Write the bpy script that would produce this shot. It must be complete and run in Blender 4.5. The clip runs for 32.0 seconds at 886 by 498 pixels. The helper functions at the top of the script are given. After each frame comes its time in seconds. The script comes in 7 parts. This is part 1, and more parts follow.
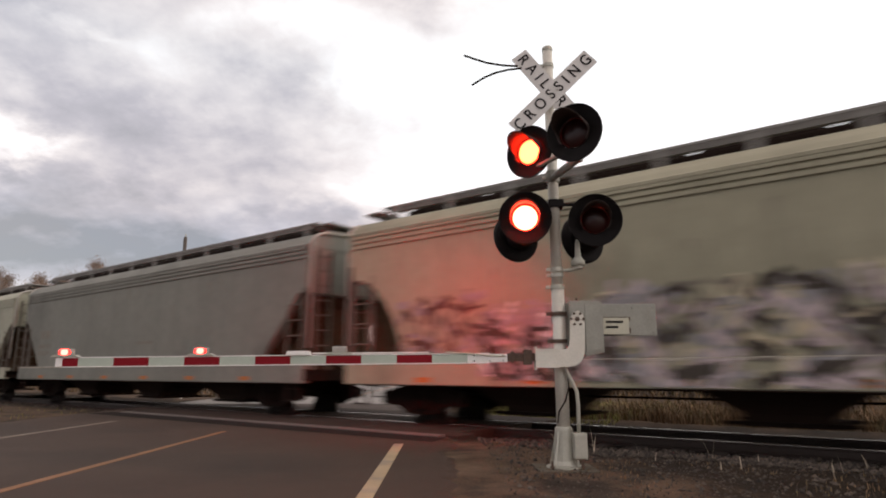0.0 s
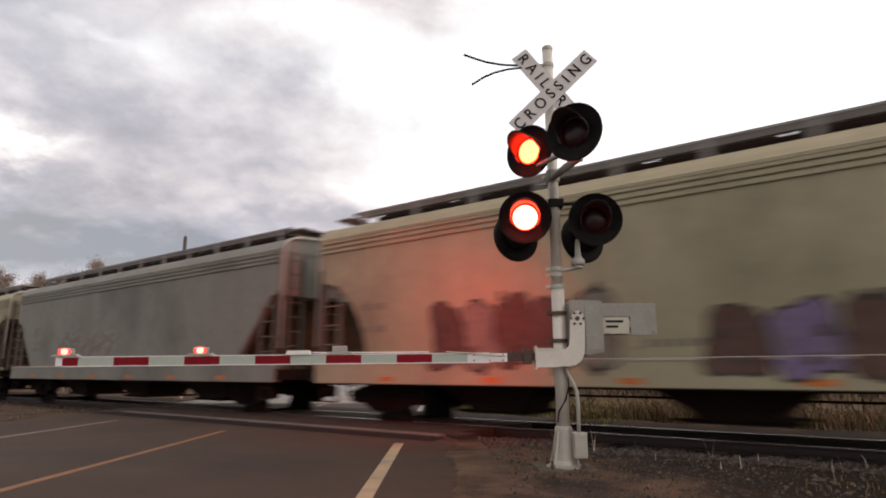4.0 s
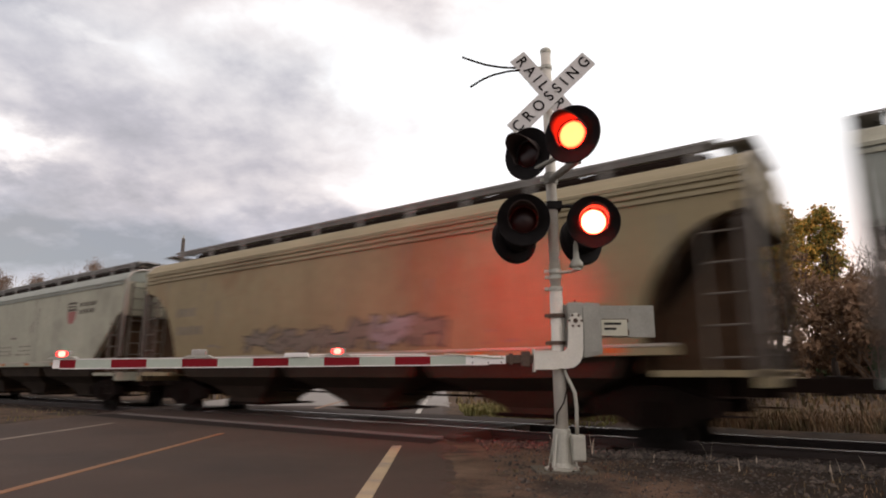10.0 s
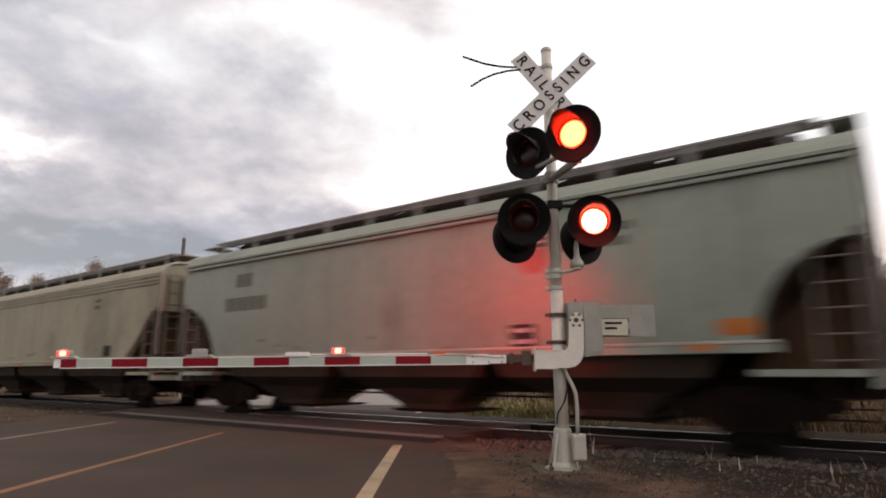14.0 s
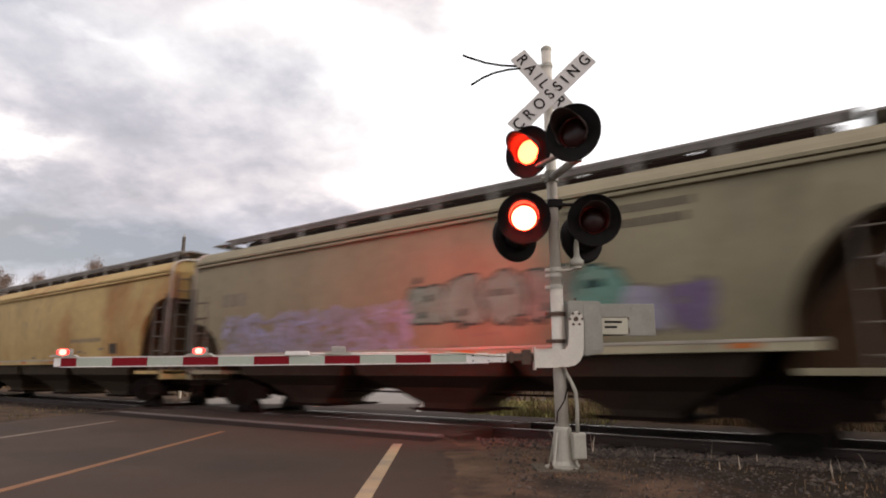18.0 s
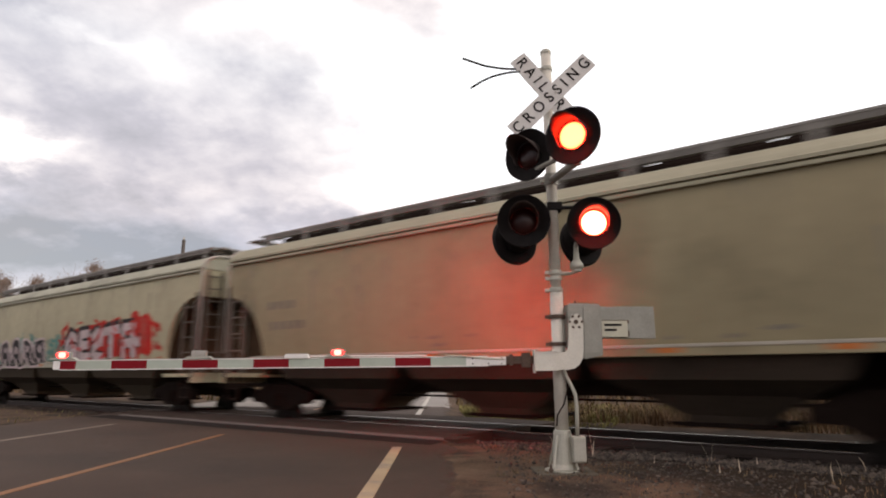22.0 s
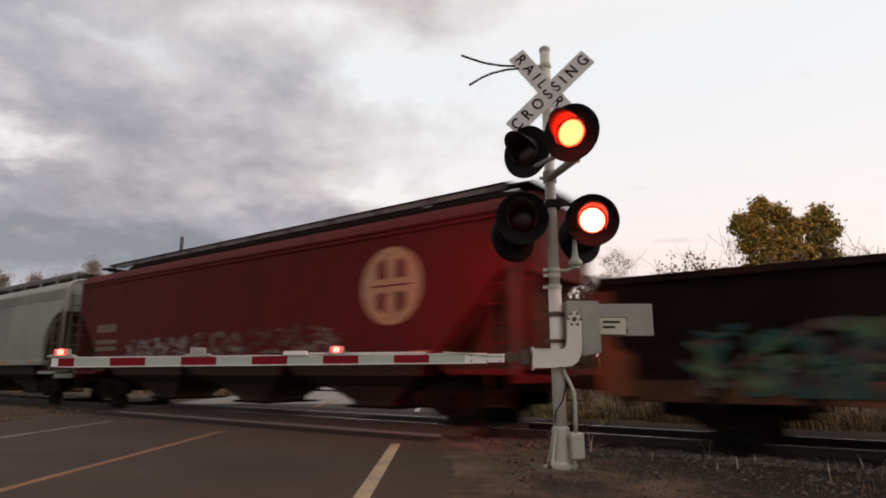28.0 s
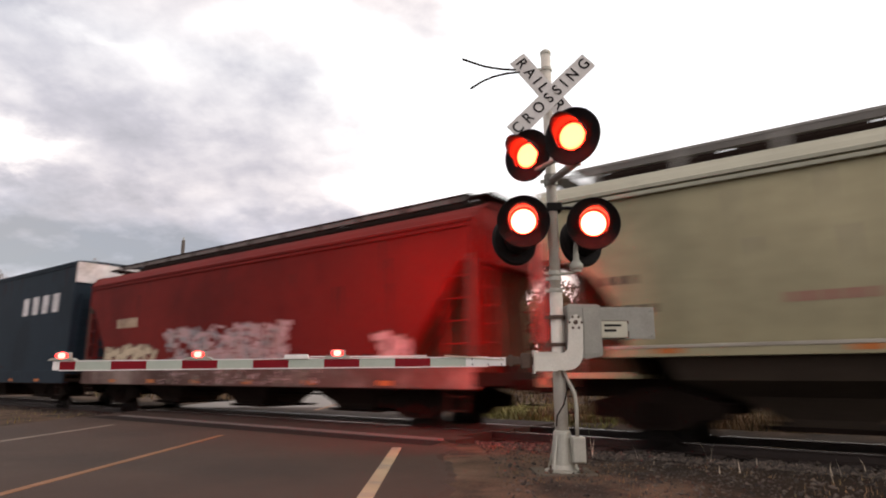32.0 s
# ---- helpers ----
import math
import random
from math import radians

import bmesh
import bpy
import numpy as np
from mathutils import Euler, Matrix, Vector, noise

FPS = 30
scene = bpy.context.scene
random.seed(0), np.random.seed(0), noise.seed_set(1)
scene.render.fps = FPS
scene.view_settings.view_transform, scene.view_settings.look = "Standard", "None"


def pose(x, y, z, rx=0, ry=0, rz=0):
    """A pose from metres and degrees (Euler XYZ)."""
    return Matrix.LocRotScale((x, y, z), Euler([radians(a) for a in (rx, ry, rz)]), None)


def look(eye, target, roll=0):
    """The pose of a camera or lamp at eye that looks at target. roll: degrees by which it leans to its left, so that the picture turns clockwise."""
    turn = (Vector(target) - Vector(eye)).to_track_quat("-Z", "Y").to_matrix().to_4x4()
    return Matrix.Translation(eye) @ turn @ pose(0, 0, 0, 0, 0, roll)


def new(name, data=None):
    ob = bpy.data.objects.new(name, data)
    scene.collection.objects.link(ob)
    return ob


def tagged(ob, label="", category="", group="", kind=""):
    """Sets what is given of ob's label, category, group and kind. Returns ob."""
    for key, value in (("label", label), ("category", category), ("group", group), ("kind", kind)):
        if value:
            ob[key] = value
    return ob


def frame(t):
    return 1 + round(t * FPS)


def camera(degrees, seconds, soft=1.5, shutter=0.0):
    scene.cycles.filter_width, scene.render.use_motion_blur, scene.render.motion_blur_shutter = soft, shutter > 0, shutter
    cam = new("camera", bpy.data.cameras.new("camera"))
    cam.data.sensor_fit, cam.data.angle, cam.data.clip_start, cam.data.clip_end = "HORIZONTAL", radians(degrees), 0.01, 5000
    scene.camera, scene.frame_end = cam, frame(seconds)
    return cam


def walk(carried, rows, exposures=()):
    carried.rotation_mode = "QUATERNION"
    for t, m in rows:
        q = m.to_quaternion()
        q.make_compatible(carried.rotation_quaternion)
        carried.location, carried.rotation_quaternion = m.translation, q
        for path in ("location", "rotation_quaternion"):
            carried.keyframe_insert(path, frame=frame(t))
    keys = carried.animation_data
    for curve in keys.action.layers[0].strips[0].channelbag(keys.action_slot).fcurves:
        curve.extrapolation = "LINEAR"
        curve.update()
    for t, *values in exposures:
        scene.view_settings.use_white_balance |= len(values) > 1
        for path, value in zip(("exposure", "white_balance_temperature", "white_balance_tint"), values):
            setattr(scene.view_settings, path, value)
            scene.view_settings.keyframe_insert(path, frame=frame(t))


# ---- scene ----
# The road runs along the view; the railway crosses it at an angle. World X is the way the train goes.
ALPHA = 53.2                      # degrees between the road and the track
CA, SA = math.cos(radians(ALPHA)), math.sin(radians(ALPHA))
EYE_Z = 1.06
PITCH = 11.513
FPX = 1085.0                      # focal length in units of the picture
TRACK_Y = 11.3                    # track centre line


def on_road(r, s, z=0.0):
    """World place from metres right of and ahead of the camera, along the road."""
    return Vector((r * SA - s * CA, r * CA + s * SA, z))


ROAD_TURN = Matrix.Rotation(radians(90 - ALPHA), 4, "Z")

# ---- camera: it stands, and sways by fractions of a degree ----
cam = camera(71.7, 32.0, soft=1.9, shutter=0.7)
SWAY = """0 2 -2;.5 2.5 -3;1 2 0;1.5 2 1;2 2 0;2.5 2 1;3 2 0;3.5 2 -2;5.5 2 -3.5;6 2 -3.5;6.5 1.5 -3.5;7 .5 -2;7.5 0 -3.5;
8 0 -5;8.5 0 -3.5;9 0 -2;9.5 0 1;10 -1 1;10.5 -.5 3;11 0 1;11.5 0 0;12 -.5 0;12.5 0 -1;13 0 0;13.5 0 -2;14 0 0;14.5 1 -3.5;
16.5 0 -5;17 -1 -4.5;17.5 0 -2;18 0 -2;18.5 0 -2;19 0 -2;19.5 0 1;20 -.5 1;20.5 -1 0;21 -.5 1;21.5 0 .5;22 -.5 3;22.5 0 1;
23 0 0;23.5 0 -3.5;24 0 -2;24.5 1 0;25 0 .5;25.5 -.5 1;27.5 -3 1;28 -3 -2;28.5 -3 -1;29 -3 0;29.5 -1.5 1;30 -2 1;30.5 -.5 3;
31 -1 2;31.5 -1 3.5;32 -1 4"""


def camera_pose(dx, dy):
    turn = 90 - ALPHA + math.degrees(dx / FPX)
    return pose(0, 0, EYE_Z, 90 + PITCH + math.degrees(dy / FPX), 0, turn)


camera_rows = []
for row in SWAY.replace("\n", "").split(";"):
    t, dx, dy = (float(v) for v in row.split())
    camera_rows.append((t, camera_pose(dx, dy)))
EXPOSURE = [(0, -0.2), (14, -0.18), (17.5, -0.06), (22, 0.0), (23.4, 0.0), (24.6, -0.48), (25.5, -0.62), (28.0, -0.62), (28.7, -0.12), (29.3, 0.0), (32, 0.0)]
walk(cam, camera_rows, EXPOSURE)

# ---- sky and sun ----
SUN_AZ, SUN_EL = 40.0, 6.0        # degrees from world +X towards +Y; low behind the train


def build_world():
    w = bpy.data.worlds.new("dusk_sky")
    w.use_nodes = True
    scene.world = w
    nt = w.node_tree
    N, L = nt.nodes, nt.links
    N.clear()
    out = N.new("ShaderNodeOutputWorld")
    co = N.new("ShaderNodeTexCoord")
    # turn so that local +Y is the way of the road
    mp = N.new("ShaderNodeMapping")
    mp.inputs["Rotation"].default_value = (0, 0, -radians(90 - ALPHA))
    L.new(co.outputs["Generated"], mp.inputs[0])
    sep = N.new("ShaderNodeSeparateXYZ")
    L.new(mp.outputs[0], sep.inputs[0])

    def m(op, a, b=None, c=None):
        n = N.new("ShaderNodeMath")
        n.operation = op
        for k, v in enumerate((a, b, c)):
            if v is None:
                continue
            if isinstance(v, (int, float)):
                n.inputs[k].default_value = v
            else:
                L.new(v, n.inputs[k])
        return n.outputs[0]

    zz = m("ADD", m("MAXIMUM", sep.outputs[2], 0.0), 0.34)
    px, py = m("DIVIDE", sep.outputs[0], zz), m("DIVIDE", sep.outputs[1], zz)
    cmb = N.new("ShaderNodeCombineXYZ")
    L.new(px, cmb.inputs[0])
    L.new(py, cmb.inputs[1])

    def fbm(scale, detail, off, dist=0.3):
        a = N.new("ShaderNodeMapping")
        a.inputs["Location"].default_value = off
        L.new(cmb.outputs[0], a.inputs[0])
        n = N.new("ShaderNodeTexNoise")
        n.inputs["Scale"].default_value = scale
        n.inputs["Detail"].default_value = detail
        n.inputs["Roughness"].default_value = 0.55
        n.inputs["Distortion"].default_value = dist
        L.new(a.outputs[0], n.inputs["Vector"])
        return n.outputs["Fac"]

    def step(v, lo, hi):
        n = N.new("ShaderNodeMapRange")
        n.interpolation_type = "SMOOTHSTEP"
        n.inputs[1].default_value, n.inputs[2].default_value = lo, hi
        L.new(v, n.inputs[0])
        return n.outputs[0]

    # the masses of cloud have torn, billowing edges
    def torn(v, amount, *noises):
        for n, f in noises:
            v = m("ADD", v, m("MULTIPLY", m("SUBTRACT", n, 0.5), amount * f))
        return v

    wide, fine = fbm(3.2, 6, (8.3, 1.7, 0), 0.4), fbm(8.5, 8, (2.1, 5.9, 0), 0.2)
    wide2, fine2 = fbm(3.0, 6, (4.9, 9.1, 0), 0.4), fbm(8.0, 8, (7.7, 3.3, 0), 0.2)
    wx_, wz_ = torn(sep.outputs[0], 0.30, (wide, 1.0), (fine, 0.45)), torn(sep.outputs[2], 0.13, (wide2, 1.0), (fine2, 0.5))

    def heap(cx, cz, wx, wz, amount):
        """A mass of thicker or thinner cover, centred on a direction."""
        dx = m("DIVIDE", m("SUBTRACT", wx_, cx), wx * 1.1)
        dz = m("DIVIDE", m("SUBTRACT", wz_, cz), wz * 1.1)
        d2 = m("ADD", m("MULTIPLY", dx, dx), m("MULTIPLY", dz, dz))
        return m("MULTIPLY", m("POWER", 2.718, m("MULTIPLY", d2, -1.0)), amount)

    big, small = fbm(3.0, 5, (3.1, 7.4, 0), 0.1), fbm(10.0, 8, (1.3, 0.2, 0), 0.1)
    # rounded puffs with dark creases between them
    puff = m("MULTIPLY", m("ABSOLUTE", m("SUBTRACT", fbm(4.2, 6, (5.7, 2.9, 0), 0.0), 0.5)), 2.0)
    lump = m("ADD", m("MULTIPLY", m("SUBTRACT", big, 0.5), 0.55), m("MULTIPLY", m("SUBTRACT", small, 0.5), 0.42))
    lump = m("ADD", lump, m("MULTIPLY", m("SUBTRACT", puff, 0.17), 0.42))
    # the cover thins towards the sunset on the right
    thin = m("ADD", m("MULTIPLY", lump, 0.80), m("MULTIPLY", step(sep.outputs[0], -0.40, 0.28), 0.47))
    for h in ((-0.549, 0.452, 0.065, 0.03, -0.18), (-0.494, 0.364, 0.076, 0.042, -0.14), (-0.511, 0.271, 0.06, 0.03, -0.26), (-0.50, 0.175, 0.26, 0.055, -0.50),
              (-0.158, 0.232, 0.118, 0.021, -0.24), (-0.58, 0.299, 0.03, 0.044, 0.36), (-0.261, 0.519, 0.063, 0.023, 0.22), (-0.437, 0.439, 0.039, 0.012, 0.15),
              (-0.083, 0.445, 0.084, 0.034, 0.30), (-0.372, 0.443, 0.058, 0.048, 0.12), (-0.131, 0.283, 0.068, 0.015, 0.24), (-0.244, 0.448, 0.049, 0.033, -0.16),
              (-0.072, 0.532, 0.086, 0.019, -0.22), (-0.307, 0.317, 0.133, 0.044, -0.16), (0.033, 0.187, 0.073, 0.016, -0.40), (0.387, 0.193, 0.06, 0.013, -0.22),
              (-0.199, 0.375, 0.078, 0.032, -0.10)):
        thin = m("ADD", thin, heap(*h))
    thin = m("ADD", thin, 0.44)
    ramp = N.new("ShaderNodeValToRGB")
    ramp.color_ramp.elements[0].position = 0.0
    ramp.color_ramp.elements[0].color = (0.33, 0.305, 0.325, 1)
    ramp.color_ramp.elements[1].position = 0.80
    ramp.color_ramp.elements[1].color = (1.22, 1.17, 1.15, 1)
    e = ramp.color_ramp.elements.new(0.25)
    e.color = (0.55, 0.50, 0.53, 1)
    e = ramp.color_ramp.elements.new(0.5)
    e.color = (0.87, 0.79, 0.775, 1)
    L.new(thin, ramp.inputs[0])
    sky = N.new("ShaderNodeTexSky")
    sky.sky_type = "NISHITA"
    sky.sun_disc = False
    sky.sun_elevation = radians(SUN_EL)
    sky.sun_rotation = radians(90 - SUN_AZ)
    # warmer towards the horizon, cooler overhead
    tint = N.new("ShaderNodeValToRGB")
    tint.color_ramp.elements[0].color = (1.08, 0.945, 0.90, 1)
    tint.color_ramp.elements[1].position = 0.78
    tint.color_ramp.elements[1].color = (1.11, 0.98, 0.92, 1)
    for at, c in ((0.28, (1.0, 0.98, 0.985, 1)), (0.46, (0.95, 0.995, 1.02, 1))):
        tint.color_ramp.elements.new(at).color = c
    L.new(sep.outputs[2], tint.inputs[0])
    tinted = N.new("ShaderNodeMix")
    tinted.data_type, tinted.blend_type = "RGBA", "MULTIPLY"
    tinted.inputs[0].default_value = 1.0
    L.new(ramp.outputs[0], tinted.inputs[6])
    L.new(tint.outputs[0], tinted.inputs[7])
    # rose low towards the sunset, blue-grey low on the other side
    side = N.new("ShaderNodeMix")
    side.data_type = "RGBA"
    side.inputs[6].default_value, side.inputs[7].default_value = (0.865, 0.968, 1.09, 1), (1.06, 0.962, 0.945, 1)
    L.new(step(m("ADD", sep.outputs[0], m("MULTIPLY", m("SUBTRACT", wide, 0.5), 0.6)), -0.35, 0.10), side.inputs[0])
    low = N.new("ShaderNodeMix")
    low.data_type = "RGBA"
    low.inputs[7].default_value = (1.0, 1.0, 1.0, 1)
    L.new(step(torn(sep.outputs[2], 0.2, (wide2, 1.0)), 0.13, 0.30), low.inputs[0])
    L.new(side.outputs[2], low.inputs[6])
    rosy = N.new("ShaderNodeMix")
    rosy.data_type, rosy.blend_type = "RGBA", "MULTIPLY"
    rosy.inputs[0].default_value = 1.0
    L.new(tinted.outputs[2], rosy.inputs[6])
    L.new(low.outputs[2], rosy.inputs[7])
    mul = N.new("ShaderNodeMix")
    mul.data_type, mul.blend_type = "RGBA", "ADD"
    mul.inputs[0].default_value = 0.05
    L.new(rosy.outputs[2], mul.inputs[6])
    L.new(sky.outputs[0], mul.inputs[7])
    bg = N.new("ShaderNodeBackground")
    bg.inputs[1].default_value = 1.12
    L.new(mul.outputs[2], bg.inputs[0])
    L.new(bg.outputs[0], out.inputs[0])


build_world()
sun_data = bpy.data.lights.new("sun", "SUN")
sun_data.energy, sun_data.angle, sun_data.color = 0.5, radians(20), (1.0, 0.86, 0.74)
sun = new("sun", sun_data)
sd = Vector((math.cos(radians(SUN_AZ)), math.sin(radians(SUN_AZ)), math.tan(radians(25))))
sun.matrix_world = look(sd * 50, (0, 0, 0))


# ---- materials ----
def material(name, color, rough=0.75, metal=0.0, var=0.18, scale=3.0, fine=40.0, bump=0.15, stretch=(1, 1, 1), second=None,
             amount=0.5, emit=0.0, coat=0.0, spec=0.5, streak=0.0):
    """Two scales of noise over a base colour, an optional second colour in patches, and a fine relief."""
    mt = bpy.data.materials.new(name)
    mt.use_nodes = True
    nt = mt.node_tree
    N, L = nt.nodes, nt.links
    bs = N["Principled BSDF"]
    bs.inputs["Roughness"].default_value = rough
    bs.inputs["Metallic"].default_value = metal
    bs.inputs["Specular IOR Level"].default_value = spec
    bs.inputs["Coat Weight"].default_value = coat
    co = N.new("ShaderNodeTexCoord")
    mp = N.new("ShaderNodeMapping")
    mp.inputs["Scale"].default_value = stretch
    L.new(co.outputs["Object"], mp.inputs[0])
    oi = N.new("ShaderNodeObjectInfo")
    off = N.new("ShaderNodeVectorMath")
    off.operation = "ADD"
    sc = N.new("ShaderNodeVectorMath")
    sc.operation = "SCALE"
    sc.inputs[0].default_value = (37.0, 23.0, 11.0)
    L.new(oi.outputs["Random"], sc.inputs[3])
    L.new(mp.outputs[0], off.inputs[0])
    L.new(sc.outputs[0], off.inputs[1])

    def noise_fac(s, d):
        n = N.new("ShaderNodeTexNoise")
        n.inputs["Scale"].default_value = s
        n.inputs["Detail"].default_value = d
        n.inputs["Roughness"].default_value = 0.6
        L.new(off.outputs[0], n.inputs["Vector"])
        return n.outputs["Fac"]

    a, b = noise_fac(scale, 5), noise_fac(fine, 3)
    mixv = N.new("ShaderNodeMath")
    mixv.operation = "MULTIPLY_ADD"
    L.new(b, mixv.inputs[0])
    mixv.inputs[1].default_value = 0.45
    half = N.new("ShaderNodeMath")
    half.operation = "MULTIPLY"
    half.inputs[1].default_value = 0.55
    L.new(a, half.inputs[0])
    L.new(half.outputs[0], mixv.inputs[2])
    rg = N.new("ShaderNodeMapRange")
    rg.inputs[1].default_value, rg.inputs[2].default_value = 0.3, 0.7
    rg.inputs[3].default_value, rg.inputs[4].default_value = 1 - var, 1 + var
    L.new(mixv.outputs[0], rg.inputs[0])
    col = N.new("ShaderNodeVectorMath")
    col.operation = "SCALE"
    L.new(rg.outputs[0], col.inputs[3])
    if streak:
        # runs of dirty water down the sheet, and faint seams
        sm = N.new("ShaderNodeMapping")
        sm.inputs["Scale"].default_value = (1.3, 0.2, 0.06)
        L.new(off.outputs[0], sm.inputs[0])
        sn = N.new("ShaderNodeTexNoise")
        sn.inputs["Scale"].default_value = 1.6
        sn.inputs["Detail"].default_value = 7
        sn.inputs["Roughness"].default_value = 0.7
        L.new(sm.outputs[0], sn.inputs["Vector"])
        sr = N.new("ShaderNodeMapRange")
        sr.inputs[1].default_value, sr.inputs[2].default_value = 0.38, 0.62
        sr.inputs[3].default_value, sr.inputs[4].default_value = 1 - streak, 1 + streak * 0.5
        L.new(sn.outputs["Fac"], sr.inputs[0])
        both = N.new("ShaderNodeMath")
        both.operation = "MULTIPLY"
        L.new(rg.outputs[0], both.inputs[0])
        L.new(sr.outputs[0], both.inputs[1])
        L.new(both.outputs[0], col.inputs[3])
    if second:
        pick = noise_fac(scale * 0.6, 6)
        st = N.new("ShaderNodeMapRange")
        st.inputs[1].default_value, st.inputs[2].default_value = 0.62 - amount * 0.3, 0.72 - amount * 0.2
        L.new(pick, st.inputs[0])
        mx = N.new("ShaderNodeMix")
        mx.data_type = "RGBA"
        mx.inputs[6].default_value = (*color, 1)
        mx.inputs[7].default_value = (*second, 1)
        L.new(st.outputs[0], mx.inputs[0])
        L.new(mx.outputs[2], col.inputs[0])
    else:
        col.inputs[0].default_value = color
    L.new(col.outputs[0], bs.inputs["Base Color"])
    bp = N.new("ShaderNodeBump")
    bp.inputs["Strength"].default_value = bump
    bp.inputs["Distance"].default_value = 0.01
    L.new(b, bp.inputs["Height"])
    L.new(bp.outputs[0], bs.inputs["Normal"])
    if emit:
        L.new(col.outputs[0], bs.inputs["Emission Color"])
        bs.inputs["Emission Strength"].default_value = emit
    return mt


MATS = {}


def M(name, *a, **k):
    if name not in MATS:
        MATS[name] = material(name, *a, **k)
    return MATS[name]


# sky mirrored at a low angle is painted into the far road's pale colour
PALEROAD = M("asphalt_sky_sheen", (0.215, 0.20, 0.185), rough=0.75, spec=0.3, var=0.2, scale=0.5, fine=60, bump=0.2)
# one near-black tone for trucks, outlet gates and brake rods
GEAR = M("truck_near_black", (0.0105, 0.0065, 0.005), rough=0.9, spec=0.08, var=0.4, scale=4, fine=40)
ASPHALT = M("asphalt", (0.051, 0.034, 0.0245), rough=0.78, spec=0.22, var=0.34, scale=0.6, fine=70, bump=0.5, second=(0.040, 0.028, 0.021), amount=0.4)
GRAVEL = M("gravel_ground", (0.092, 0.063, 0.043), rough=0.95, spec=0.1, var=0.75, scale=1.6, fine=34, bump=1.0, second=(0.040, 0.033, 0.026), amount=0.5)
STONE = M("ballast_stone", (0.036, 0.028, 0.022), rough=0.9, var=0.4, scale=6, fine=60, bump=0.5)


def vary_islands(mt, lo, hi):
    """Each loose piece of a mesh takes a lightness of its own."""
    N, L = mt.node_tree.nodes, mt.node_tree.links
    bs = N["Principled BSDF"]
    base = bs.inputs["Base Color"].links[0].from_socket
    geo, rg, sc = N.new("ShaderNodeNewGeometry"), N.new("ShaderNodeMapRange"), N.new("ShaderNodeVectorMath")
    rg.inputs[3].default_value, rg.inputs[4].default_value = lo, hi
    sc.operation = "SCALE"
    L.new(geo.outputs["Random Per Island"], rg.inputs[0])
    L.new(base, sc.inputs[0])
    L.new(rg.outputs[0], sc.inputs[3])
    L.new(sc.outputs[0], bs.inputs["Base Color"])


vary_islands(STONE, 0.35, 2.5)


def add_ballast(mt, dark=(0.018, 0.0135, 0.010)):
    """Crushed stone from the track mixes into the soil: solid near the rails, in loose drifts towards the mast. Its
    near-black tone also holds painted shade beside the track.
    """
    N, L = mt.node_tree.nodes, mt.node_tree.links
    bs = N["Principled BSDF"]
    base = bs.inputs["Base Color"].links[0].from_socket
    co, sp = N.new("ShaderNodeTexCoord"), N.new("ShaderNodeSeparateXYZ")
    L.new(co.outputs["Object"], sp.inputs[0])

    def m(op, a, b):
        n = N.new("ShaderNodeMath")
        n.operation = op
        for k, v in enumerate((a, b)):
            if isinstance(v, (int, float)):
                n.inputs[k].default_value = v
            else:
                L.new(v, n.inputs[k])
        return n.outputs[0]

    def nz(scale, detail):
        n = N.new("ShaderNodeTexNoise")
        n.inputs["Scale"].default_value, n.inputs["Detail"].default_value = scale, detail
        L.new(co.outputs["Object"], n.inputs["Vector"])
        return m("SUBTRACT", n.outputs["Fac"], 0.5)

    reach = m("MINIMUM", m("MAXIMUM", m("ADD", sp.outputs[0], 3.9), 0.0), 3.6)
    d = m("ADD", m("SUBTRACT", sp.outputs[1], 8.7), reach)
    d = m("ADD", d, m("ADD", m("MULTIPLY", nz(0.9, 5), 4.0), m("MULTIPLY", nz(14.0, 4), 2.5)))
    beyond = N.new("ShaderNodeMapRange")
    beyond.interpolation_type = "SMOOTHSTEP"
    beyond.inputs[1].default_value, beyond.inputs[2].default_value = 14.6, 13.6
    L.new(sp.outputs[1], beyond.inputs[0])
    st = N.new("ShaderNodeMapRange")
    st.interpolation_type = "SMOOTHSTEP"
    st.inputs[1].default_value, st.inputs[2].default_value = -0.9, 0.9
    st.inputs[4].default_value = 0.9
    L.new(d, st.inputs[0])
    mx = N.new("ShaderNodeMix")
    mx.data_type = "RGBA"
    L.new(m("MULTIPLY", st.outputs[0], beyond.outputs[0]), mx.inputs[0])
    L.new(base, mx.inputs[6])
    sc = N.new("ShaderNodeVectorMath")
    sc.operation = "SCALE"
    sc.inputs[0].default_value = dark
    L.new(m("ADD", m("MULTIPLY", nz(40.0, 3), 3.0), 1.0), sc.inputs[3])
    L.new(sc.outputs[0], mx.inputs[7])
    L.new(mx.outputs[2], bs.inputs["Base Color"])


add_ballast(GRAVEL)
CONCRETE = M("concrete", (0.105, 0.088, 0.08), rough=0.85, var=0.25, scale=1.5, fine=60, bump=0.3)
RAIL = M("rail_steel", (0.019, 0.011, 0.008), rough=0.7, metal=0.2, var=0.3, scale=2, fine=50)
RAILTOP = M("polished_rail", (0.55, 0.54, 0.53), rough=0.25, metal=1.0, var=0.1)
TIE = M("tie_wood", (0.035, 0.024, 0.018), rough=0.95, var=0.4, stretch=(1, 6, 6), scale=2, fine=20)
YELLOW = M("yellow_line_paint", (0.185, 0.083, 0.028), rough=0.7, var=0.25, scale=2, fine=60, second=(0.25, 0.12, 0.05), amount=0.35)
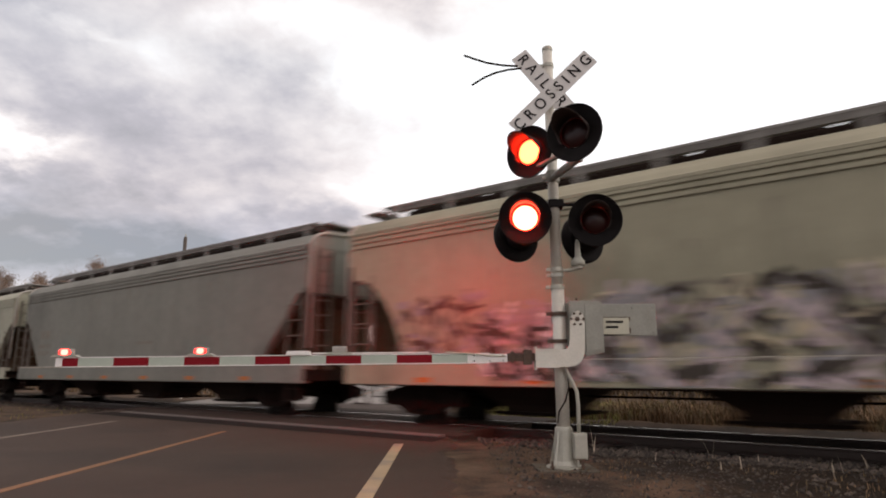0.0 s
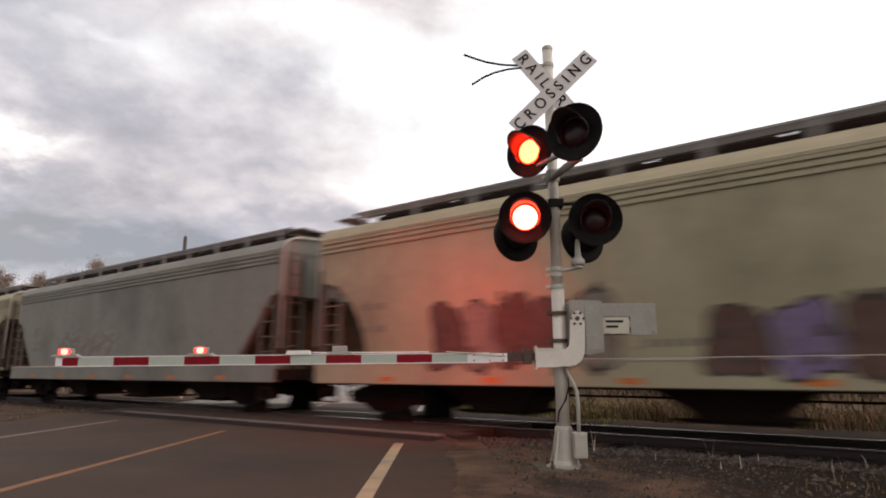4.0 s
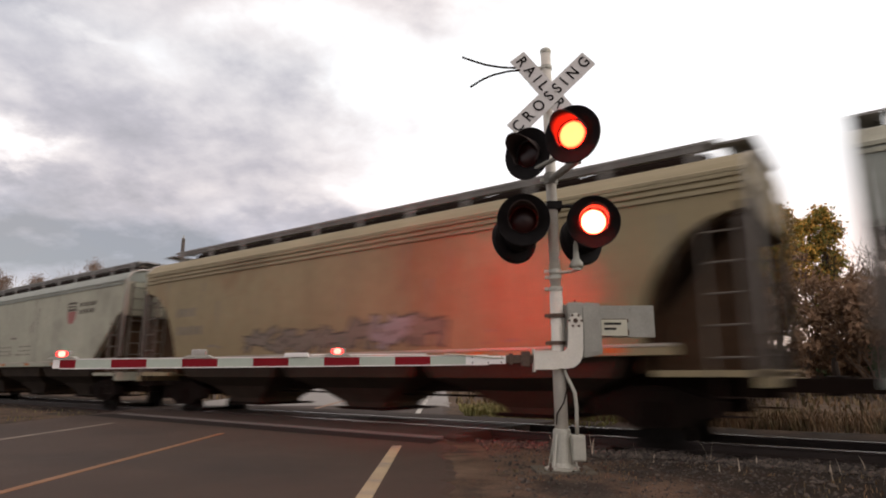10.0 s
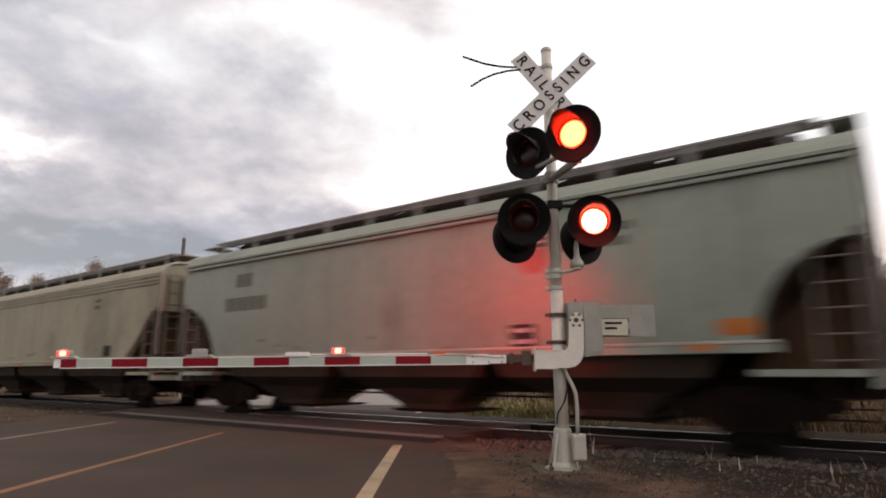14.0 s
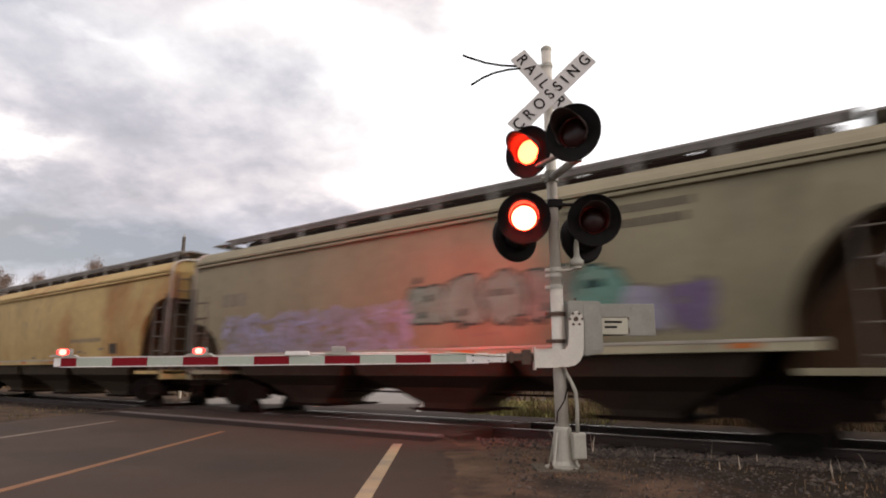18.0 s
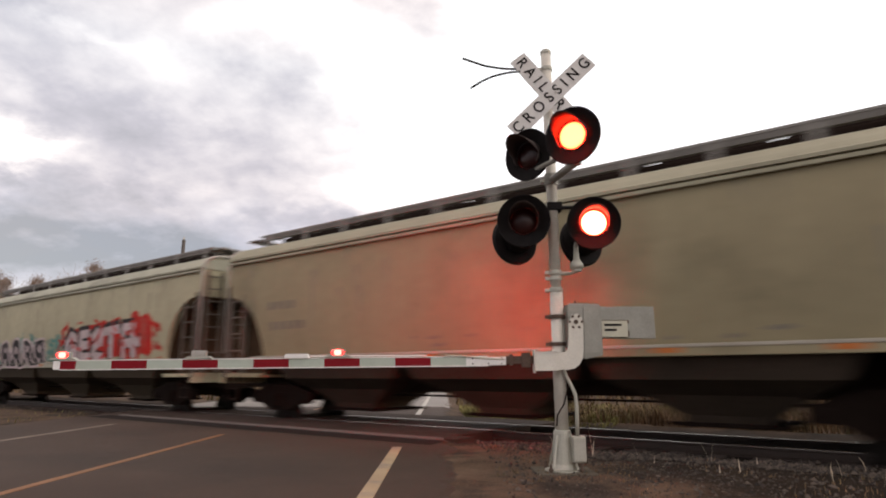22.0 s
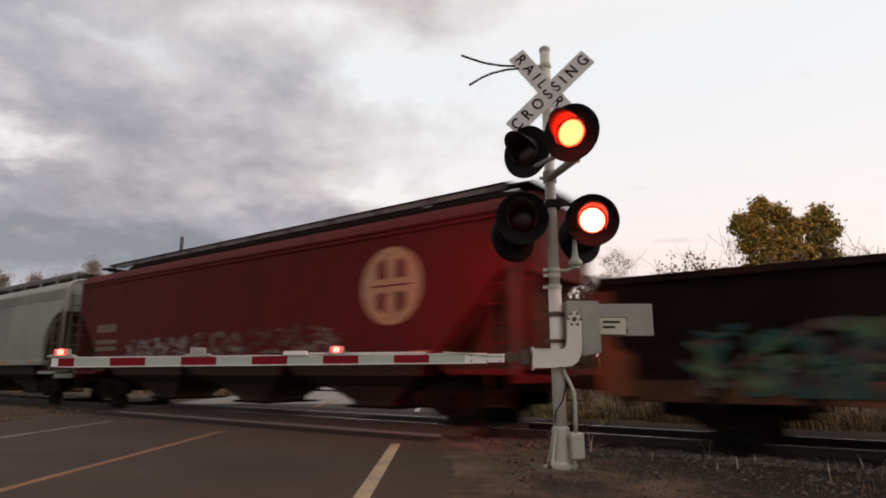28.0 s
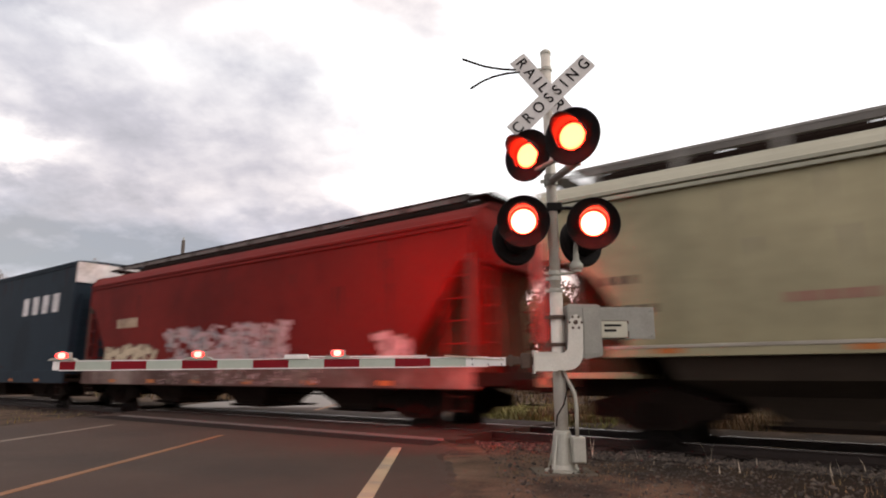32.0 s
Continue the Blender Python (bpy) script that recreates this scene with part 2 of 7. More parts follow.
FADEDLINE = M("faded_line_paint", (0.16, 0.13, 0.10), rough=0.8, var=0.35, scale=2, fine=60, second=(0.08, 0.065, 0.05), amount=0.5)
WHITELINE = M("white_line_paint", (0.34, 0.265, 0.16), rough=0.7, var=0.25, scale=2, fine=60, second=(0.2, 0.18, 0.15), amount=0.3)
ALU = M("aluminium_paint", (0.60, 0.575, 0.51), rough=0.5, metal=0.25, var=0.14, scale=4, fine=50, bump=0.05)
GALV = M("galvanized_steel", (0.40, 0.39, 0.335), rough=0.5, metal=0.35, var=0.15, scale=6, fine=60, bump=0.06)
SIGNWHITE = M("sign_white", (0.62, 0.60, 0.58), rough=0.55, var=0.08, scale=5)
BLACK = M("black_paint", (0.010, 0.008, 0.008), rough=0.8, spec=0.2, var=0.25, scale=6)
DARKLENS = M("dark_red_lens", (0.022, 0.003, 0.003), rough=0.4, var=0.2, scale=20, coat=0.15, spec=0.3)
RUSTY = M("rusty_bracket", (0.085, 0.055, 0.04), rough=0.85, var=0.35, scale=8)
HOOD = M("hood_black", (0.06, 0.045, 0.042), rough=0.8, spec=0.2, var=0.2, scale=6)
# dark panels, darkened further with the shade under the train
PANEL = M("crossing_panel_shaded", (0.043, 0.031, 0.025), rough=0.9, spec=0.12, var=0.35, scale=1.2, fine=50, bump=0.3)
PATCH = M("fresh_asphalt", (0.020, 0.016, 0.014), rough=0.9, spec=0.1, var=0.3, scale=1.0, fine=90, bump=0.3)
BOARD = M("walkway_steel", (0.23, 0.22, 0.205), rough=0.7, metal=0.1, var=0.3, scale=3, spec=0.3)
CASE = M("drive_case_grey", (0.285, 0.28, 0.245), rough=0.6, metal=0.1, var=0.18, scale=5, fine=50, bump=0.06)
# rusty brown, darkened with the shade inside the car ends
INNER = M("slope_sheet_rust_shade", (0.055, 0.032, 0.018), rough=0.9, spec=0.15, var=0.4, scale=2.5)
STRIPE_RED = M("gate_red", (0.20, 0.006, 0.012), rough=0.5, spec=0.15, var=0.12, scale=4)
STRIPE_WHITE = M("gate_white", (0.41, 0.46, 0.39), rough=0.5, var=0.10, scale=4)
TRIM_WHITE = M("gate_edge_white", (0.80, 0.78, 0.75), rough=0.5, var=0.1)
LABELTAN = M("label_cream", (0.50, 0.48, 0.38), rough=0.6, var=0.1)
SILL_EDGE = M("sill_edge_highlight", (0.36, 0.33, 0.275), rough=0.7, spec=0.2, var=0.35, scale=1.2, fine=20)
BAYDARK = M("bay_dark", (0.042, 0.031, 0.023), rough=0.85, spec=0.15, var=0.4, scale=1.5, fine=20)
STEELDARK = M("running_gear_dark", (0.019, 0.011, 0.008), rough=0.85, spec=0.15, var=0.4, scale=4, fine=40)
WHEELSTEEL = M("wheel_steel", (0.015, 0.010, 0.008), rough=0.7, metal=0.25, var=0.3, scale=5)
BARK = M("bark", (0.075, 0.058, 0.047), rough=0.95, var=0.35, scale=3, stretch=(1, 1, 0.3))
TWIG = M("twigs", (0.135, 0.095, 0.07), rough=0.95, var=0.3, scale=0.5)
LEAF_G = M("leaf_green", (0.19, 0.17, 0.045), rough=0.8, spec=0.1, var=0.4, scale=0.25, second=(0.26, 0.16, 0.03), amount=0.45)
vary_islands(LEAF_G, 0.5, 1.6)
LEAF_O = M("leaf_orange", (0.45, 0.245, 0.05), rough=0.8, spec=0.1, var=0.4, scale=0.25, second=(0.26, 0.20, 0.04), amount=0.45)
vary_islands(LEAF_O, 0.5, 1.6)
LEAF_B = M("leaf_brown", (0.18, 0.105, 0.058), rough=0.9, var=0.4, scale=0.4)
LEAF_DG = M("leaf_dark_green", (0.045, 0.07, 0.02), rough=0.85, var=0.4, scale=0.4)
FINETWIG = M("fine_twigs", (0.27, 0.195, 0.145), rough=0.95, var=0.3, scale=0.3)
DRYGRASS = M("dry_grass", (0.12, 0.073, 0.038), rough=0.95, var=0.5, scale=1.6, second=(0.095, 0.077, 0.036), amount=0.5)
vary_islands(DRYGRASS, 0.4, 1.7)
GREENGRASS = M("green_grass", (0.165, 0.155, 0.05), rough=0.95, var=0.5, scale=1.6, second=(0.19, 0.14, 0.065), amount=0.45)
vary_islands(GREENGRASS, 0.5, 1.6)
STALK = M("dry_stalk", (0.40, 0.33, 0.25), rough=0.9, var=0.3, scale=3)
POLEWOOD = M("pole_wood", (0.12, 0.105, 0.095), rough=0.9, var=0.25, stretch=(1, 1, 0.1), scale=6)


def glow(name, color, strength, rim=None, radius=0.15):
    """A lamp: hot in the middle, deeper red towards the rim of its lens."""
    mt = bpy.data.materials.new(name)
    mt.use_nodes = True
    bs = mt.node_tree.nodes["Principled BSDF"]
    if rim:
        N, L = mt.node_tree.nodes, mt.node_tree.links
        co = N.new("ShaderNodeTexCoord")
        ln = N.new("ShaderNodeVectorMath")
        ln.operation = "LENGTH"
        L.new(co.outputs["Object"], ln.inputs[0])
        rg = N.new("ShaderNodeMapRange")
        rg.interpolation_type = "SMOOTHSTEP"
        rg.inputs[1].default_value, rg.inputs[2].default_value = radius * 0.72, radius * 1.0
        L.new(ln.outputs["Value"], rg.inputs[0])
        mx = N.new("ShaderNodeMix")
        mx.data_type = "RGBA"
        mx.inputs[6].default_value, mx.inputs[7].default_value = (*color, 1), (*rim, 1)
        L.new(rg.outputs[0], mx.inputs[0])
        L.new(mx.outputs[2], bs.inputs["Emission Color"])
    bs.inputs["Base Color"].default_value = (*color, 1)
    bs.inputs["Emission Color"].default_value = (*color, 1)
    bs.inputs["Emission Strength"].default_value = strength
    MATS[name] = mt
    return mt


GLOW = glow("lit_signal_lamp", (1.0, 0.055, 0.026), 130.0, (0.25, 0.0014, 0.0006), 0.155)
# far lamps burn extra strong: their beam also imitates red lens glare
GLOW_BACK = glow("far_lamp_with_glare", (1.0, 0.005, 0.003), 2250.0)
GLOW_TOP = glow("lit_upper_lamp", (1.0, 0.022, 0.0065), 80.0, (0.3, 0.0016, 0.0007), 0.16)
GLOW_ARM = glow("lit_gate_lamp", (1.0, 0.03, 0.022), 40.0, (1.0, 0.0015, 0.001), 0.05)


# ---- mesh tools ----
def part(name, bm, mat, parent=None, label="", smooth=False):
    """Links a bmesh, or a ready mesh, as one object under parent."""
    if isinstance(bm, bmesh.types.BMesh):
        me = bpy.data.meshes.new(name)
        bmesh.ops.recalc_face_normals(bm, faces=bm.faces)
        if smooth:
            for f in bm.faces:
                f.smooth = True
        bm.to_mesh(me)
        bm.free()
    else:
        me = bm
    if mat and not me.materials:
        me.materials.append(mat)
    ob = new(name, me)
    if parent:
        ob.parent = parent
    if label:
        tagged(ob, label)
    return ob


def empty(name, m=None):
    ob = new(name)
    ob.empty_display_size = 0.3
    if m is not None:
        ob.matrix_world = m
    return ob


def box(bm, x0, x1, y0, y1, z0, z1, bevel=0.0):
    vs = [bm.verts.new((x, y, z)) for z in (z0, z1) for y in (y0, y1) for x in (x0, x1)]
    fs = [bm.faces.new([vs[i] for i in q]) for q in
          ((0, 2, 3, 1), (4, 5, 7, 6), (0, 1, 5, 4), (2, 6, 7, 3), (0, 4, 6, 2), (1, 3, 7, 5))]
    if bevel:
        es = list({e for f in fs for e in f.edges})
        bmesh.ops.bevel(bm, geom=es, offset=bevel, segments=2, affect="EDGES", profile=0.6)
    return fs


def cyl(bm, p0, p1, r0, r1=None, seg=16, caps=True):
    r1 = r0 if r1 is None else r1
    p0, p1 = Vector(p0), Vector(p1)
    d = (p1 - p0).normalized()
    u = d.orthogonal().normalized()
    w = d.cross(u)
    rings = []
    for p, r in ((p0, r0), (p1, r1)):
        rings.append([bm.verts.new(p + (u * math.cos(2 * math.pi * i / seg) + w * math.sin(2 * math.pi * i / seg)) * r)
                      for i in range(seg)])
    for i in range(seg):
        j = (i + 1) % seg
        bm.faces.new((rings[0][i], rings[0][j], rings[1][j], rings[1][i]))
    if caps:
        bm.faces.new(rings[0][::-1])
        bm.faces.new(rings[1])


def tube(bm, pts, r, seg=8, r_end=None):
    pts = [Vector(p) for p in pts]
    n = len(pts)
    rings = []
    u = None
    for i, p in enumerate(pts):
        d = (pts[min(i + 1, n - 1)] - pts[max(i - 1, 0)]).normalized()
        u = d.orthogonal().normalized() if u is None else (u - d * u.dot(d)).normalized()
        w = d.cross(u)
        rr = r if r_end is None else r + (r_end - r) * i / max(1, n - 1)
        rings.append([bm.verts.new(p + (u * math.cos(2 * math.pi * k / seg) + w * math.sin(2 * math.pi * k / seg)) * rr)
                      for k in range(seg)])
    for a, b in zip(rings, rings[1:]):
        for k in range(seg):
            j = (k + 1) % seg
            bm.faces.new((a[k], a[j], b[j], b[k]))
    bm.faces.new(rings[0][::-1])
    bm.faces.new(rings[-1])


def prism(bm, poly, y0, y1):
    """A polygon in x and z, drawn out from y0 to y1."""
    a = [bm.verts.new((x, y0, z)) for x, z in poly]
    b = [bm.verts.new((x, y1, z)) for x, z in poly]
    n = len(poly)
    bm.faces.new(a)
    bm.faces.new(b[::-1])
    for i in range(n):
        j = (i + 1) % n
        bm.faces.new((a[i], b[i], b[j], a[j]))


def sweep_x(bm, prof, x0, x1):
    """A closed outline in y and z, drawn out along x."""
    a = [bm.verts.new((x0, y, z)) for y, z in prof]
    b = [bm.verts.new((x1, y, z)) for y, z in prof]
    n = len(prof)
    bm.faces.new(a)
    bm.faces.new(b[::-1])
    for i in range(n):
        j = (i + 1) % n
        bm.faces.new((a[i], b[i], b[j], a[j]))


def lathe(bm, prof, seg=24, axis="Y"):
    """Rings of (radius, height) round an axis."""
    rings = []
    for r, h in prof:
        ring = []
        for i in range(seg):
            c, s = math.cos(2 * math.pi * i / seg) * r, math.sin(2 * math.pi * i / seg) * r
            ring.append(bm.verts.new((c, h, s) if axis == "Y" else (c, s, h)))
        rings.append(ring)
    for a, b in zip(rings, rings[1:]):
        for i in range(seg):
            j = (i + 1) % seg
            bm.faces.new((a[i], a[j], b[j], b[i]))
    bm.faces.new(rings[0][::-1])
    bm.faces.new(rings[-1])


def letters(text, size, depth=0.004, bold=0.0, spacing=1.0):
    """A mesh of the built-in font's letters, centred, in x and y."""
    cu = bpy.data.curves.new("letters", "FONT")
    cu.body, cu.size, cu.extrude, cu.align_x, cu.align_y, cu.offset = text, size, depth, "CENTER", "CENTER", bold
    cu.space_character = spacing
    tmp = bpy.data.objects.new("letters", cu)
    scene.collection.objects.link(tmp)
    dg = bpy.context.evaluated_depsgraph_get()
    me = bpy.data.meshes.new_from_object(tmp.evaluated_get(dg))
    bpy.data.objects.remove(tmp)
    return me


UPRIGHT = Matrix(((1, 0, 0, 0), (0, 0, -1, 0), (0, 1, 0, 0), (0, 0, 0, 1)))   # letters stand up and face -y


# ---- ground, road, track ----
def spread(lo, hi, step, far, grow=1.5):
    """Grid lines, even from lo to hi and ever wider out to far."""
    mid = list(np.arange(lo, hi + 1e-6, step))
    a, d = [lo], step
    while a[-1] > -far:
        d *= grow
        a.append(a[-1] - d)
    b, d = [hi], step
    while b[-1] < far:
        d *= grow
        b.append(b[-1] + d)
    return a[:0:-1] + mid + b[1:]


def ground_z(x, y):
    r, s = x * SA + y * CA, -x * CA + y * SA
    on = min(1.0, max(0.0, (abs(r + 4.4) - 4.5) / 0.8))        # 0 on the road, 1 off it
    dip = max(0.0, 1 - abs(y - TRACK_Y) / 2.9) ** 0.5 if abs(y - TRACK_Y) < 2.9 else 0.0
    n = noise.noise((x * 0.7, y * 0.7, 0.3)) * 0.05 + noise.noise((x * 2.3, y * 2.3, 1.3)) * 0.02
    far_drop = 0.25 * min(1.0, max(0.0, (y - 14) / 6))
    return -0.02 + on * (n - 0.17 * dip) - on * far_drop


def build_ground():
    xs, ys = spread(-26, 10, 0.3, 1500), spread(1, 26, 0.3, 1500)
    vs = [(x, y, ground_z(x, y)) for y in ys for x in xs]
    w = len(xs)
    fs = [(j * w + i, j * w + i + 1, (j + 1) * w + i + 1, (j + 1) * w + i) for j in range(len(ys) - 1) for i in range(w - 1)]
    me = bpy.data.meshes.new("ground")
    me.from_pydata(vs, [], fs)
    for f in me.polygons:
        f.use_smooth = True
    tagged(part("ground", me, GRAVEL), "brown gravel and dirt ground beside the railway", "ground", kind="structure")


def strip(name, r0, r1, s0, s1, z, mat, label, step=2.0, ragged=0.0):
    """A strip laid along the road."""
    bm = bmesh.new()
    n = max(1, int((s1 - s0) / step))
    prev = None
    for i in range(n + 1):
        s = s0 + (s1 - s0) * i / n
        w0, w1 = (noise.noise((s * 1.3, 3.0, 0)) * ragged, (noise.noise((s * 1.1, 9.0, 0)) + 0.6 * noise.noise((s * 3.1, 2.0, 0)) + 0.4 * noise.noise((s * 8.3, 5.0, 0))) * ragged)
        row = [bm.verts.new(on_road(r, s, zz)) for r, zz in ((r0 + w0 - 0.05 - ragged, z - 0.05), (r0 + w0, z), (r1 + w1, z), (r1 + w1 + 0.05 + ragged, z - 0.05))]
        if prev:
            for k in range(3):
                bm.faces.new((prev[k], prev[k + 1], row[k + 1], row[k]))
        prev = row
    return tagged(part(name, bm, mat), label, "road marking" if "line" in name else "road", kind="structure")


build_ground()
strip("road", -9.6, 0.02, -30, 22, 0.0, ASPHALT, "dark worn asphalt road leading over the railway", 0.12, 0.18)
strip("far_road", -9.6, 0.02, 22.0, 260, 0.0, PALEROAD, "asphalt road beyond the railway, pale with painted sky sheen", 0.5, 0.18)
strip("yellow_centre_line", -4.10, -4.0, -8, 11.7, 0.005, YELLOW, "worn yellow centre line on the asphalt", 1.0)
strip("white_edge_line", -0.76, -0.62, -8, 9.7, 0.005, WHITELINE, "cream white edge line on the asphalt", 1.0)
strip("white_edge_line", -7.40, -7.28, -4, 14.2, 0.005, FADEDLINE, "faded white edge line on the asphalt", 1.0)
strip("yellow_centre_line", -4.12, -3.98, 20, 90, 0.005, YELLOW, "worn yellow centre line beyond the railway", 4.0)
strip("white_edge_line", -0.76, -0.62, 17.5, 120, 0.005, M("fresh_line_paint", (0.40, 0.38, 0.34), rough=0.7, var=0.15, scale=2, fine=60), "white edge line beyond the railway", 4.0)


def build_track():
    rail_prof = [(-0.07, -0.17), (0.07, -0.17), (0.07, -0.155), (0.012, -0.13), (0.012, -0.04), (0.036, -0.03), (0.036, -0.006), (-0.036, -0.006),
                 (-0.036, -0.03), (-0.012, -0.04), (-0.012, -0.13), (-0.07, -0.155)]
    for y in (TRACK_Y - 0.755, TRACK_Y + 0.755):
        rail = empty("rail", pose(0, y, 0.02))
        bm = bmesh.new()
        sweep_x(bm, rail_prof, -160, 60)
        part("rail_web", bm, RAIL, rail)
        bm = bmesh.new()
        box(bm, -160, 60, -0.03, 0.03, -0.006, 0.0)
        part("running_surface", bm, RAILTOP, rail, "polished steel running surface")
        tagged(rail, "rusty steel rail with a polished top", "rail", "rails of the track")
    me = None
    for i in range(150):
        x = -80 + i * 0.61
        r = x * SA + TRACK_Y * CA
        if -9.9 < r < 0.8:
            continue
        if me is None:
            bm = bmesh.new()
            box(bm, -0.115, 0.115, -1.3, 1.3, -0.2, 0.0, 0.012)
            o = part("railway_tie", bm, TIE)
            me = o.data
        else:
            o = part("railway_tie", me, None)
        o.matrix_world = pose(x, TRACK_Y + random.uniform(-0.04, 0.04), -0.135, 0, 0, random.uniform(-1, 1))
        tagged(o, "dark weathered wooden railway tie", "tie", "ties under the rails", "structure")
    # crossing panels between and beside the rails, over the width of the road
    for y0, y1 in ((-2.1, -0.84), (-0.67, -0.02), (0.02, 0.67), (0.84, 2.1)):
        for k in range(5):
            x0 = -18.6 + k * 2.4
            bm = bmesh.new()
            box(bm, x0 + 0.015, x0 + 2.385, TRACK_Y + y0, TRACK_Y + y1, -0.2, 0.022, 0.012)
            tagged(part("crossing_panel", bm, PANEL), "dark crossing panel between the rails, the train's shade in its colour", "panel", "crossing panels", "structure")
    bm = bmesh.new()
    box(bm, -17.2, -6.45, 8.42, 8.66, -0.1, 0.035, 0.012)
    tagged(part("concrete_header", bm, CONCRETE), "pale concrete edge strip of the crossing", "kerb", kind="structure")
    bm = bmesh.new()
    box(bm, -17.4, -6.2, 8.664, TRACK_Y - 2.1, -0.1, 0.02)
    tagged(part("crossing_asphalt", bm, PANEL), "dark asphalt beside the rails, the train's shade in its colour", "road", kind="structure")
    bm = bmesh.new()
    vs = [bm.verts.new(p) for p in ((-17.6, 7.75, 0.004), (-6.1, 7.85, 0.004), (-6.25, 8.42, 0.012), (-17.6, 8.42, 0.012))]
    bm.faces.new(vs)
    tagged(part("asphalt_patch", bm, PATCH), "fresh black asphalt strip before the crossing", "road", kind="structure")


build_track()


def ring_xz(rx, rz, n):
    """An oval outline in x and z."""
    return [(rx * math.cos(2 * math.pi * k / n), rz * math.sin(2 * math.pi * k / n)) for k in range(n)]


# ---- the crossing signal ----
MAST_R, MAST_S = 1.362, 7.262
signal = empty("crossing_signal", Matrix.Translation(on_road(MAST_R, MAST_S, 0)) @ ROAD_TURN)
tagged(signal, "silver crossing signal mast with crossbuck, red flashing lamps and lowered gate", "crossing signal")
LAMPS = []          # (moving lamp, rest pose, lit pose, phase)


def signal_head(parent, x, y, z, turn, tilt, phase, glow_mat, r=0.315, deep=0.0):
    """A round black background with a hooded red lamp; local -y is the way it shines. deep: how far the lens sits back in its barrel."""
    m = pose(x, y, z, tilt, 0, turn)
    bm = bmesh.new()
    rim = [(r - 0.02, 0.03), (r, 0.0), (r, -0.02), (r - 0.012, -0.018), (r - 0.02, 0.005), (0.172, 0.012), (0.172, 0.03)]
    lathe(bm, rim + rim[:1], 40)
    for f in [f for f in bm.faces if len(f.verts) > 4]:
        bm.faces.remove(f)
    head = part("lamp_head", bm, BLACK, parent, "round black background of a flashing lamp", True)
    head.matrix_local = m
    bm = bmesh.new()
    lathe(bm, [(0.02, 0.22 + deep * 0.3), (0.13, 0.20 + deep * 0.3), (0.172, 0.1 + deep * 0.3), (0.172, 0.012), (0.164, 0.012), (0.164, 0.1 + deep * 0.3), (0.12, 0.19 + deep * 0.3), (0.02, 0.21 + deep * 0.3)], 24)
    part("housing", bm, BLACK, head, smooth=True)
    bm = bmesh.new()
    n = 22
    rows = []
    for i in range(n + 1):
        a = radians(-38 + 256 * i / n)
        front = -0.06 - 0.26 * max(0.0, math.sin(a)) ** 0.7
        rows.append([bm.verts.new((math.cos(a) * rr, yy, math.sin(a) * rr)) for rr, yy in
                     ((0.172, 0.0), (0.182, front), (0.176, front), (0.166, 0.0))])
    for a, b in zip(rows, rows[1:]):
        for k in range(4):
            j = (k + 1) % 4
            bm.faces.new((a[k], b[k], b[j], a[j]))
    part("hood", bm, HOOD, head, "black visor over the lens", True)
    bm = bmesh.new()
    lathe(bm, [(0.001, -0.028 + deep), (0.08, -0.022 + deep), (0.15, deep), (0.163, 0.02 + deep), (0.01, 0.02 + deep)], 32)
    part("lens", bm, DARKLENS, head, "dark red glass lens", True)
    bm = bmesh.new()
    e = 1.0 if not deep else 0.78
    lathe(bm, [(0.001, -0.028), (0.08 * e, -0.022), (0.148 * e, 0.0), (0.15 * e, 0.01), (0.01, 0.01)], 32)
    lamp = part("lamp", bm, glow_mat, head, "glowing red signal lamp", True)
    LAMPS.append((lamp, (0, 0.05 + deep, 0), (0, -0.006 + deep - (0.024 if deep else 0), 0), phase))
    return head


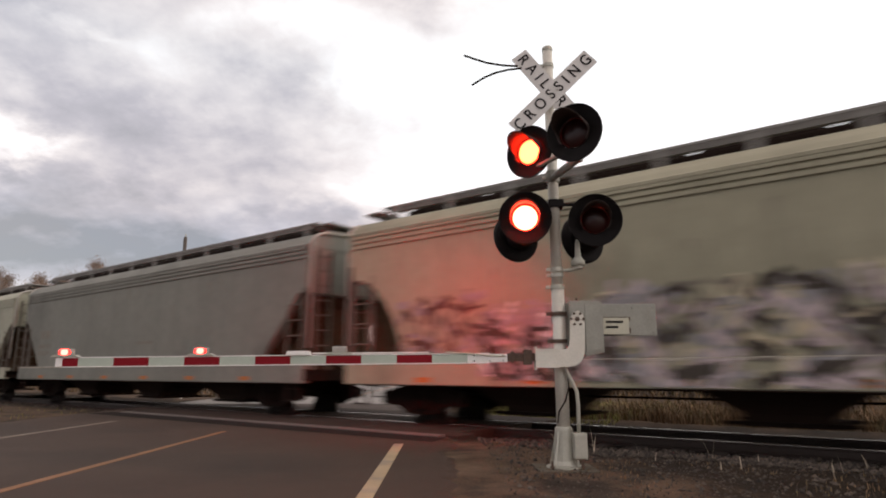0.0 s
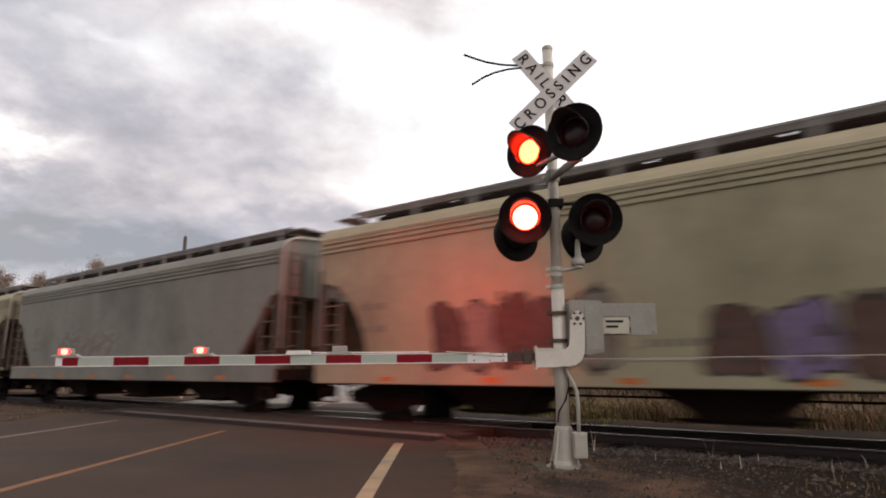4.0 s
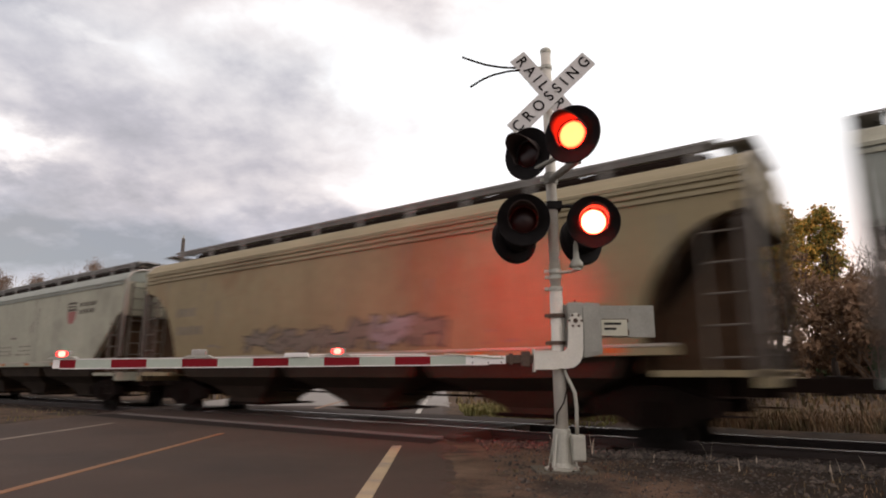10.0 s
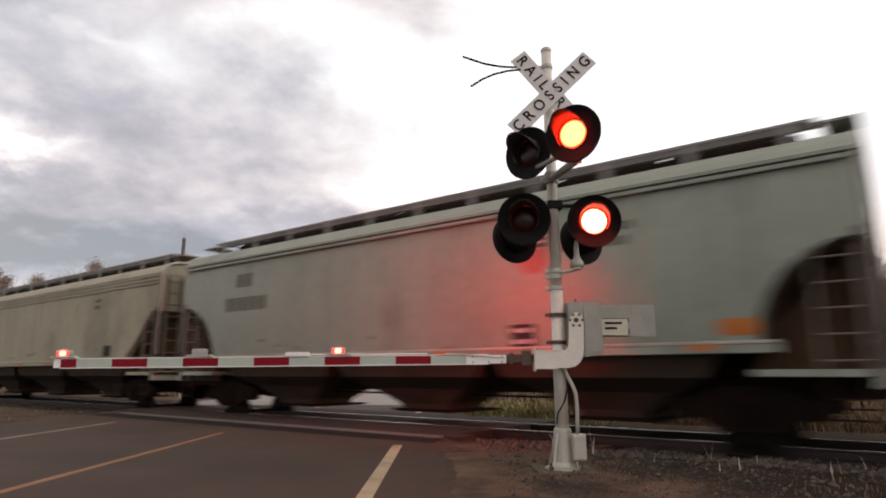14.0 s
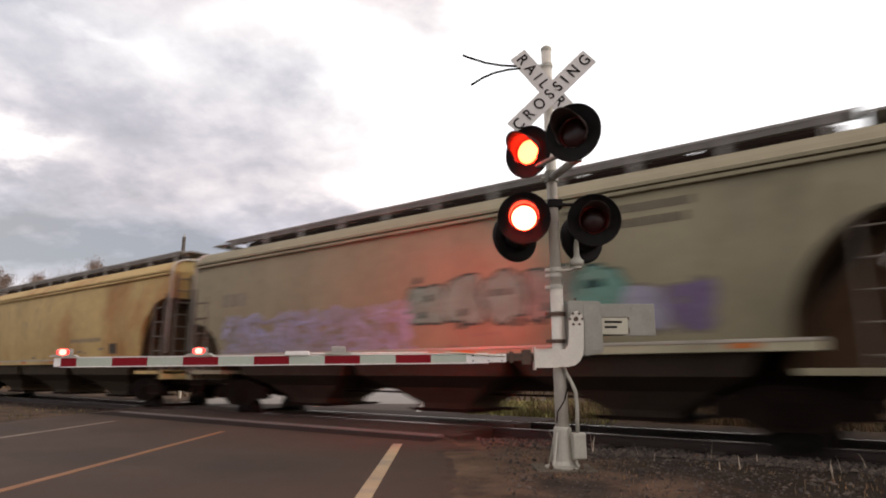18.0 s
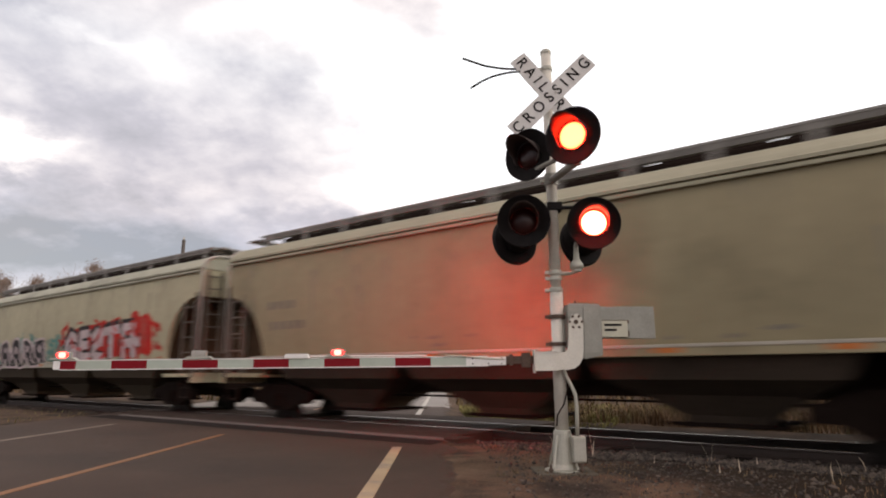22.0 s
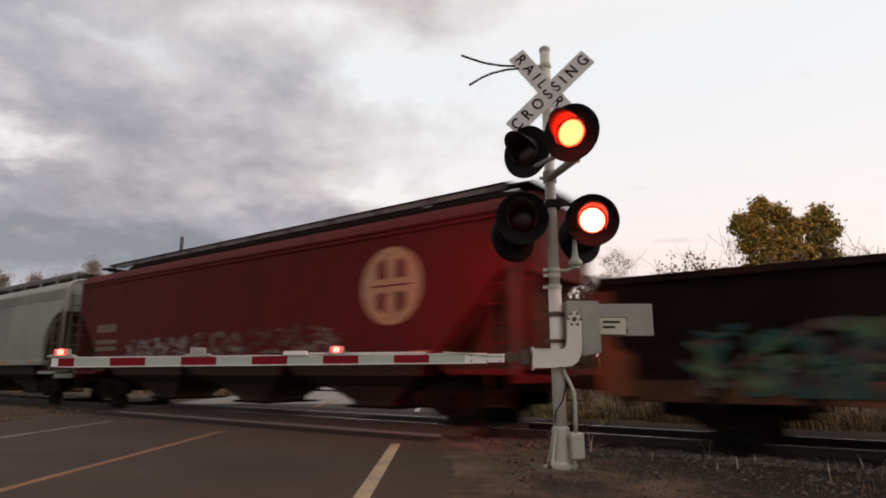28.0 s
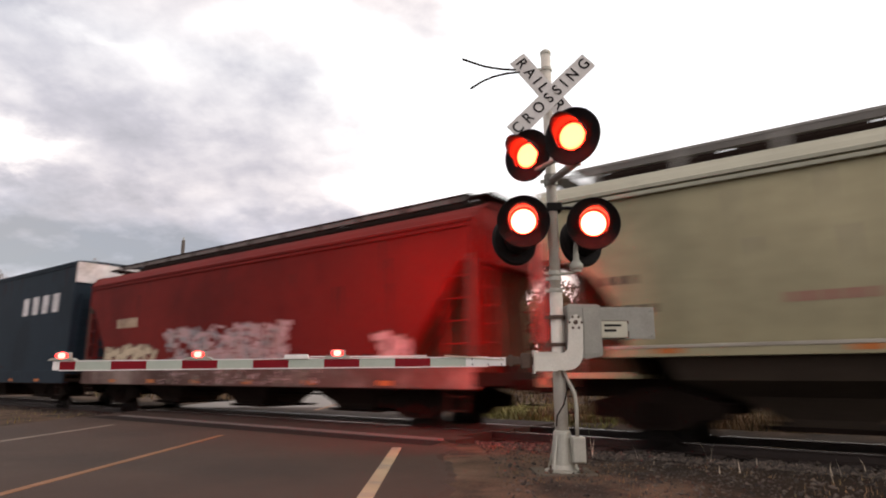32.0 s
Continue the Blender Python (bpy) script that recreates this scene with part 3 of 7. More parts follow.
def build_signal():
    # mast and base casting
    bm = bmesh.new()
    cyl(bm, (0, 0, 0.35), (-0.01, 0, 2.05), 0.076, seg=28)
    cyl(bm, (-0.01, 0, 2.05), (-0.03, 0, 5.14), 0.064, seg=28)
    part("mast", bm, ALU, signal, "silver painted steel mast", True)
    bm = bmesh.new()
    lathe(bm, [(0.070, 5.13), (0.070, 5.165), (0.055, 5.185), (0.0, 5.188)], 24, "Z")
    c = part("mast_cap", bm, GALV, signal)
    c.location = (-0.03, 0, 0)
    bm = bmesh.new()
    prof = [(0.21, 0.0), (0.21, 0.03), (0.15, 0.045), (0.125, 0.09), (0.108, 0.3), (0.102, 0.42), (0.096, 0.45), (0.078, 0.46)]
    lathe(bm, prof, 20, "Z")
    for k in range(4):
        a = radians(45 + 90 * k)
        dx, dy = math.cos(a), math.sin(a)
        p = [(dx * 0.10, dy * 0.10, 0.4), (dx * 0.19, dy * 0.19, 0.04)]
        tube(bm, p, 0.014, 4)
    part("base_casting", bm, GALV, signal, "flared cast metal mast base")
    bm = bmesh.new()
    box(bm, -0.33, 0.33, -0.31, 0.31, -0.15, 0.016, 0.01)
    part("foundation", bm, M("dirty_concrete", (0.10, 0.09, 0.07), rough=0.95, var=0.4, scale=4, spec=0.1), signal, "concrete foundation block")
    for dx in (-0.2, 0.2):
        for dy in (-0.2, 0.2):
            bm = bmesh.new()
            cyl(bm, (dx * 0.85, dy * 0.85, 0.0), (dx * 0.85, dy * 0.85, 0.10), 0.014, seg=8)
            cyl(bm, (dx * 0.85, dy * 0.85, 0.03), (dx * 0.85, dy * 0.85, 0.055), 0.026, seg=6)
            part("anchor_bolt", bm, RUSTY, signal)
    bm = bmesh.new()
    box(bm, 0.075, 0.225, -0.19, -0.07, 0.12, 0.40, 0.012)
    jb = part("junction_box", bm, GALV, signal, "grey metal junction box")
    bm = bmesh.new()
    box(bm, 0.085, 0.215, -0.204, -0.19, 0.135, 0.385, 0.006)
    part("box_lid", bm, GALV, jb)
    bm = bmesh.new()
    pts = [(0.02, -0.09, 1.16), (0.05, -0.11, 1.05), (0.10, -0.12, 0.95), (0.14, -0.13, 0.85), (0.15, -0.13, 0.7), (0.148, -0.13, 0.55), (0.145, -0.13, 0.40)]
    tube(bm, pts, 0.022, 10)
    part("conduit", bm, GALV, signal, "grey flexible cable conduit", True)
    bm = bmesh.new()
    tube(bm, [(0.05, -0.09, 1.12), (0.06, -0.09, 0.9), (0.02, -0.09, 0.75), (-0.06, -0.06, 0.62), (-0.07, -0.05, 0.5)], 0.008, 6)
    part("cable", bm, STEELDARK, signal)
    for z, r in ((2.06, 0.085), (2.27, 0.078), (2.20, 0.076), (3.42, 0.08), (3.10, 0.078), (4.92, 0.074), (1.74, 0.095), (1.42, 0.092)):
        bm = bmesh.new()
        lathe(bm, [(r - 0.02, -0.022), (r, -0.022), (r, 0.022), (r - 0.02, 0.022)], 20, "Z")
        box(bm, -r - 0.05, -r + 0.012, -0.018, 0.018, -0.018, 0.018)
        c = part("clamp", bm, RUSTY if z < 1.8 else GALV, signal)
        c.location = (-0.01 - 0.006 * max(0, z - 2), 0, z)
    # crossbuck: two blades with lettering
    buck = empty("crossbuck")
    buck.parent = signal
    buck.matrix_local = pose(0.0, -0.13, 4.49, 0, 3.0, -4)
    tagged(buck, "white crossbuck sign with black lettering")
    for k, (ang, text, yy) in enumerate(((47.5, "CROSSING", -0.012), (-49.3, "RAIL ROAD", 0.004))):
        bm = bmesh.new()
        box(bm, -0.68, 0.68, -0.004, 0.004, -0.115, 0.115)
        es = [e for e in bm.edges if abs(e.verts[0].co.y - e.verts[1].co.y) > 0.005]
        bmesh.ops.bevel(bm, geom=es, offset=0.006, segments=2, affect="EDGES")
        blade = part("blade", bm, SIGNWHITE, buck, "white sign blade with black letters")
        blade.matrix_local = pose(0, yy, 0, 0, -ang, 0)
        for word, cx, gap in ((("CROSSING", 0.0, 1.72),) if k == 0 else (("RAIL", -0.375, 1.62), ("ROAD", 0.405, 1.45))):
            me = letters(word, 0.198, 0.002, 0.002, gap)
            me.transform(UPRIGHT @ Matrix.Diagonal((0.90, 1, 1, 1)))
            lt = part("lettering", me, BLACK, blade, "black capital letters")
            lt.location = (cx, -0.0085, 0)
        for bx in (-0.06, 0.06):
            bm = bmesh.new()
            cyl(bm, (bx, -0.003, -0.01), (bx, -0.012, -0.01), 0.012, seg=8)
            part("bolt", bm, GALV, blade)
    for pts in ([(-0.43, -0.1, 4.87), (-0.62, -0.1, 4.88), (-0.82, -0.1, 4.915), (-0.98, -0.1, 4.97), (-1.11, -0.1, 5.02)],
                [(-0.38, -0.1, 4.84), (-0.55, -0.1, 4.82), (-0.72, -0.1, 4.775), (-0.86, -0.1, 4.71), (-1.01, -0.1, 4.61)]):
        bm = bmesh.new()
        tube(bm, pts, 0.014, 8)
        part("spare_cable", bm, STEELDARK, signal, "stiff grey cable end sticking out", True)
    # lower lamp pair on a cross arm, back to back
    bm = bmesh.new()
    cyl(bm, (-0.40, 0.0, 3.08), (0.45, 0.0, 3.08), 0.022, seg=10)
    box(bm, -0.09, 0.09, -0.09, 0.09, 3.03, 3.13, 0.01)
    for x in (-0.39, 0.44):
        cyl(bm, (x, -0.14, 2.93), (x, 0.34, 2.86), 0.03, seg=8)
        cyl(bm, (x, 0, 2.9), (x, 0, 3.08), 0.022, seg=8)
    part("cross_arm", bm, BLACK, signal, "black pipe cross arm")
    signal_head(signal, -0.40, -0.20, 2.86, -9, 5, 0, GLOW)
    signal_head(signal, 0.43, -0.20, 2.835, -9, 5, 1, GLOW)
    signal_head(signal, -0.445, 0.34, 2.74, 203, 3, 0, GLOW_BACK, deep=0.2)
    signal_head(signal, 0.40, 0.34, 2.72, 203, 3, 1, GLOW_BACK, deep=0.2)
    # upper lamp pair, aimed at a side street
    bm = bmesh.new()
    cyl(bm, (-0.02, 0.0, 3.42), (0.07, -1.04, 3.30), 0.045, seg=12)
    cyl(bm, (0.07, -1.04, 3.26), (0.05, -1.06, 3.44), 0.05, seg=12)
    cyl(bm, (-0.02, 0.0, 3.36), (-0.02, 0.0, 3.50), 0.085, seg=16)
    cyl(bm, (-0.33, -0.24, 3.44), (0.10, -1.08, 3.44), 0.028, seg=10)
    part("upper_cross_arm", bm, CASE, signal, "grey pipe arm carrying the upper lamps")
    signal_head(signal, UP_R[0], UP_R[1], UP_R[2], -36, 3, 1, GLOW_TOP)
    signal_head(signal, UP_L[0], UP_L[1], UP_L[2], -42, 3, 0, GLOW_TOP)
    # bell
    bell = empty("bell")
    bell.parent = signal
    bell.location = (0.245, -0.02, 2.30)
    bm = bmesh.new()
    lathe(bm, [(0.012, 0.34), (0.026, 0.30), (0.036, 0.13), (0.062, 0.09), (0.08, 0.075), (0.084, 0.02), (0.065, 0.008)], 20, "Z")
    part("bell_cover", bm, GALV, bell, "grey metal bell", True)
    bm = bmesh.new()
    cyl(bm, (0, 0, -0.02), (0, 0, 0.03), 0.06, seg=16)
    tube(bm, [(0, 0, -0.01), (-0.08, 0, -0.035), (-0.25, 0, -0.05)], 0.02, 8)
    part("bell_bracket", bm, GALV, bell)
    # gate mechanism
    gate = empty("gate")
    gate.parent = signal
    tagged(gate, "lowered crossing gate with its drive and counterweight")
    bm = bmesh.new()
    prism(bm, [(0.09, 1.42), (0.17, 1.30), (0.27, 1.245), (0.475, 1.285), (0.475, 1.855), (0.45, 1.878), (0.10, 1.885), (0.09, 1.87)], -0.16, 0.16)
    bmesh.ops.bevel(bm, geom=bm.edges[:], offset=0.01, segments=2, affect="EDGES")
    mech = part("drive_case", bm, CASE, gate, "grey steel gate drive case")
    bm = bmesh.new()
    prism(bm, [(0.265, 1.30), (0.44, 1.325), (0.44, 1.83), (0.265, 1.84)], -0.17, -0.159)
    part("drive_cover", bm, CASE, mech)
    bm = bmesh.new()
    poly = [(-0.31, 1.125), (0.06, 1.125), (0.13, 1.14), (0.19, 1.185), (0.225, 1.25), (0.24, 1.35), (0.25, 1.62), (0.235, 1.72), (0.18, 1.76), (0.12, 1.74),
            (0.085, 1.66), (0.075, 1.45), (0.06, 1.36), (0.03, 1.325), (-0.03, 1.315), (-0.31, 1.315)]
    prism(bm, poly, -0.205, -0.185)
    arm_plate = part("gate_support", bm, ALU, gate, "white L-shaped gate arm support")
    bm = bmesh.new()
    for zz in (1.115, 1.315):
        box(bm, -0.32, -0.06, -0.215, -0.06, zz, zz + 0.014)
    box(bm, -0.325, -0.31, -0.215, -0.06, 1.09, 1.35)
    part("flange", bm, ALU, arm_plate)
    for k in range(7):
        a = 2 * math.pi * k / 6
        rr = 0 if k == 6 else 0.07
        x, z = 0.165 + rr * math.cos(a), 1.665 + rr * math.sin(a)
        bm = bmesh.new()
        cyl(bm, (x, -0.2055, z), (x, -0.222, z), 0.026 if k == 6 else 0.014, seg=10)
        part("pivot_bolt", bm, RUSTY, arm_plate)
    bm = bmesh.new()
    box(bm, 0.475, 0.82, -0.05, -0.02, 1.51, 1.575)
    box(bm, 0.475, 0.82, -0.05, -0.02, 1.66, 1.70)
    cw = part("counterweight_arm", bm, RUSTY, gate)
    bm = bmesh.new()
    box(bm, 0.49, 0.80, -0.06, -0.051, 1.50, 1.69, 0.003)
    part("warning_label", bm, LABELTAN, cw, "cream label with dark marks")
    for k, w in enumerate((0.2, 0.14)):
        bm = bmesh.new()
        box(bm, 0.53, 0.53 + w, -0.0655, -0.0605, 1.63 - k * 0.06, 1.655 - k * 0.06)
        part("label_bar", bm, BLACK, cw)
    bm = bmesh.new()
    box(bm, 0.46, 1.135, -0.018, 0.02, 1.485, 1.86, 0.006)
    for bx, bz in ((1.10, 1.82), (1.10, 1.53), (0.86, 1.82)):
        cyl(bm, (bx, -0.016, bz), (bx, -0.032, bz), 0.014, seg=8)
    part("counterweight", bm, CASE, cw, "grey steel counterweight plates")
    bm = bmesh.new()
    cyl(bm, (0.21, 0, 1.88), (0.21, 0, 1.93), 0.012, seg=8)
    part("lifting_eye", bm, RUSTY, mech)
    # adapter and arm
    bm = bmesh.new()
    box(bm, -0.64, -0.30, -0.15, -0.11, 1.19, 1.28, 0.008)
    box(bm, -0.46, -0.36, -0.17, -0.09, 1.15, 1.32, 0.008)
    box(bm, -0.60, -0.56, -0.165, -0.095, 1.17, 1.30, 0.004)
    part("adapter", bm, RUSTY, gate, "rusty gate arm adapter")
    arm = empty("gate_arm")
    arm.parent = gate
    arm.matrix_local = pose(-0.64, -0.13, 1.225, 0, -0.55, 0)
    for k in range(13):
        if k == 0:
            x1, x0, mt = 0.0, -0.455, TRIM_WHITE
        else:
            x1 = -0.455 - (k - 1) * 0.4045
            x0 = x1 - 0.4045
            mt = STRIPE_WHITE if k % 2 else STRIPE_RED
        if k == 12:
            x0 = x1 - 0.18
        bm = bmesh.new()
        box(bm, x0, x1, -0.02, 0.02, -0.047, 0.047)
        part("stripe", bm, mt, arm, "red stripe" if mt is STRIPE_RED else "white stripe")
    x_tip = -0.455 - 11 * 0.4045 - 0.18
    bm = bmesh.new()
    box(bm, x_tip - 0.08, x_tip, -0.022, 0.022, -0.05, 0.05, 0.004)
    part("tip_cap", bm, TRIM_WHITE, arm)
    for z in (-0.053, 0.053):
        bm = bmesh.new()
        box(bm, x_tip, -0.2, -0.024, 0.024, z - 0.005, z + 0.005)
        part("edge_rail", bm, TRIM_WHITE, arm)
    for bx in (-0.05, -0.2, -0.38):
        for bz in (-0.03, 0.03):
            bm = bmesh.new()
            cyl(bm, (bx, -0.02, bz), (bx, -0.032, bz), 0.009, seg=6)
            part("bolt", bm, STEELDARK, arm)
    bm = bmesh.new()
    tube(bm, [(-0.02, -0.03, 0.02), (-0.2, -0.035, 0.03), (-0.45, -0.035, 0.055), (-0.7, -0.03, 0.07)], 0.007, 6)
    part("lamp_cable", bm, LABELTAN, arm)
    # lamps on the arm
    for x, phase in ((-5.06, None), (-3.51, 0), (-1.92, 1)):
        unit = empty("arm_lamp")
        unit.parent = arm
        unit.location = (x, 0, 0.060)
        bm = bmesh.new()
        prism(bm, [(-0.16, 0), (0.16, 0), (0.12, 0.025), (-0.12, 0.025)], -0.04, 0.04)
        part("lamp_base", bm, GALV, unit)
        bm = bmesh.new()
        box(bm, -0.085, 0.085, -0.035, 0.035, 0.016, 0.090, 0.016)
        part("lens", bm, M("pale_lamp_case", (0.34, 0.32, 0.29), rough=0.45, var=0.15, scale=20), unit, "pale lamp case")
        bm = bmesh.new()
        prism(bm, ring_xz(0.066, 0.032, 20), -0.005, 0.005)
        g = part("lamp", bm, GLOW_ARM, unit, "glowing red gate lamp")
        g.location = (0, -0.036, 0.053)
        if phase is not None:
            LAMPS.append((g, (0, 0, 0.053), (0, -0.036, 0.053), phase))
    bm = bmesh.new()
    prism(bm, [(-0.14, 0.0), (0.14, 0.0), (0.125, 0.045), (-0.125, 0.045)], -0.045, 0.045)
    w = part("cable_box", bm, TRIM_WHITE, arm, "white plastic cable box")
    w.location = (-2.39, 0, 0.056)
    bm = bmesh.new()
    tube(bm, [(-2.24, 0, 0.075), (-1.6, 0, 0.072), (-0.9, 0, 0.072)], 0.006, 6)
    part("arm_cable", bm, TRIM_WHITE, arm)


UP_R = (0.020, -1.12, 3.56)
UP_L = (-0.35, -0.36, 3.625)
build_signal()


# ---- the train ----
CACHE = {}


def cached(key, build, mat, parent, name, label="", smooth=False, at=None):
    """A part whose mesh is shared by all that ask for the same key and material."""
    key = (key, mat.name)
    if key in CACHE:
        ob = part(name, CACHE[key], None, parent, label)
    else:
        bm = bmesh.new()
        build(bm)
        ob = part(name, bm, mat, parent, label, smooth)
        CACHE[key] = ob.data
    if at is not None:
        ob.matrix_local = at
    return ob


HALF_W = 1.58
BEND = {"low": 9.0, "high": 9.0, "foot": 0.0, "head": 0.0}     # how the sides of the newest car curve


def inset(z):
    """How far a rounded car side stands back at height z."""
    if z < BEND["low"] - 0.001 or z > BEND["high"] + 0.5:
        return 0.0
    mid = BEND["low"] + 0.55 * (BEND["high"] - BEND["low"])
    return BEND["foot"] * ((z - mid) / (mid - BEND["low"])) ** 2 if z < mid else BEND["head"] * ((z - mid) / (BEND["high"] - mid)) ** 2


def slices(poly):
    """A polygon in x and z, cut into low strips that can follow a rounded side."""
    if not (BEND["foot"] or BEND["head"]):
        return [poly]
    out, rest = [], poly
    level = BEND["low"]
    while level < BEND["high"] and len(rest) > 2:
        if min(z for _, z in rest) < level - 1e-4:
            below = cut_at(rest, level, False)
            if len(below) > 2:
                out.append(below)
            rest = cut_at(rest, level, True)
        level += 0.3
    if len(rest) > 2:
        out.append(rest)
    return out


def sit(z, cut_low):
    """The inset of a strip's corner; strips below the sheet's foot lie on the flat sill."""
    return 0.0 if cut_low else inset(z)

WHEELS = []


def wheelset_mesh(bm):
    for y in (-0.755, 0.755):
        s = 1 if y > 0 else -1
        prof = [(0.08, y + s * 0.07), (0.12, y + s * 0.05), (0.36, y + s * 0.045), (0.40, y + s * 0.07), (0.455, y + s * 0.07), (0.46, y - s * 0.04),
                (0.485, y - s * 0.05), (0.485, y - s * 0.07), (0.40, y - s * 0.07), (0.1, y - s * 0.05)]
        lathe(bm, prof if s > 0 else prof[::-1], 28)
        for k in range(3):
            a = k * 2.094
            cyl(bm, (math.cos(a) * 0.25, y + s * 0.03, math.sin(a) * 0.25), (math.cos(a) * 0.25, y + s * 0.06, math.sin(a) * 0.25), 0.05, seg=8)
    cyl(bm, (0, -1.02, 0), (0, 1.02, 0), 0.075, seg=12)


def side_frame_mesh(bm):
    poly = [(-1.12, 0.40), (-1.12, 0.62), (-0.75, 0.72), (-0.35, 0.86), (0.35, 0.86), (0.75, 0.72), (1.12, 0.62), (1.12, 0.40), (0.72, 0.38), (0.42, 0.2),
            (-0.42, 0.2), (-0.72, 0.38)]
    prism(bm, poly, -0.075, 0.075)
    for x in (-0.89, 0.89):
        cyl(bm, (x, -0.12, 0.48), (x, 0.12, 0.48), 0.12, seg=12)
    for x in (-0.18, -0.06, 0.06, 0.18):
        cyl(bm, (x, -0.11, 0.3), (x, -0.11, 0.62), 0.045, seg=8)


def add_truck(car, x):
    truck = empty("truck")
    truck.parent = car
    truck.location = (x, 0, 0)
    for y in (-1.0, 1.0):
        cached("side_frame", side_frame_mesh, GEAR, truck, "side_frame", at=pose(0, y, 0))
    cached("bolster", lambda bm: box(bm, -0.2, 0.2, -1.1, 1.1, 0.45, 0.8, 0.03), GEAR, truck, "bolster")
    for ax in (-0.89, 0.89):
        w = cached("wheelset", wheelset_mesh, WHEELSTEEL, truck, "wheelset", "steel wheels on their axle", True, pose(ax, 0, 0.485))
        WHEELS.append((w, car))
    return truck


def ladder_mesh(bm, h, w=0.42, n=5):
    for x in (-w / 2, w / 2):
        box(bm, x - 0.025, x + 0.025, -0.03, 0.03, 0, h)
    for k in range(n):
        z = h * (k + 0.6) / n
        cyl(bm, (-w / 2, -0.04, z), (w / 2, -0.04, z), 0.016, seg=6)


def coupler_mesh(bm):
    box(bm, 0, 0.55, -0.1, 0.1, 0.76, 0.98, 0.02)
    box(bm, 0.5, 0.82, -0.17, 0.15, 0.72, 1.02, 0.05)


def side_decal(parent, name, polys, mat, y, label=""):
    """Flat paint patches on the side that faces the road: polygons in x and z."""
    bm = bmesh.new()
    for p in polys:
        for q in slices(p):
            flat = max(z for _, z in q) <= BEND["low"] + 1e-3
            bm.faces.new([bm.verts.new((x, sit(z, flat), z)) for x, z in q])
    bmesh.ops.triangulate(bm, faces=bm.faces)
    me_ob = part(name, bm, mat, parent, label)
    me_ob.location = (0, y, 0)
    return me_ob


def rect(x0, x1, z0, z1):
    return [(x0, z0), (x1, z0), (x1, z1), (x0, z1)]


def skewed(rng, x0, x1, z0, z1):
    """A hand-painted block: a rectangle with uneven corners and bowed sides."""
    j = lambda d=0.09: rng.uniform(-d, d)
    xm, zm = (x0 + x1) / 2, (z0 + z1) / 2
    return [(x0 + j(), z0 + j()), (xm, z0 + j(0.05)), (x1 + j(), z0 + j()), (x1 + j(0.05), zm), (x1 + j(), z1 + j()), (xm, z1 + j(0.05)), (x0 + j(), z1 + j()), (x0 + j(0.05), zm)]


def ring(cx, cz, rx, rz, n=28):
    return [(cx + rx * math.cos(2 * math.pi * i / n), cz + rz * math.sin(2 * math.pi * i / n)) for i in range(n)]


def paint(name, color, rust=0.0, var=0.13, rough=0.62, rust_color=(0.20, 0.075, 0.03), spec=0.14):
    """Weathered car paint: grime at two scales, faint vertical streaks, optional rust."""
    if name in MATS:
        return MATS[name]
    if color[2] > 0.1:
        color = (color[0] * 0.915, color[1] * 0.915, color[2] * 0.80)
    mt = material(name, color, rough=rough, spec=spec, streak=0.06, var=var * 1.25, scale=0.55, fine=6, bump=0.05, stretch=(1.0, 1.0, 0.8),
                  second=rust_color if rust else tuple(c * 0.72 for c in color), amount=rust if rust else 0.25)
    MATS[name] = mt
    return mt


def spray(name, color):
    """Spray paint that has bleached in patches."""
    keep = 0.62 if max(color) > 0.12 else 0.86
    worn = tuple(keep * c + (1 - keep) * g for c, g in zip(color, (0.20, 0.175, 0.14)))
    return M("spray_" + name, color, rough=0.75, spec=0.15, var=0.3, scale=2.4, fine=12, bump=0.02, second=worn, amount=0.45)


SPRAY = {k: spray(k, v) for k, v in dict(faded_teal=(0.19, 0.235, 0.20), black=(0.03, 0.028, 0.03), white=(0.62, 0.60, 0.60), red=(0.45, 0.025, 0.018), teal=(0.12, 0.25, 0.22),
         blue=(0.11, 0.31, 0.44), purple=(0.17, 0.13, 0.22), magenta=(0.17, 0.045, 0.09), grey=(0.28, 0.27, 0.28), brown=(0.10, 0.06, 0.05),
         lilac=(0.34, 0.34, 0.50), faded_lilac=(0.29, 0.28, 0.35), mint=(0.15, 0.30, 0.25), green=(0.075, 0.12, 0.06), pink=(0.48, 0.33, 0.33), orange=(0.50, 0.16, 0.03), dark=(0.06, 0.05, 0.043),
         cream=(0.55, 0.47, 0.33), rose_white=(0.50, 0.41, 0.42), deep_teal=(0.02, 0.06, 0.055), faded_cream=(0.33, 0.235, 0.135), ink=(0.075, 0.063, 0.052), shade=(0.195, 0.172, 0.142)).items()}


def blob_letter(rng, x0, x1, z0, z1):
    """A rounded letter-like outline with a notch."""
    cx, cz, w, h = (x0 + x1) / 2, (z0 + z1) / 2, (x1 - x0) / 2, (z1 - z0) / 2
    pts = []
    k = rng.choice((2, 3, 4))
    ph = rng.uniform(0, 6.28)
    for i in range(26):
        a = 2 * math.pi * i / 26
        sq = 1.0 / max(abs(math.cos(a)), abs(math.sin(a))) ** 0.75
        r = sq * (0.86 + 0.10 * math.sin(k * a + ph) + rng.uniform(-0.05, 0.05))
        pts.append((cx + w * r * math.cos(a), cz + h * r * math.sin(a)))
    return pts


def grow_poly(p, d):
    cx = sum(q[0] for q in p) / len(p)
    cz = sum(q[1] for q in p) / len(p)
    out = []
    for x, z in p:
        l = math.hypot(x - cx, z - cz) or 1
        out.append((x + (x - cx) / l * d, z + (z - cz) / l * d))
    return out


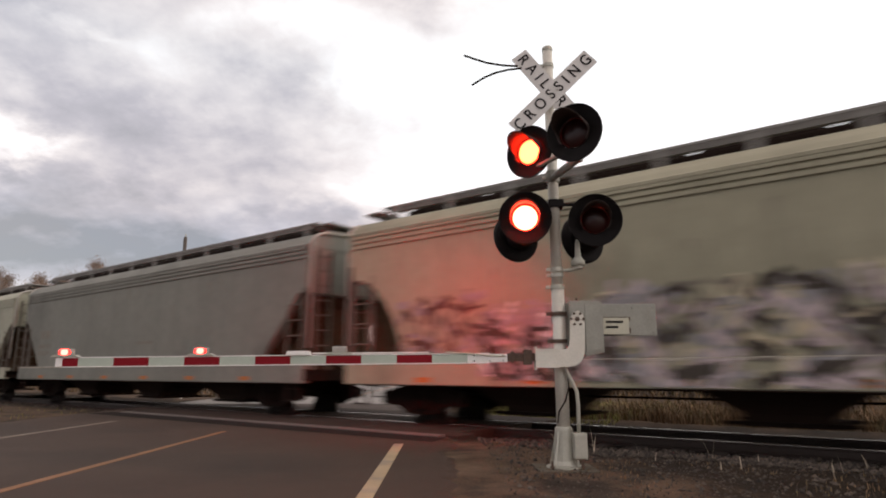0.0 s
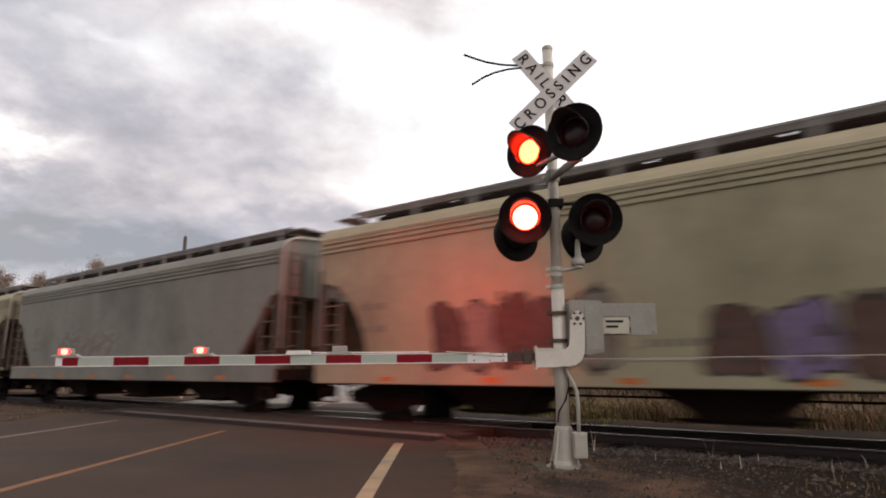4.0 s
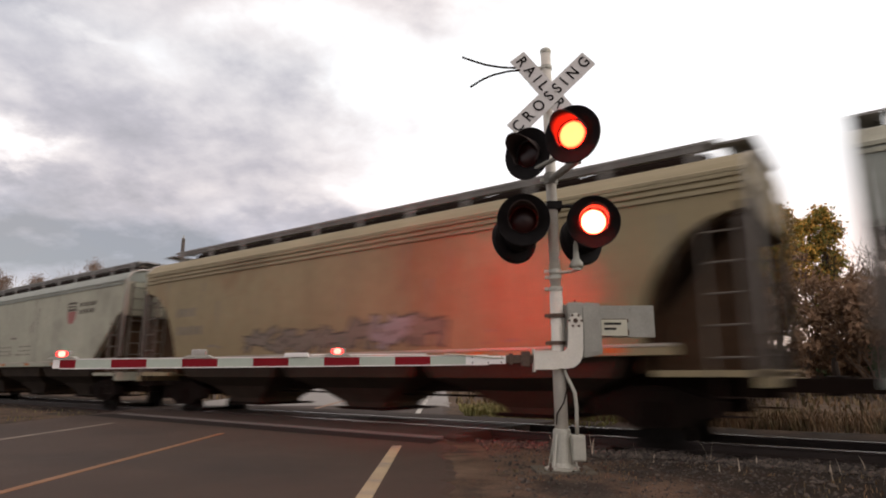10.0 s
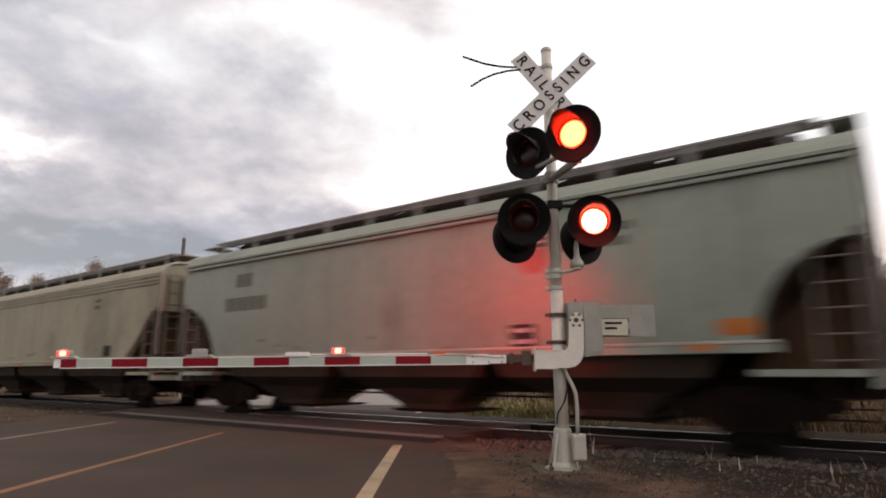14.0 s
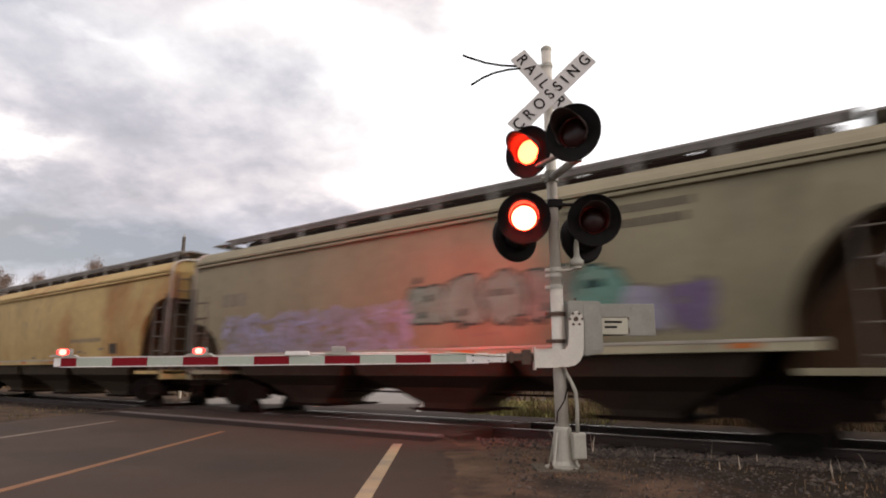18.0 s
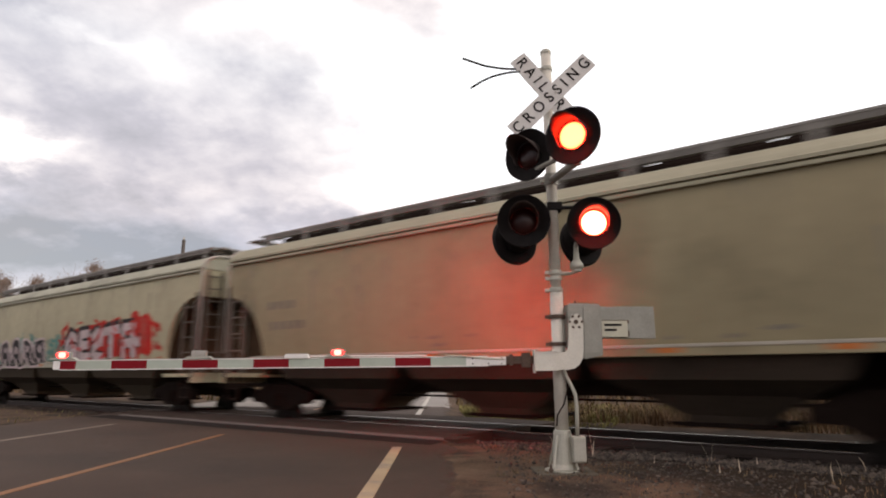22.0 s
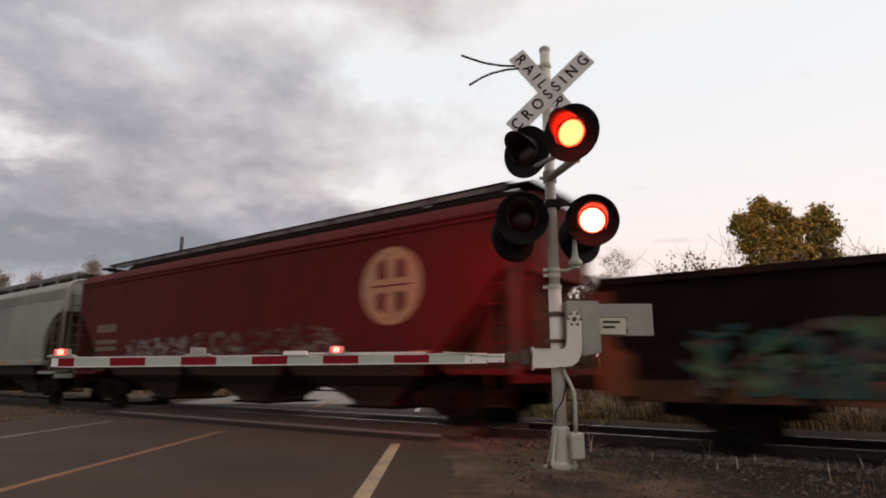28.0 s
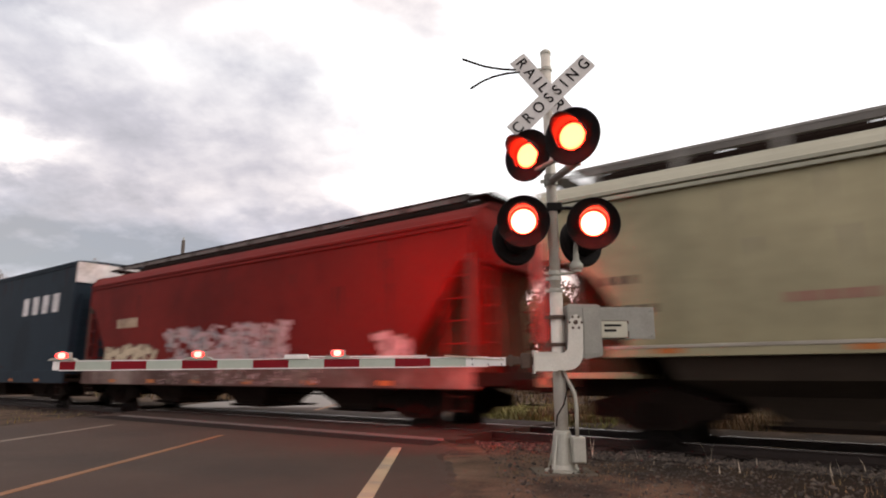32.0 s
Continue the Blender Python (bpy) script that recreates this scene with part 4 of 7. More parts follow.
def spine(rng, kind):
    """A jagged, letter-like skeleton of crossing strokes in a unit box; it spells nothing."""
    j = lambda v, d=0.12: v + rng.uniform(-d, d)
    if kind == 0:
        return [[(j(0.1), j(0)), (j(0.25), j(1))], [(j(0.45), j(0.1)), (j(0.55), j(0.9))], [(j(0.1), j(0.35)), (j(0.9), j(0.62))], [(j(0.85), j(0.0)), (j(0.95), j(0.7))]]
    if kind == 1:
        return [[(j(0.0), j(0.85)), (j(0.95), j(0.95)), (j(0.3), j(0.5)), (j(1.0), j(0.1)), (j(0.1), j(0.0))], [(j(0.55), j(-0.05)), (j(0.7), j(1.05))]]
    if kind == 2:
        return [[(j(0.05), j(0.05)), (j(0.4), j(1.05)), (j(0.95), j(0.2))], [(j(0.0), j(0.55)), (j(0.85), j(0.45))], [(j(0.7), j(0.75)), (j(1.1), j(1.0))]]
    return [[(j(0.15), j(0.95)), (j(0.05), j(0.2)), (j(0.6), j(0.0)), (j(0.95), j(0.5)), (j(0.6), j(0.9))], [(j(0.3), j(0.45)), (j(1.05), j(0.9))], [(j(0.4), j(-0.05)), (j(0.5), j(0.5))]]


def ribbons(glyph, x0, x1, z0, z1, th, lean):
    """Thick strokes along a skeleton: tapered quads with blunt, angled ends."""
    out = []
    for line in glyph:
        pts = [(x0 + (x1 - x0) * u + lean * v * (x1 - x0), z0 + (z1 - z0) * v) for u, v in line]
        for k, (p, q) in enumerate(zip(pts, pts[1:])):
            l = math.hypot(q[0] - p[0], q[1] - p[1]) or 1
            nx, nz = -(q[1] - p[1]) / l * th, (q[0] - p[0]) / l * th
            ex, ez = (q[0] - p[0]) / l * th * 0.6, (q[1] - p[1]) / l * th * 0.6
            w = 0.75 if k % 2 else 1.1
            out.append([(p[0] + nx - ex, p[1] + nz - ez), (q[0] + nx * w + ex, q[1] + nz * w + ez * 0.3), (q[0] - nx * w + ex, q[1] - nz * w + ez), (p[0] - nx - ex * 0.3, p[1] - nz - ez)])
    return out


def cut_at(poly, zc, above):
    """The part of a polygon above or below a level."""
    out = []
    for (ax, az), (bx, bz) in zip(poly, poly[1:] + poly[:1]):
        ina, inb = (az >= zc) == above, (bz >= zc) == above
        if ina:
            out.append((ax, az))
        if ina != inb:
            f = (zc - az) / (bz - az)
            out.append((ax + (bx - ax) * f, zc))
    return out


def stacked(parent, name, polys, mat, y, label="", fold=None):
    """Paint strokes that cross one another, each a hair in front of the last; below the fold they lie on the proud side sill."""
    bm = bmesh.new()
    for k, p in enumerate(polys):
        for part_of, d in (((p, 0.0),) if fold is None else ((cut_at(p, fold, True), 0.0), (cut_at(p, fold, False), 0.048))):
            for q in slices(part_of) if len(part_of) > 2 else ():
                flat = max(z for _, z in q) <= BEND["low"] + 1e-3
                bm.faces.new([bm.verts.new((x, sit(z, flat) - 0.00012 * k - d, z)) for x, z in q])
    ob = part(name, bm, mat, parent, label)
    ob.location = (0, y, 0)
    return ob


def scrawl(rng, x0, x1, z0, z1, n, size):
    """Small torn strokes, hooks and wedges strewn over a stretch of the sheet, denser low down."""
    out = []
    for _ in range(n):
        cx, cz = rng.uniform(x0, x1), z0 + (z1 - z0) * rng.random() ** 1.25
        a = rng.choice((0.1, 0.9, 1.5, 2.2, -0.4)) + rng.uniform(-0.3, 0.3)
        l, w = size * rng.uniform(0.4, 1.7), size * rng.uniform(0.07, 0.24)
        ux, uz = math.cos(a), math.sin(a)
        bend = rng.uniform(-0.5, 0.5) * l
        top = min(1.0, (z1 - cz) / (l + 0.01) + 0.4)
        mid = (cx - uz * bend * 0.5, cz + ux * bend * 0.5)
        for (px, pz), (qx, qz) in (((cx - ux * l / 2, cz - uz * l / 2 * top), mid), (mid, (cx + ux * l / 2, cz + uz * l / 2 * top))):
            d = math.hypot(qx - px, qz - pz) or 1
            nx, nz = -(qz - pz) / d * w, (qx - px) / d * w
            quad = [(px + nx * 0.7, pz + nz * 0.7), (qx + nx, qz + nz), (qx - nx, qz - nz), (px - nx * 0.7, pz - nz * 0.7)]
            out.append([(x, max(z0, min(z1 + 0.1, z))) for x, z in quad])
    return out


def graffiti(car, x0, x1, z0, z1, n, fill, edge, glow_col=None, seed=1, y=-HALF_W, label="spray-painted graffiti lettering", fat=0.17, style="wild", fold=None):
    """Graffiti on the side of a car: 'wild' crossing letter shapes, 'scrawl' of torn strokes, 'strips' of upright bars, or 'blocks' of swollen letters."""
    rng = random.Random(seed)
    w = (x1 - x0) / n
    h = z1 - z0
    piece = empty("graffiti")
    piece.parent = car
    tagged(piece, label)
    fills = fill if isinstance(fill, (list, tuple)) else [fill]
    if glow_col:
        tagged(stacked(piece, "cloud", [blob_letter(rng, x0 + (i - 0.15) * w, x0 + (i + 1.1) * w, z0 + 0.05 * h, z1 + rng.uniform(-0.05, 0.14) * h) for i in range(n)], SPRAY[glow_col], y - 0.003, "", fold), kind="stuff")
    if style == "scrawl":
        cols = list(fills) + [edge]
        for k, cname in enumerate(cols):
            tagged(stacked(piece, "paint_scrawl", scrawl(rng, x0, x1, z0, z1, int(n * 9), min(0.42, h * 0.36)), SPRAY[cname], y - 0.005 - 0.004 * k, "", fold), kind="stuff")
        return piece
    for i in range(n):
        a = x0 + i * w
        col = SPRAY[fills[i % len(fills)]]
        if style == "strips":
            zt, zl = z1 - rng.uniform(0, 0.07) * h, z0 + rng.uniform(0, 0.06) * h
            x_a, x_b = a + 0.06 * w, a + 0.86 * w
            slab = [(x_a, zl), (x_b, zl), (x_b + 0.03 * w, zl + 0.5 * h), (x_b, zt - 0.02 * h), (a + 0.60 * w, zt), (a + 0.34 * w, zt - 0.06 * h), (x_a, zt - 0.15 * h), (x_a - 0.04 * w, zl + 0.4 * h)]
            o = stacked(piece, "letter", [slab], col, y - 0.006 - 0.001 * (i % 2), "", fold)
            bar = [[(x_a - 0.05 * w, zt - 0.24 * h), (x_b + 0.07 * w, zt - 0.20 * h), (x_b + 0.07 * w, zt - 0.165 * h), (x_a - 0.05 * w, zt - 0.205 * h)],
                   [(x_b + 0.02 * w, zl + 0.1 * h), (x_b + 0.09 * w, zl + 0.1 * h), (x_b + 0.08 * w, zt - 0.2 * h), (x_b + 0.02 * w, zt - 0.2 * h)]]
            stacked(o, "teal_line", bar[:1], SPRAY[edge], -0.004, "", fold)
            stacked(o, "side_line", bar[1:], SPRAY["faded_teal"], -0.003, "", fold)
        elif style == "blocks":
            p = blob_letter(rng, a - 0.04 * w, a + 1.04 * w, z0 + 0.06 * h, z1 - rng.uniform(0, 0.10) * h)
            o = stacked(piece, "letter", [grow_poly(p, 0.05)], SPRAY[edge], y - 0.005 - 0.001 * (i % 3), "", fold)
            stacked(o, "fill", [p], col, -0.005, "", fold)
            for _ in range(rng.choice((2, 3))):
                cx, cz = a + w * rng.uniform(0.15, 0.85), z0 + h * rng.choice((0.08, 0.3, 0.6, 0.95))
                cut = [(cx - 0.09 * w, cz - 0.07 * h), (cx + 0.1 * w, cz - 0.05 * h), (cx + 0.07 * w, cz + 0.08 * h), (cx - 0.06 * w, cz + 0.05 * h)]
                stacked(o, "notch", [cut], SPRAY[edge], -0.009, "", fold)
        else:
            th = min(w, h) * fat * rng.uniform(0.8, 1.05)
            lean = rng.uniform(-0.05, 0.2)
            edge_w = max(0.035, th * 0.3)
            sp = spine(rng, rng.randrange(4))
            zz0, zz1 = z0 + th + rng.uniform(0, 0.08) * h, z1 - th - rng.uniform(0, 0.12) * h
            xx0, xx1 = a + th * 0.4, a + w * 1.12 - th * 0.4
            o = stacked(piece, "letter", ribbons(sp, xx0, xx1, zz0, zz1, th + edge_w, lean), SPRAY[edge], y - 0.006 - 0.002 * (i % 2), "", fold)
            stacked(o, "fill", ribbons(sp, xx0, xx1, zz0, zz1, th * 0.95, lean), col, -0.006, "", fold)
    return piece


def bars(car, x, z, rows, mat, h=0.14, gap=0.1, y=-HALF_W, label="stencilled car lettering"):
    """Lettering too blurred to read: plain bars, broken into characters."""
    ps = []
    for k, (w, n) in enumerate(rows):
        zz = z - k * (h + gap)
        cw = w / n
        for i in range(n):
            ps.append(rect(x + i * cw, x + i * cw + cw * 0.62, zz - h, zz))
    return tagged(side_decal(car, "stencil", ps, mat, y - 0.005, label), kind="stuff")


def shield(car, x, z):
    """A shield emblem: dark head bars over a faded red field, and two lines of lettering beside it."""
    em = empty("emblem")
    em.parent = car
    tagged(em, "faded shield emblem")
    z += 0.06
    side_decal(em, "field", [[(x, z), (x + 0.64, z), (x + 0.64, z - 0.24), (x + 0.5, z - 0.42), (x + 0.32, z - 0.47), (x + 0.14, z - 0.42), (x, z - 0.24)]],
               M("faded_red", (0.30, 0.11, 0.095), rough=0.7, var=0.2), -HALF_W - 0.005)
    side_decal(em, "head", [rect(x - 0.02, x + 0.66, z + 0.26, z + 0.33), rect(x - 0.02, x + 0.66, z + 0.02, z + 0.09), rect(x, x + 0.06, z, z + 0.3),
                            rect(x + 0.58, x + 0.64, z, z + 0.3), rect(x + 0.06, x + 0.58, z + 0.15, z + 0.19)], SPRAY["ink"], -HALF_W - 0.006)
    bars(em, x + 0.9, z + 0.28, [(1.3, 8), (1.2, 7)], SPRAY["ink"], 0.15, 0.1)


def drips(car, half, z_low, z_top, seed, mat):
    """Thin runs of dirty water below the eave, and splashed dirt above the sill."""
    rng = random.Random(seed)
    runs = []
    for _ in range(16):
        x, w = rng.uniform(-half + 0.4, half - 0.4), rng.uniform(0.012, 0.045)
        zt = z_top - rng.choice((0.12, 0.12, 0.5, 1.0)) - rng.uniform(0, 0.15)
        l = rng.uniform(0.25, 1.3)
        runs.append([(x - w, zt), (x + w, zt), (x + w * 0.5, zt - l * 0.6), (x, zt - l), (x - w * 0.4, zt - l * 0.5)])
    for _ in range(10):
        x, w, z = rng.uniform(-half + 2.2, half - 2.2), rng.uniform(0.05, 0.25), z_low + rng.uniform(0.02, 0.35)
        runs.append([(x - w, z), (x, z - 0.03), (x + w, z + 0.01), (x + w * 0.5, z + 0.06), (x - w * 0.4, z + 0.05)])
    tagged(stacked(car, "dirt_streak", runs, mat, -HALF_W - 0.0015), kind="stuff")


def hopper(spec):
    """A covered hopper car. Local x runs forward along the track, -y faces the road, z = 0 is the rail top."""
    deep, cut, L = spec["deep"], spec["cut"], spec["len"]
    h = L / 2
    body_mat = spec["paint"]
    roof_mat = spec.get("roof", body_mat)
    car = empty("hopper_car")
    tagged(car, spec["label"], "freight car", "cars of the freight train")
    light = body_mat not in (RED, RED_DARK, NAVY)
    steps = LADDER if light else body_mat
    zb, zs = (1.25, 0.80) if deep else (1.50, 1.33)
    eave = spec.get("eave", 4.09)
    crown = eave - 0.17
    z_cut = spec.get("zcut", 3.28 if cut == "dome" else 2.95)
    w_cut = spec.get("wcut", 1.6 if cut == "dome" else 1.75)

    z_rear, w_rear = spec.get("rear_cut", (min(z_cut, 3.1), min(w_cut, 1.5)) if "zcut" not in spec else (z_cut, w_cut))
    BEND.update(low=zb, high=eave, foot=0.13 if cut == "dome" else 0.0, head=0.06 if cut == "dome" and not spec.get("ridges") else 0.0)

    def edge(sx):
        if cut == "dome":
            wc, zc = (w_cut, z_cut) if sx > 0 else (w_rear, z_rear)
            pts = [(sx * (h - wc * math.cos(radians(a))), zb + (zc - zb) * math.sin(radians(a))) for a in range(0, 91, 15)]
        else:
            pts = [(sx * (h - w_cut), zb), (sx * (h - w_cut * 0.55), zb + (z_cut - zb) * 0.52), (sx * (h - 0.3), z_cut), (sx * h, z_cut)]
        return pts

    def body(bm):
        right, left = edge(1), edge(-1)
        poly = right + [(h, eave)] + [(-h, eave)] + left[::-1]
        prism(bm, poly, -HALF_W, HALF_W)
        if cut == "dome":
            for k in range(1, 10):
                z = zb + (eave - zb) * k / 10
                bmesh.ops.bisect_plane(bm, geom=bm.verts[:] + bm.edges[:] + bm.faces[:], plane_co=(0, 0, z), plane_no=(0, 0, 1))
            for v in bm.verts:
                v.co.y -= math.copysign(inset(v.co.z), v.co.y)
            bmesh.ops.recalc_face_normals(bm, faces=bm.faces)
            for f in bm.faces:
                f.smooth = True
            for e in bm.edges:
                e.smooth = len(e.link_faces) == 2 and e.calc_face_angle(0.0) < 0.4

    cached(("body", deep, cut, L, bool(spec.get("ridges")), z_cut, w_cut, z_rear, w_rear, eave), body, body_mat, car, "body")

    def roof(bm):
        prof = [(-HALF_W - 0.035, eave - 0.03), (-HALF_W - 0.035, eave + 0.03), (-HALF_W + 0.02, eave + 0.06), (-1.47, eave + 0.17), (-1.34, crown + 0.46), (-0.98, crown + 0.60), (-0.5, crown + 0.66), (0, crown + 0.68)]
        if spec.get("plain_top"):
            prof = prof[:3] + [(-0.8, eave + 0.11), (0, eave + 0.13)]
        prof = prof + [(-y, z) for y, z in prof[-2::-1]]
        sweep_x(bm, prof, -h - 0.02, h + 0.02)

    cached(("roof", L, eave), roof, roof_mat, car, "roof")

    def ridges(bm):
        zz = (eave - 0.07, eave - 0.18, eave - 0.29) if spec.get("ridges") else (eave - 0.10,)
        for z in zz:
            for s in (-1, 1):
                y0, y1 = sorted((s * HALF_W, s * (HALF_W + 0.035)))
                box(bm, -h + 0.05, h - 0.05, y0, y1, z - 0.034, z + 0.034, 0.012)

    cached(("ridges", L, bool(spec.get("ridges")), eave), ridges, roof_mat, car, "top_rib", "pressed ribs under the eave")
    # hatch trough, hatch lids and running boards
    top = crown + 0.58
    roofed = not spec.get("plain_top")
    if roofed:
        cached(("coaming", L), lambda bm: box(bm, -h + 0.7, h - 0.7, -0.40, 0.40, top - 0.12, top + 0.33, 0.03), STEELDARK, car, "hatch_coaming")
    n = 7
    step = (L - 1.6) / n
    for i in range(n if roofed else 0):
        x = -h + 0.8 + (i + 0.5) * step
        cached(("lid", L), lambda bm: box(bm, -step / 2 + 0.05, step / 2 - 0.05, -0.36, 0.36, 0, 0.06, 0.02), STEELDARK, car, "hatch_lid", at=pose(x, 0, top + 0.335))
    board = spec.get("board", BOARD)
    for s in (-1, 1) if roofed else ():
        y0, y1 = sorted((s * 0.56, s * 0.98))
        cached(("board", L, s), lambda bm: box(bm, -h + 0.45, h - 0.45, y0, y1, top + 0.30, top + 0.345), board, car, "running_board", "raised walkway along the roof")
        yy = s * 0.97
        cached(("kick", L, s), lambda bm: box(bm, -h + 0.6, h - 0.6, min(yy, yy - s * 0.02), max(yy, yy - s * 0.02), top + 0.19, top + 0.3), KICK, car, "walkway_edge")
    nb = 11
    for i in range(nb if roofed else 0):
        x = -h + 0.85 + i * (L - 1.7) / (nb - 1)
        for s in (-1, 1):
            cached("bracket", lambda bm: (box(bm, -0.07, 0.07, -0.02, 0.02, -0.2, 0.45, 0.006), box(bm, -0.07, 0.07, 0.02, 0.4, 0.4, 0.45)), board, car, "bracket",
                   at=pose(x, s * 0.955, top - 0.14, 0, 0, 0 if s < 0 else 180))
    # sills
    for s in (-1, 1):
        y0, y1 = sorted((s * (HALF_W - 0.17), s * (HALF_W + 0.045)))
        ex = 0 if deep else (1.2 if cut == "dome" else 1.75)
        cached(("sill", deep, L, s, ex), lambda bm: box(bm, -h + ex, h - ex, y0, y1, zs, zb, 0.015), spec.get("sill", body_mat), car, "side_sill")
        # pale strip paints the light caught by the sill's rounded top edge
        if light and s < 0:
            cached(("edge", deep, L, ex), lambda bm: box(bm, -h + ex + 0.01, h - ex - 0.01, -HALF_W - 0.058, -HALF_W - 0.02, zb - 0.04, zb + 0.014, 0.012), SILL_EDGE, car, "sill_edge", "pale edge along the top of the sill, a highlight put in its colour")
        if deep:
            cached(("lip", L, s), lambda bm: box(bm, -h, h, y0, y1 + 0.02 * s if s > 0 else y1, zs - 0.02, zs), STEELDARK, car, "sill_lip")
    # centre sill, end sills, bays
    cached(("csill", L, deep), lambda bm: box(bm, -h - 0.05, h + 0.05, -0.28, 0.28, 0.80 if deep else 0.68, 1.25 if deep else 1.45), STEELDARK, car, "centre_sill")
    for s in (-1, 1):
        def plat(bm):
            box(bm, -0.05, 1.55, -HALF_W, HALF_W, 1.0 if not deep else 0.95, 1.1, 0.01)
            box(bm, -0.05, 0.1, -HALF_W, HALF_W, 0.85, 1.12, 0.01)
        cached(("platform", deep), plat, body_mat if not deep else STEELDARK, car, "end_platform", at=pose(s * h, 0, 0, 0, 0, 180 if s > 0 else 0))

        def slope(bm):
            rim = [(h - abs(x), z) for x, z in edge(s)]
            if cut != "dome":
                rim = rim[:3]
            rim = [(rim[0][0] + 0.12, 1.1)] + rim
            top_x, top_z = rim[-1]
            # solid block added to fill the recess and close the bright gap
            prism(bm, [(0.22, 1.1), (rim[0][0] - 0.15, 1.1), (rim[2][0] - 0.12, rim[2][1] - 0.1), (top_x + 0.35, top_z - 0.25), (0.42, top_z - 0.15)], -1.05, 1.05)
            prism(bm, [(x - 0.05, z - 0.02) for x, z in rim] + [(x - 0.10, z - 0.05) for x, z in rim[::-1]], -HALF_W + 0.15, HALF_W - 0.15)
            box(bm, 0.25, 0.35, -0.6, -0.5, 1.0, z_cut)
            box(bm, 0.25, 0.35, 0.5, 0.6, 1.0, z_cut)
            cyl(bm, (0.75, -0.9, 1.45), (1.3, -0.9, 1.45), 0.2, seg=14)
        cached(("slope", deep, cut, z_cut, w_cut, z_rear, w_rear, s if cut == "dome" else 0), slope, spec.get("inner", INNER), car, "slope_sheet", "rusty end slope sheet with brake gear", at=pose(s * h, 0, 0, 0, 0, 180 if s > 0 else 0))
        for yy in (-1, 1):
            hz = z_cut + 0.1 - (0.95 if deep else 1.0)
            zz = 0.95 if deep else 1.0
            cached(("post", round(hz, 2)), lambda bm: box(bm, -0.055, 0.055, -0.06, 0.06, 0, hz, 0.01), POST_DARK, car, "corner_post", at=pose(s * (h - 0.06), yy * (HALF_W - 0.05), zz))
            cached(("lad", round(hz, 2)), lambda bm: ladder_mesh(bm, hz - 0.25, 0.55), steps, car, "ladder", at=pose(s * (h - 0.42), yy * (HALF_W - 0.03), zz, 0, 0, 0 if yy < 0 else 180))
            cached("stirrup", lambda bm: (box(bm, -0.24, -0.20, -0.02, 0.02, -0.55, 0), box(bm, 0.20, 0.24, -0.02, 0.02, -0.55, 0), box(bm, -0.24, 0.24, -0.03, 0.03, -0.57, -0.54),
                                          box(bm, -0.24, 0.24, -0.03, 0.03, -0.3, -0.28)), STEELDARK, car, "step", at=pose(s * (h - 0.42), yy * (HALF_W - 0.04), zz))
        cached("coupler", coupler_mesh, STEELDARK, car, "coupler", at=pose(s * h, 0, 0, 0, 0, 0 if s > 0 else 180))
        add_truck(car, s * (h - 1.75))
        if roofed:
            for yy in (-1, 1):
                hoop = [(-0.05, 0, -2.3), (-0.05, 0, 0.12), (-0.05, -yy * 0.03, 0.3), (-0.05, -yy * 0.14, 0.44), (-0.05, -yy * 0.4, 0.54), (-0.05, -yy * 1.53, 0.64)]
                cached(("hoop", yy), lambda bm: tube(bm, hoop, 0.034, 8), HANDRAIL if light else body_mat, car, "roof_grab_rail", "bent tube rail at the roof corner", True,
                       pose(s * (h + 0.02), yy * (HALF_W - 0.05), crown) @ Matrix.Diagonal((-s, 1, 1, 1)))
        if roofed:
            cached("crosswalk", lambda bm: (box(bm, -0.42, 0.10, -1.0, 1.0, 0, 0.04), box(bm, -0.36, -0.32, -0.95, 0.95, -0.10, 0)), board, car, "end_crosswalk",
                   at=pose(s * h, 0, top + 0.22, 0, 0, 0 if s > 0 else 180))
        # end ladder to the roof
        cached(("endlad",), lambda bm: ladder_mesh(bm, 2.9, 0.45, 8), steps, car, "end_ladder", at=pose(s * (h + 0.05), -1.1, 1.1, 0, 0, 90 * s))
    # bays take a dark colour of their own, darkest on the deep cars
    bay_mat = spec.get("bay", STEELDARK if deep else BAYDARK)
    span = min(4.45, (L - 2 * 1.95) / 3)
    for i in (-1, 0, 1):
        def bay(bm):
            # four-sided funnel down to a sliding gate
            levels = ([(zb + 0.02, span / 2 - 0.2, HALF_W - 0.1), (0.78, 1.22, 0.95)] if deep else [(zb + 0.02, span / 2 - 0.012, HALF_W - 0.06), (0.98, span / 2 - 0.30, 1.36), (0.74, 1.25, 0.95)])
            levels += [(0.42, 0.66, 0.70), (0.30, 0.58, 0.66)]
            loops = [[bm.verts.new((sx * wx, sy * wy, z)) for sx, sy in ((-1, -1), (1, -1), (1, 1), (-1, 1))] for z, wx, wy in levels]
            for p, q in zip(loops, loops[1:]):
                for k in range(4):
                    j = (k + 1) % 4
                    bm.faces.new((p[k], p[j], q[j], q[k]))
            bm.faces.new(loops[0][::-1])
            bm.faces.new(loops[-1])
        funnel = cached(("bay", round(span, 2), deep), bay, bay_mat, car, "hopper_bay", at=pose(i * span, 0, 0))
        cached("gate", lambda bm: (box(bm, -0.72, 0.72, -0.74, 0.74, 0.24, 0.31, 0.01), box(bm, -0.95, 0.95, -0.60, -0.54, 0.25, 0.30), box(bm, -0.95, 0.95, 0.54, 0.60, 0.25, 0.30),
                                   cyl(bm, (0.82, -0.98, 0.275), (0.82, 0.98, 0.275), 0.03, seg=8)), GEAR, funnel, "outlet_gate")
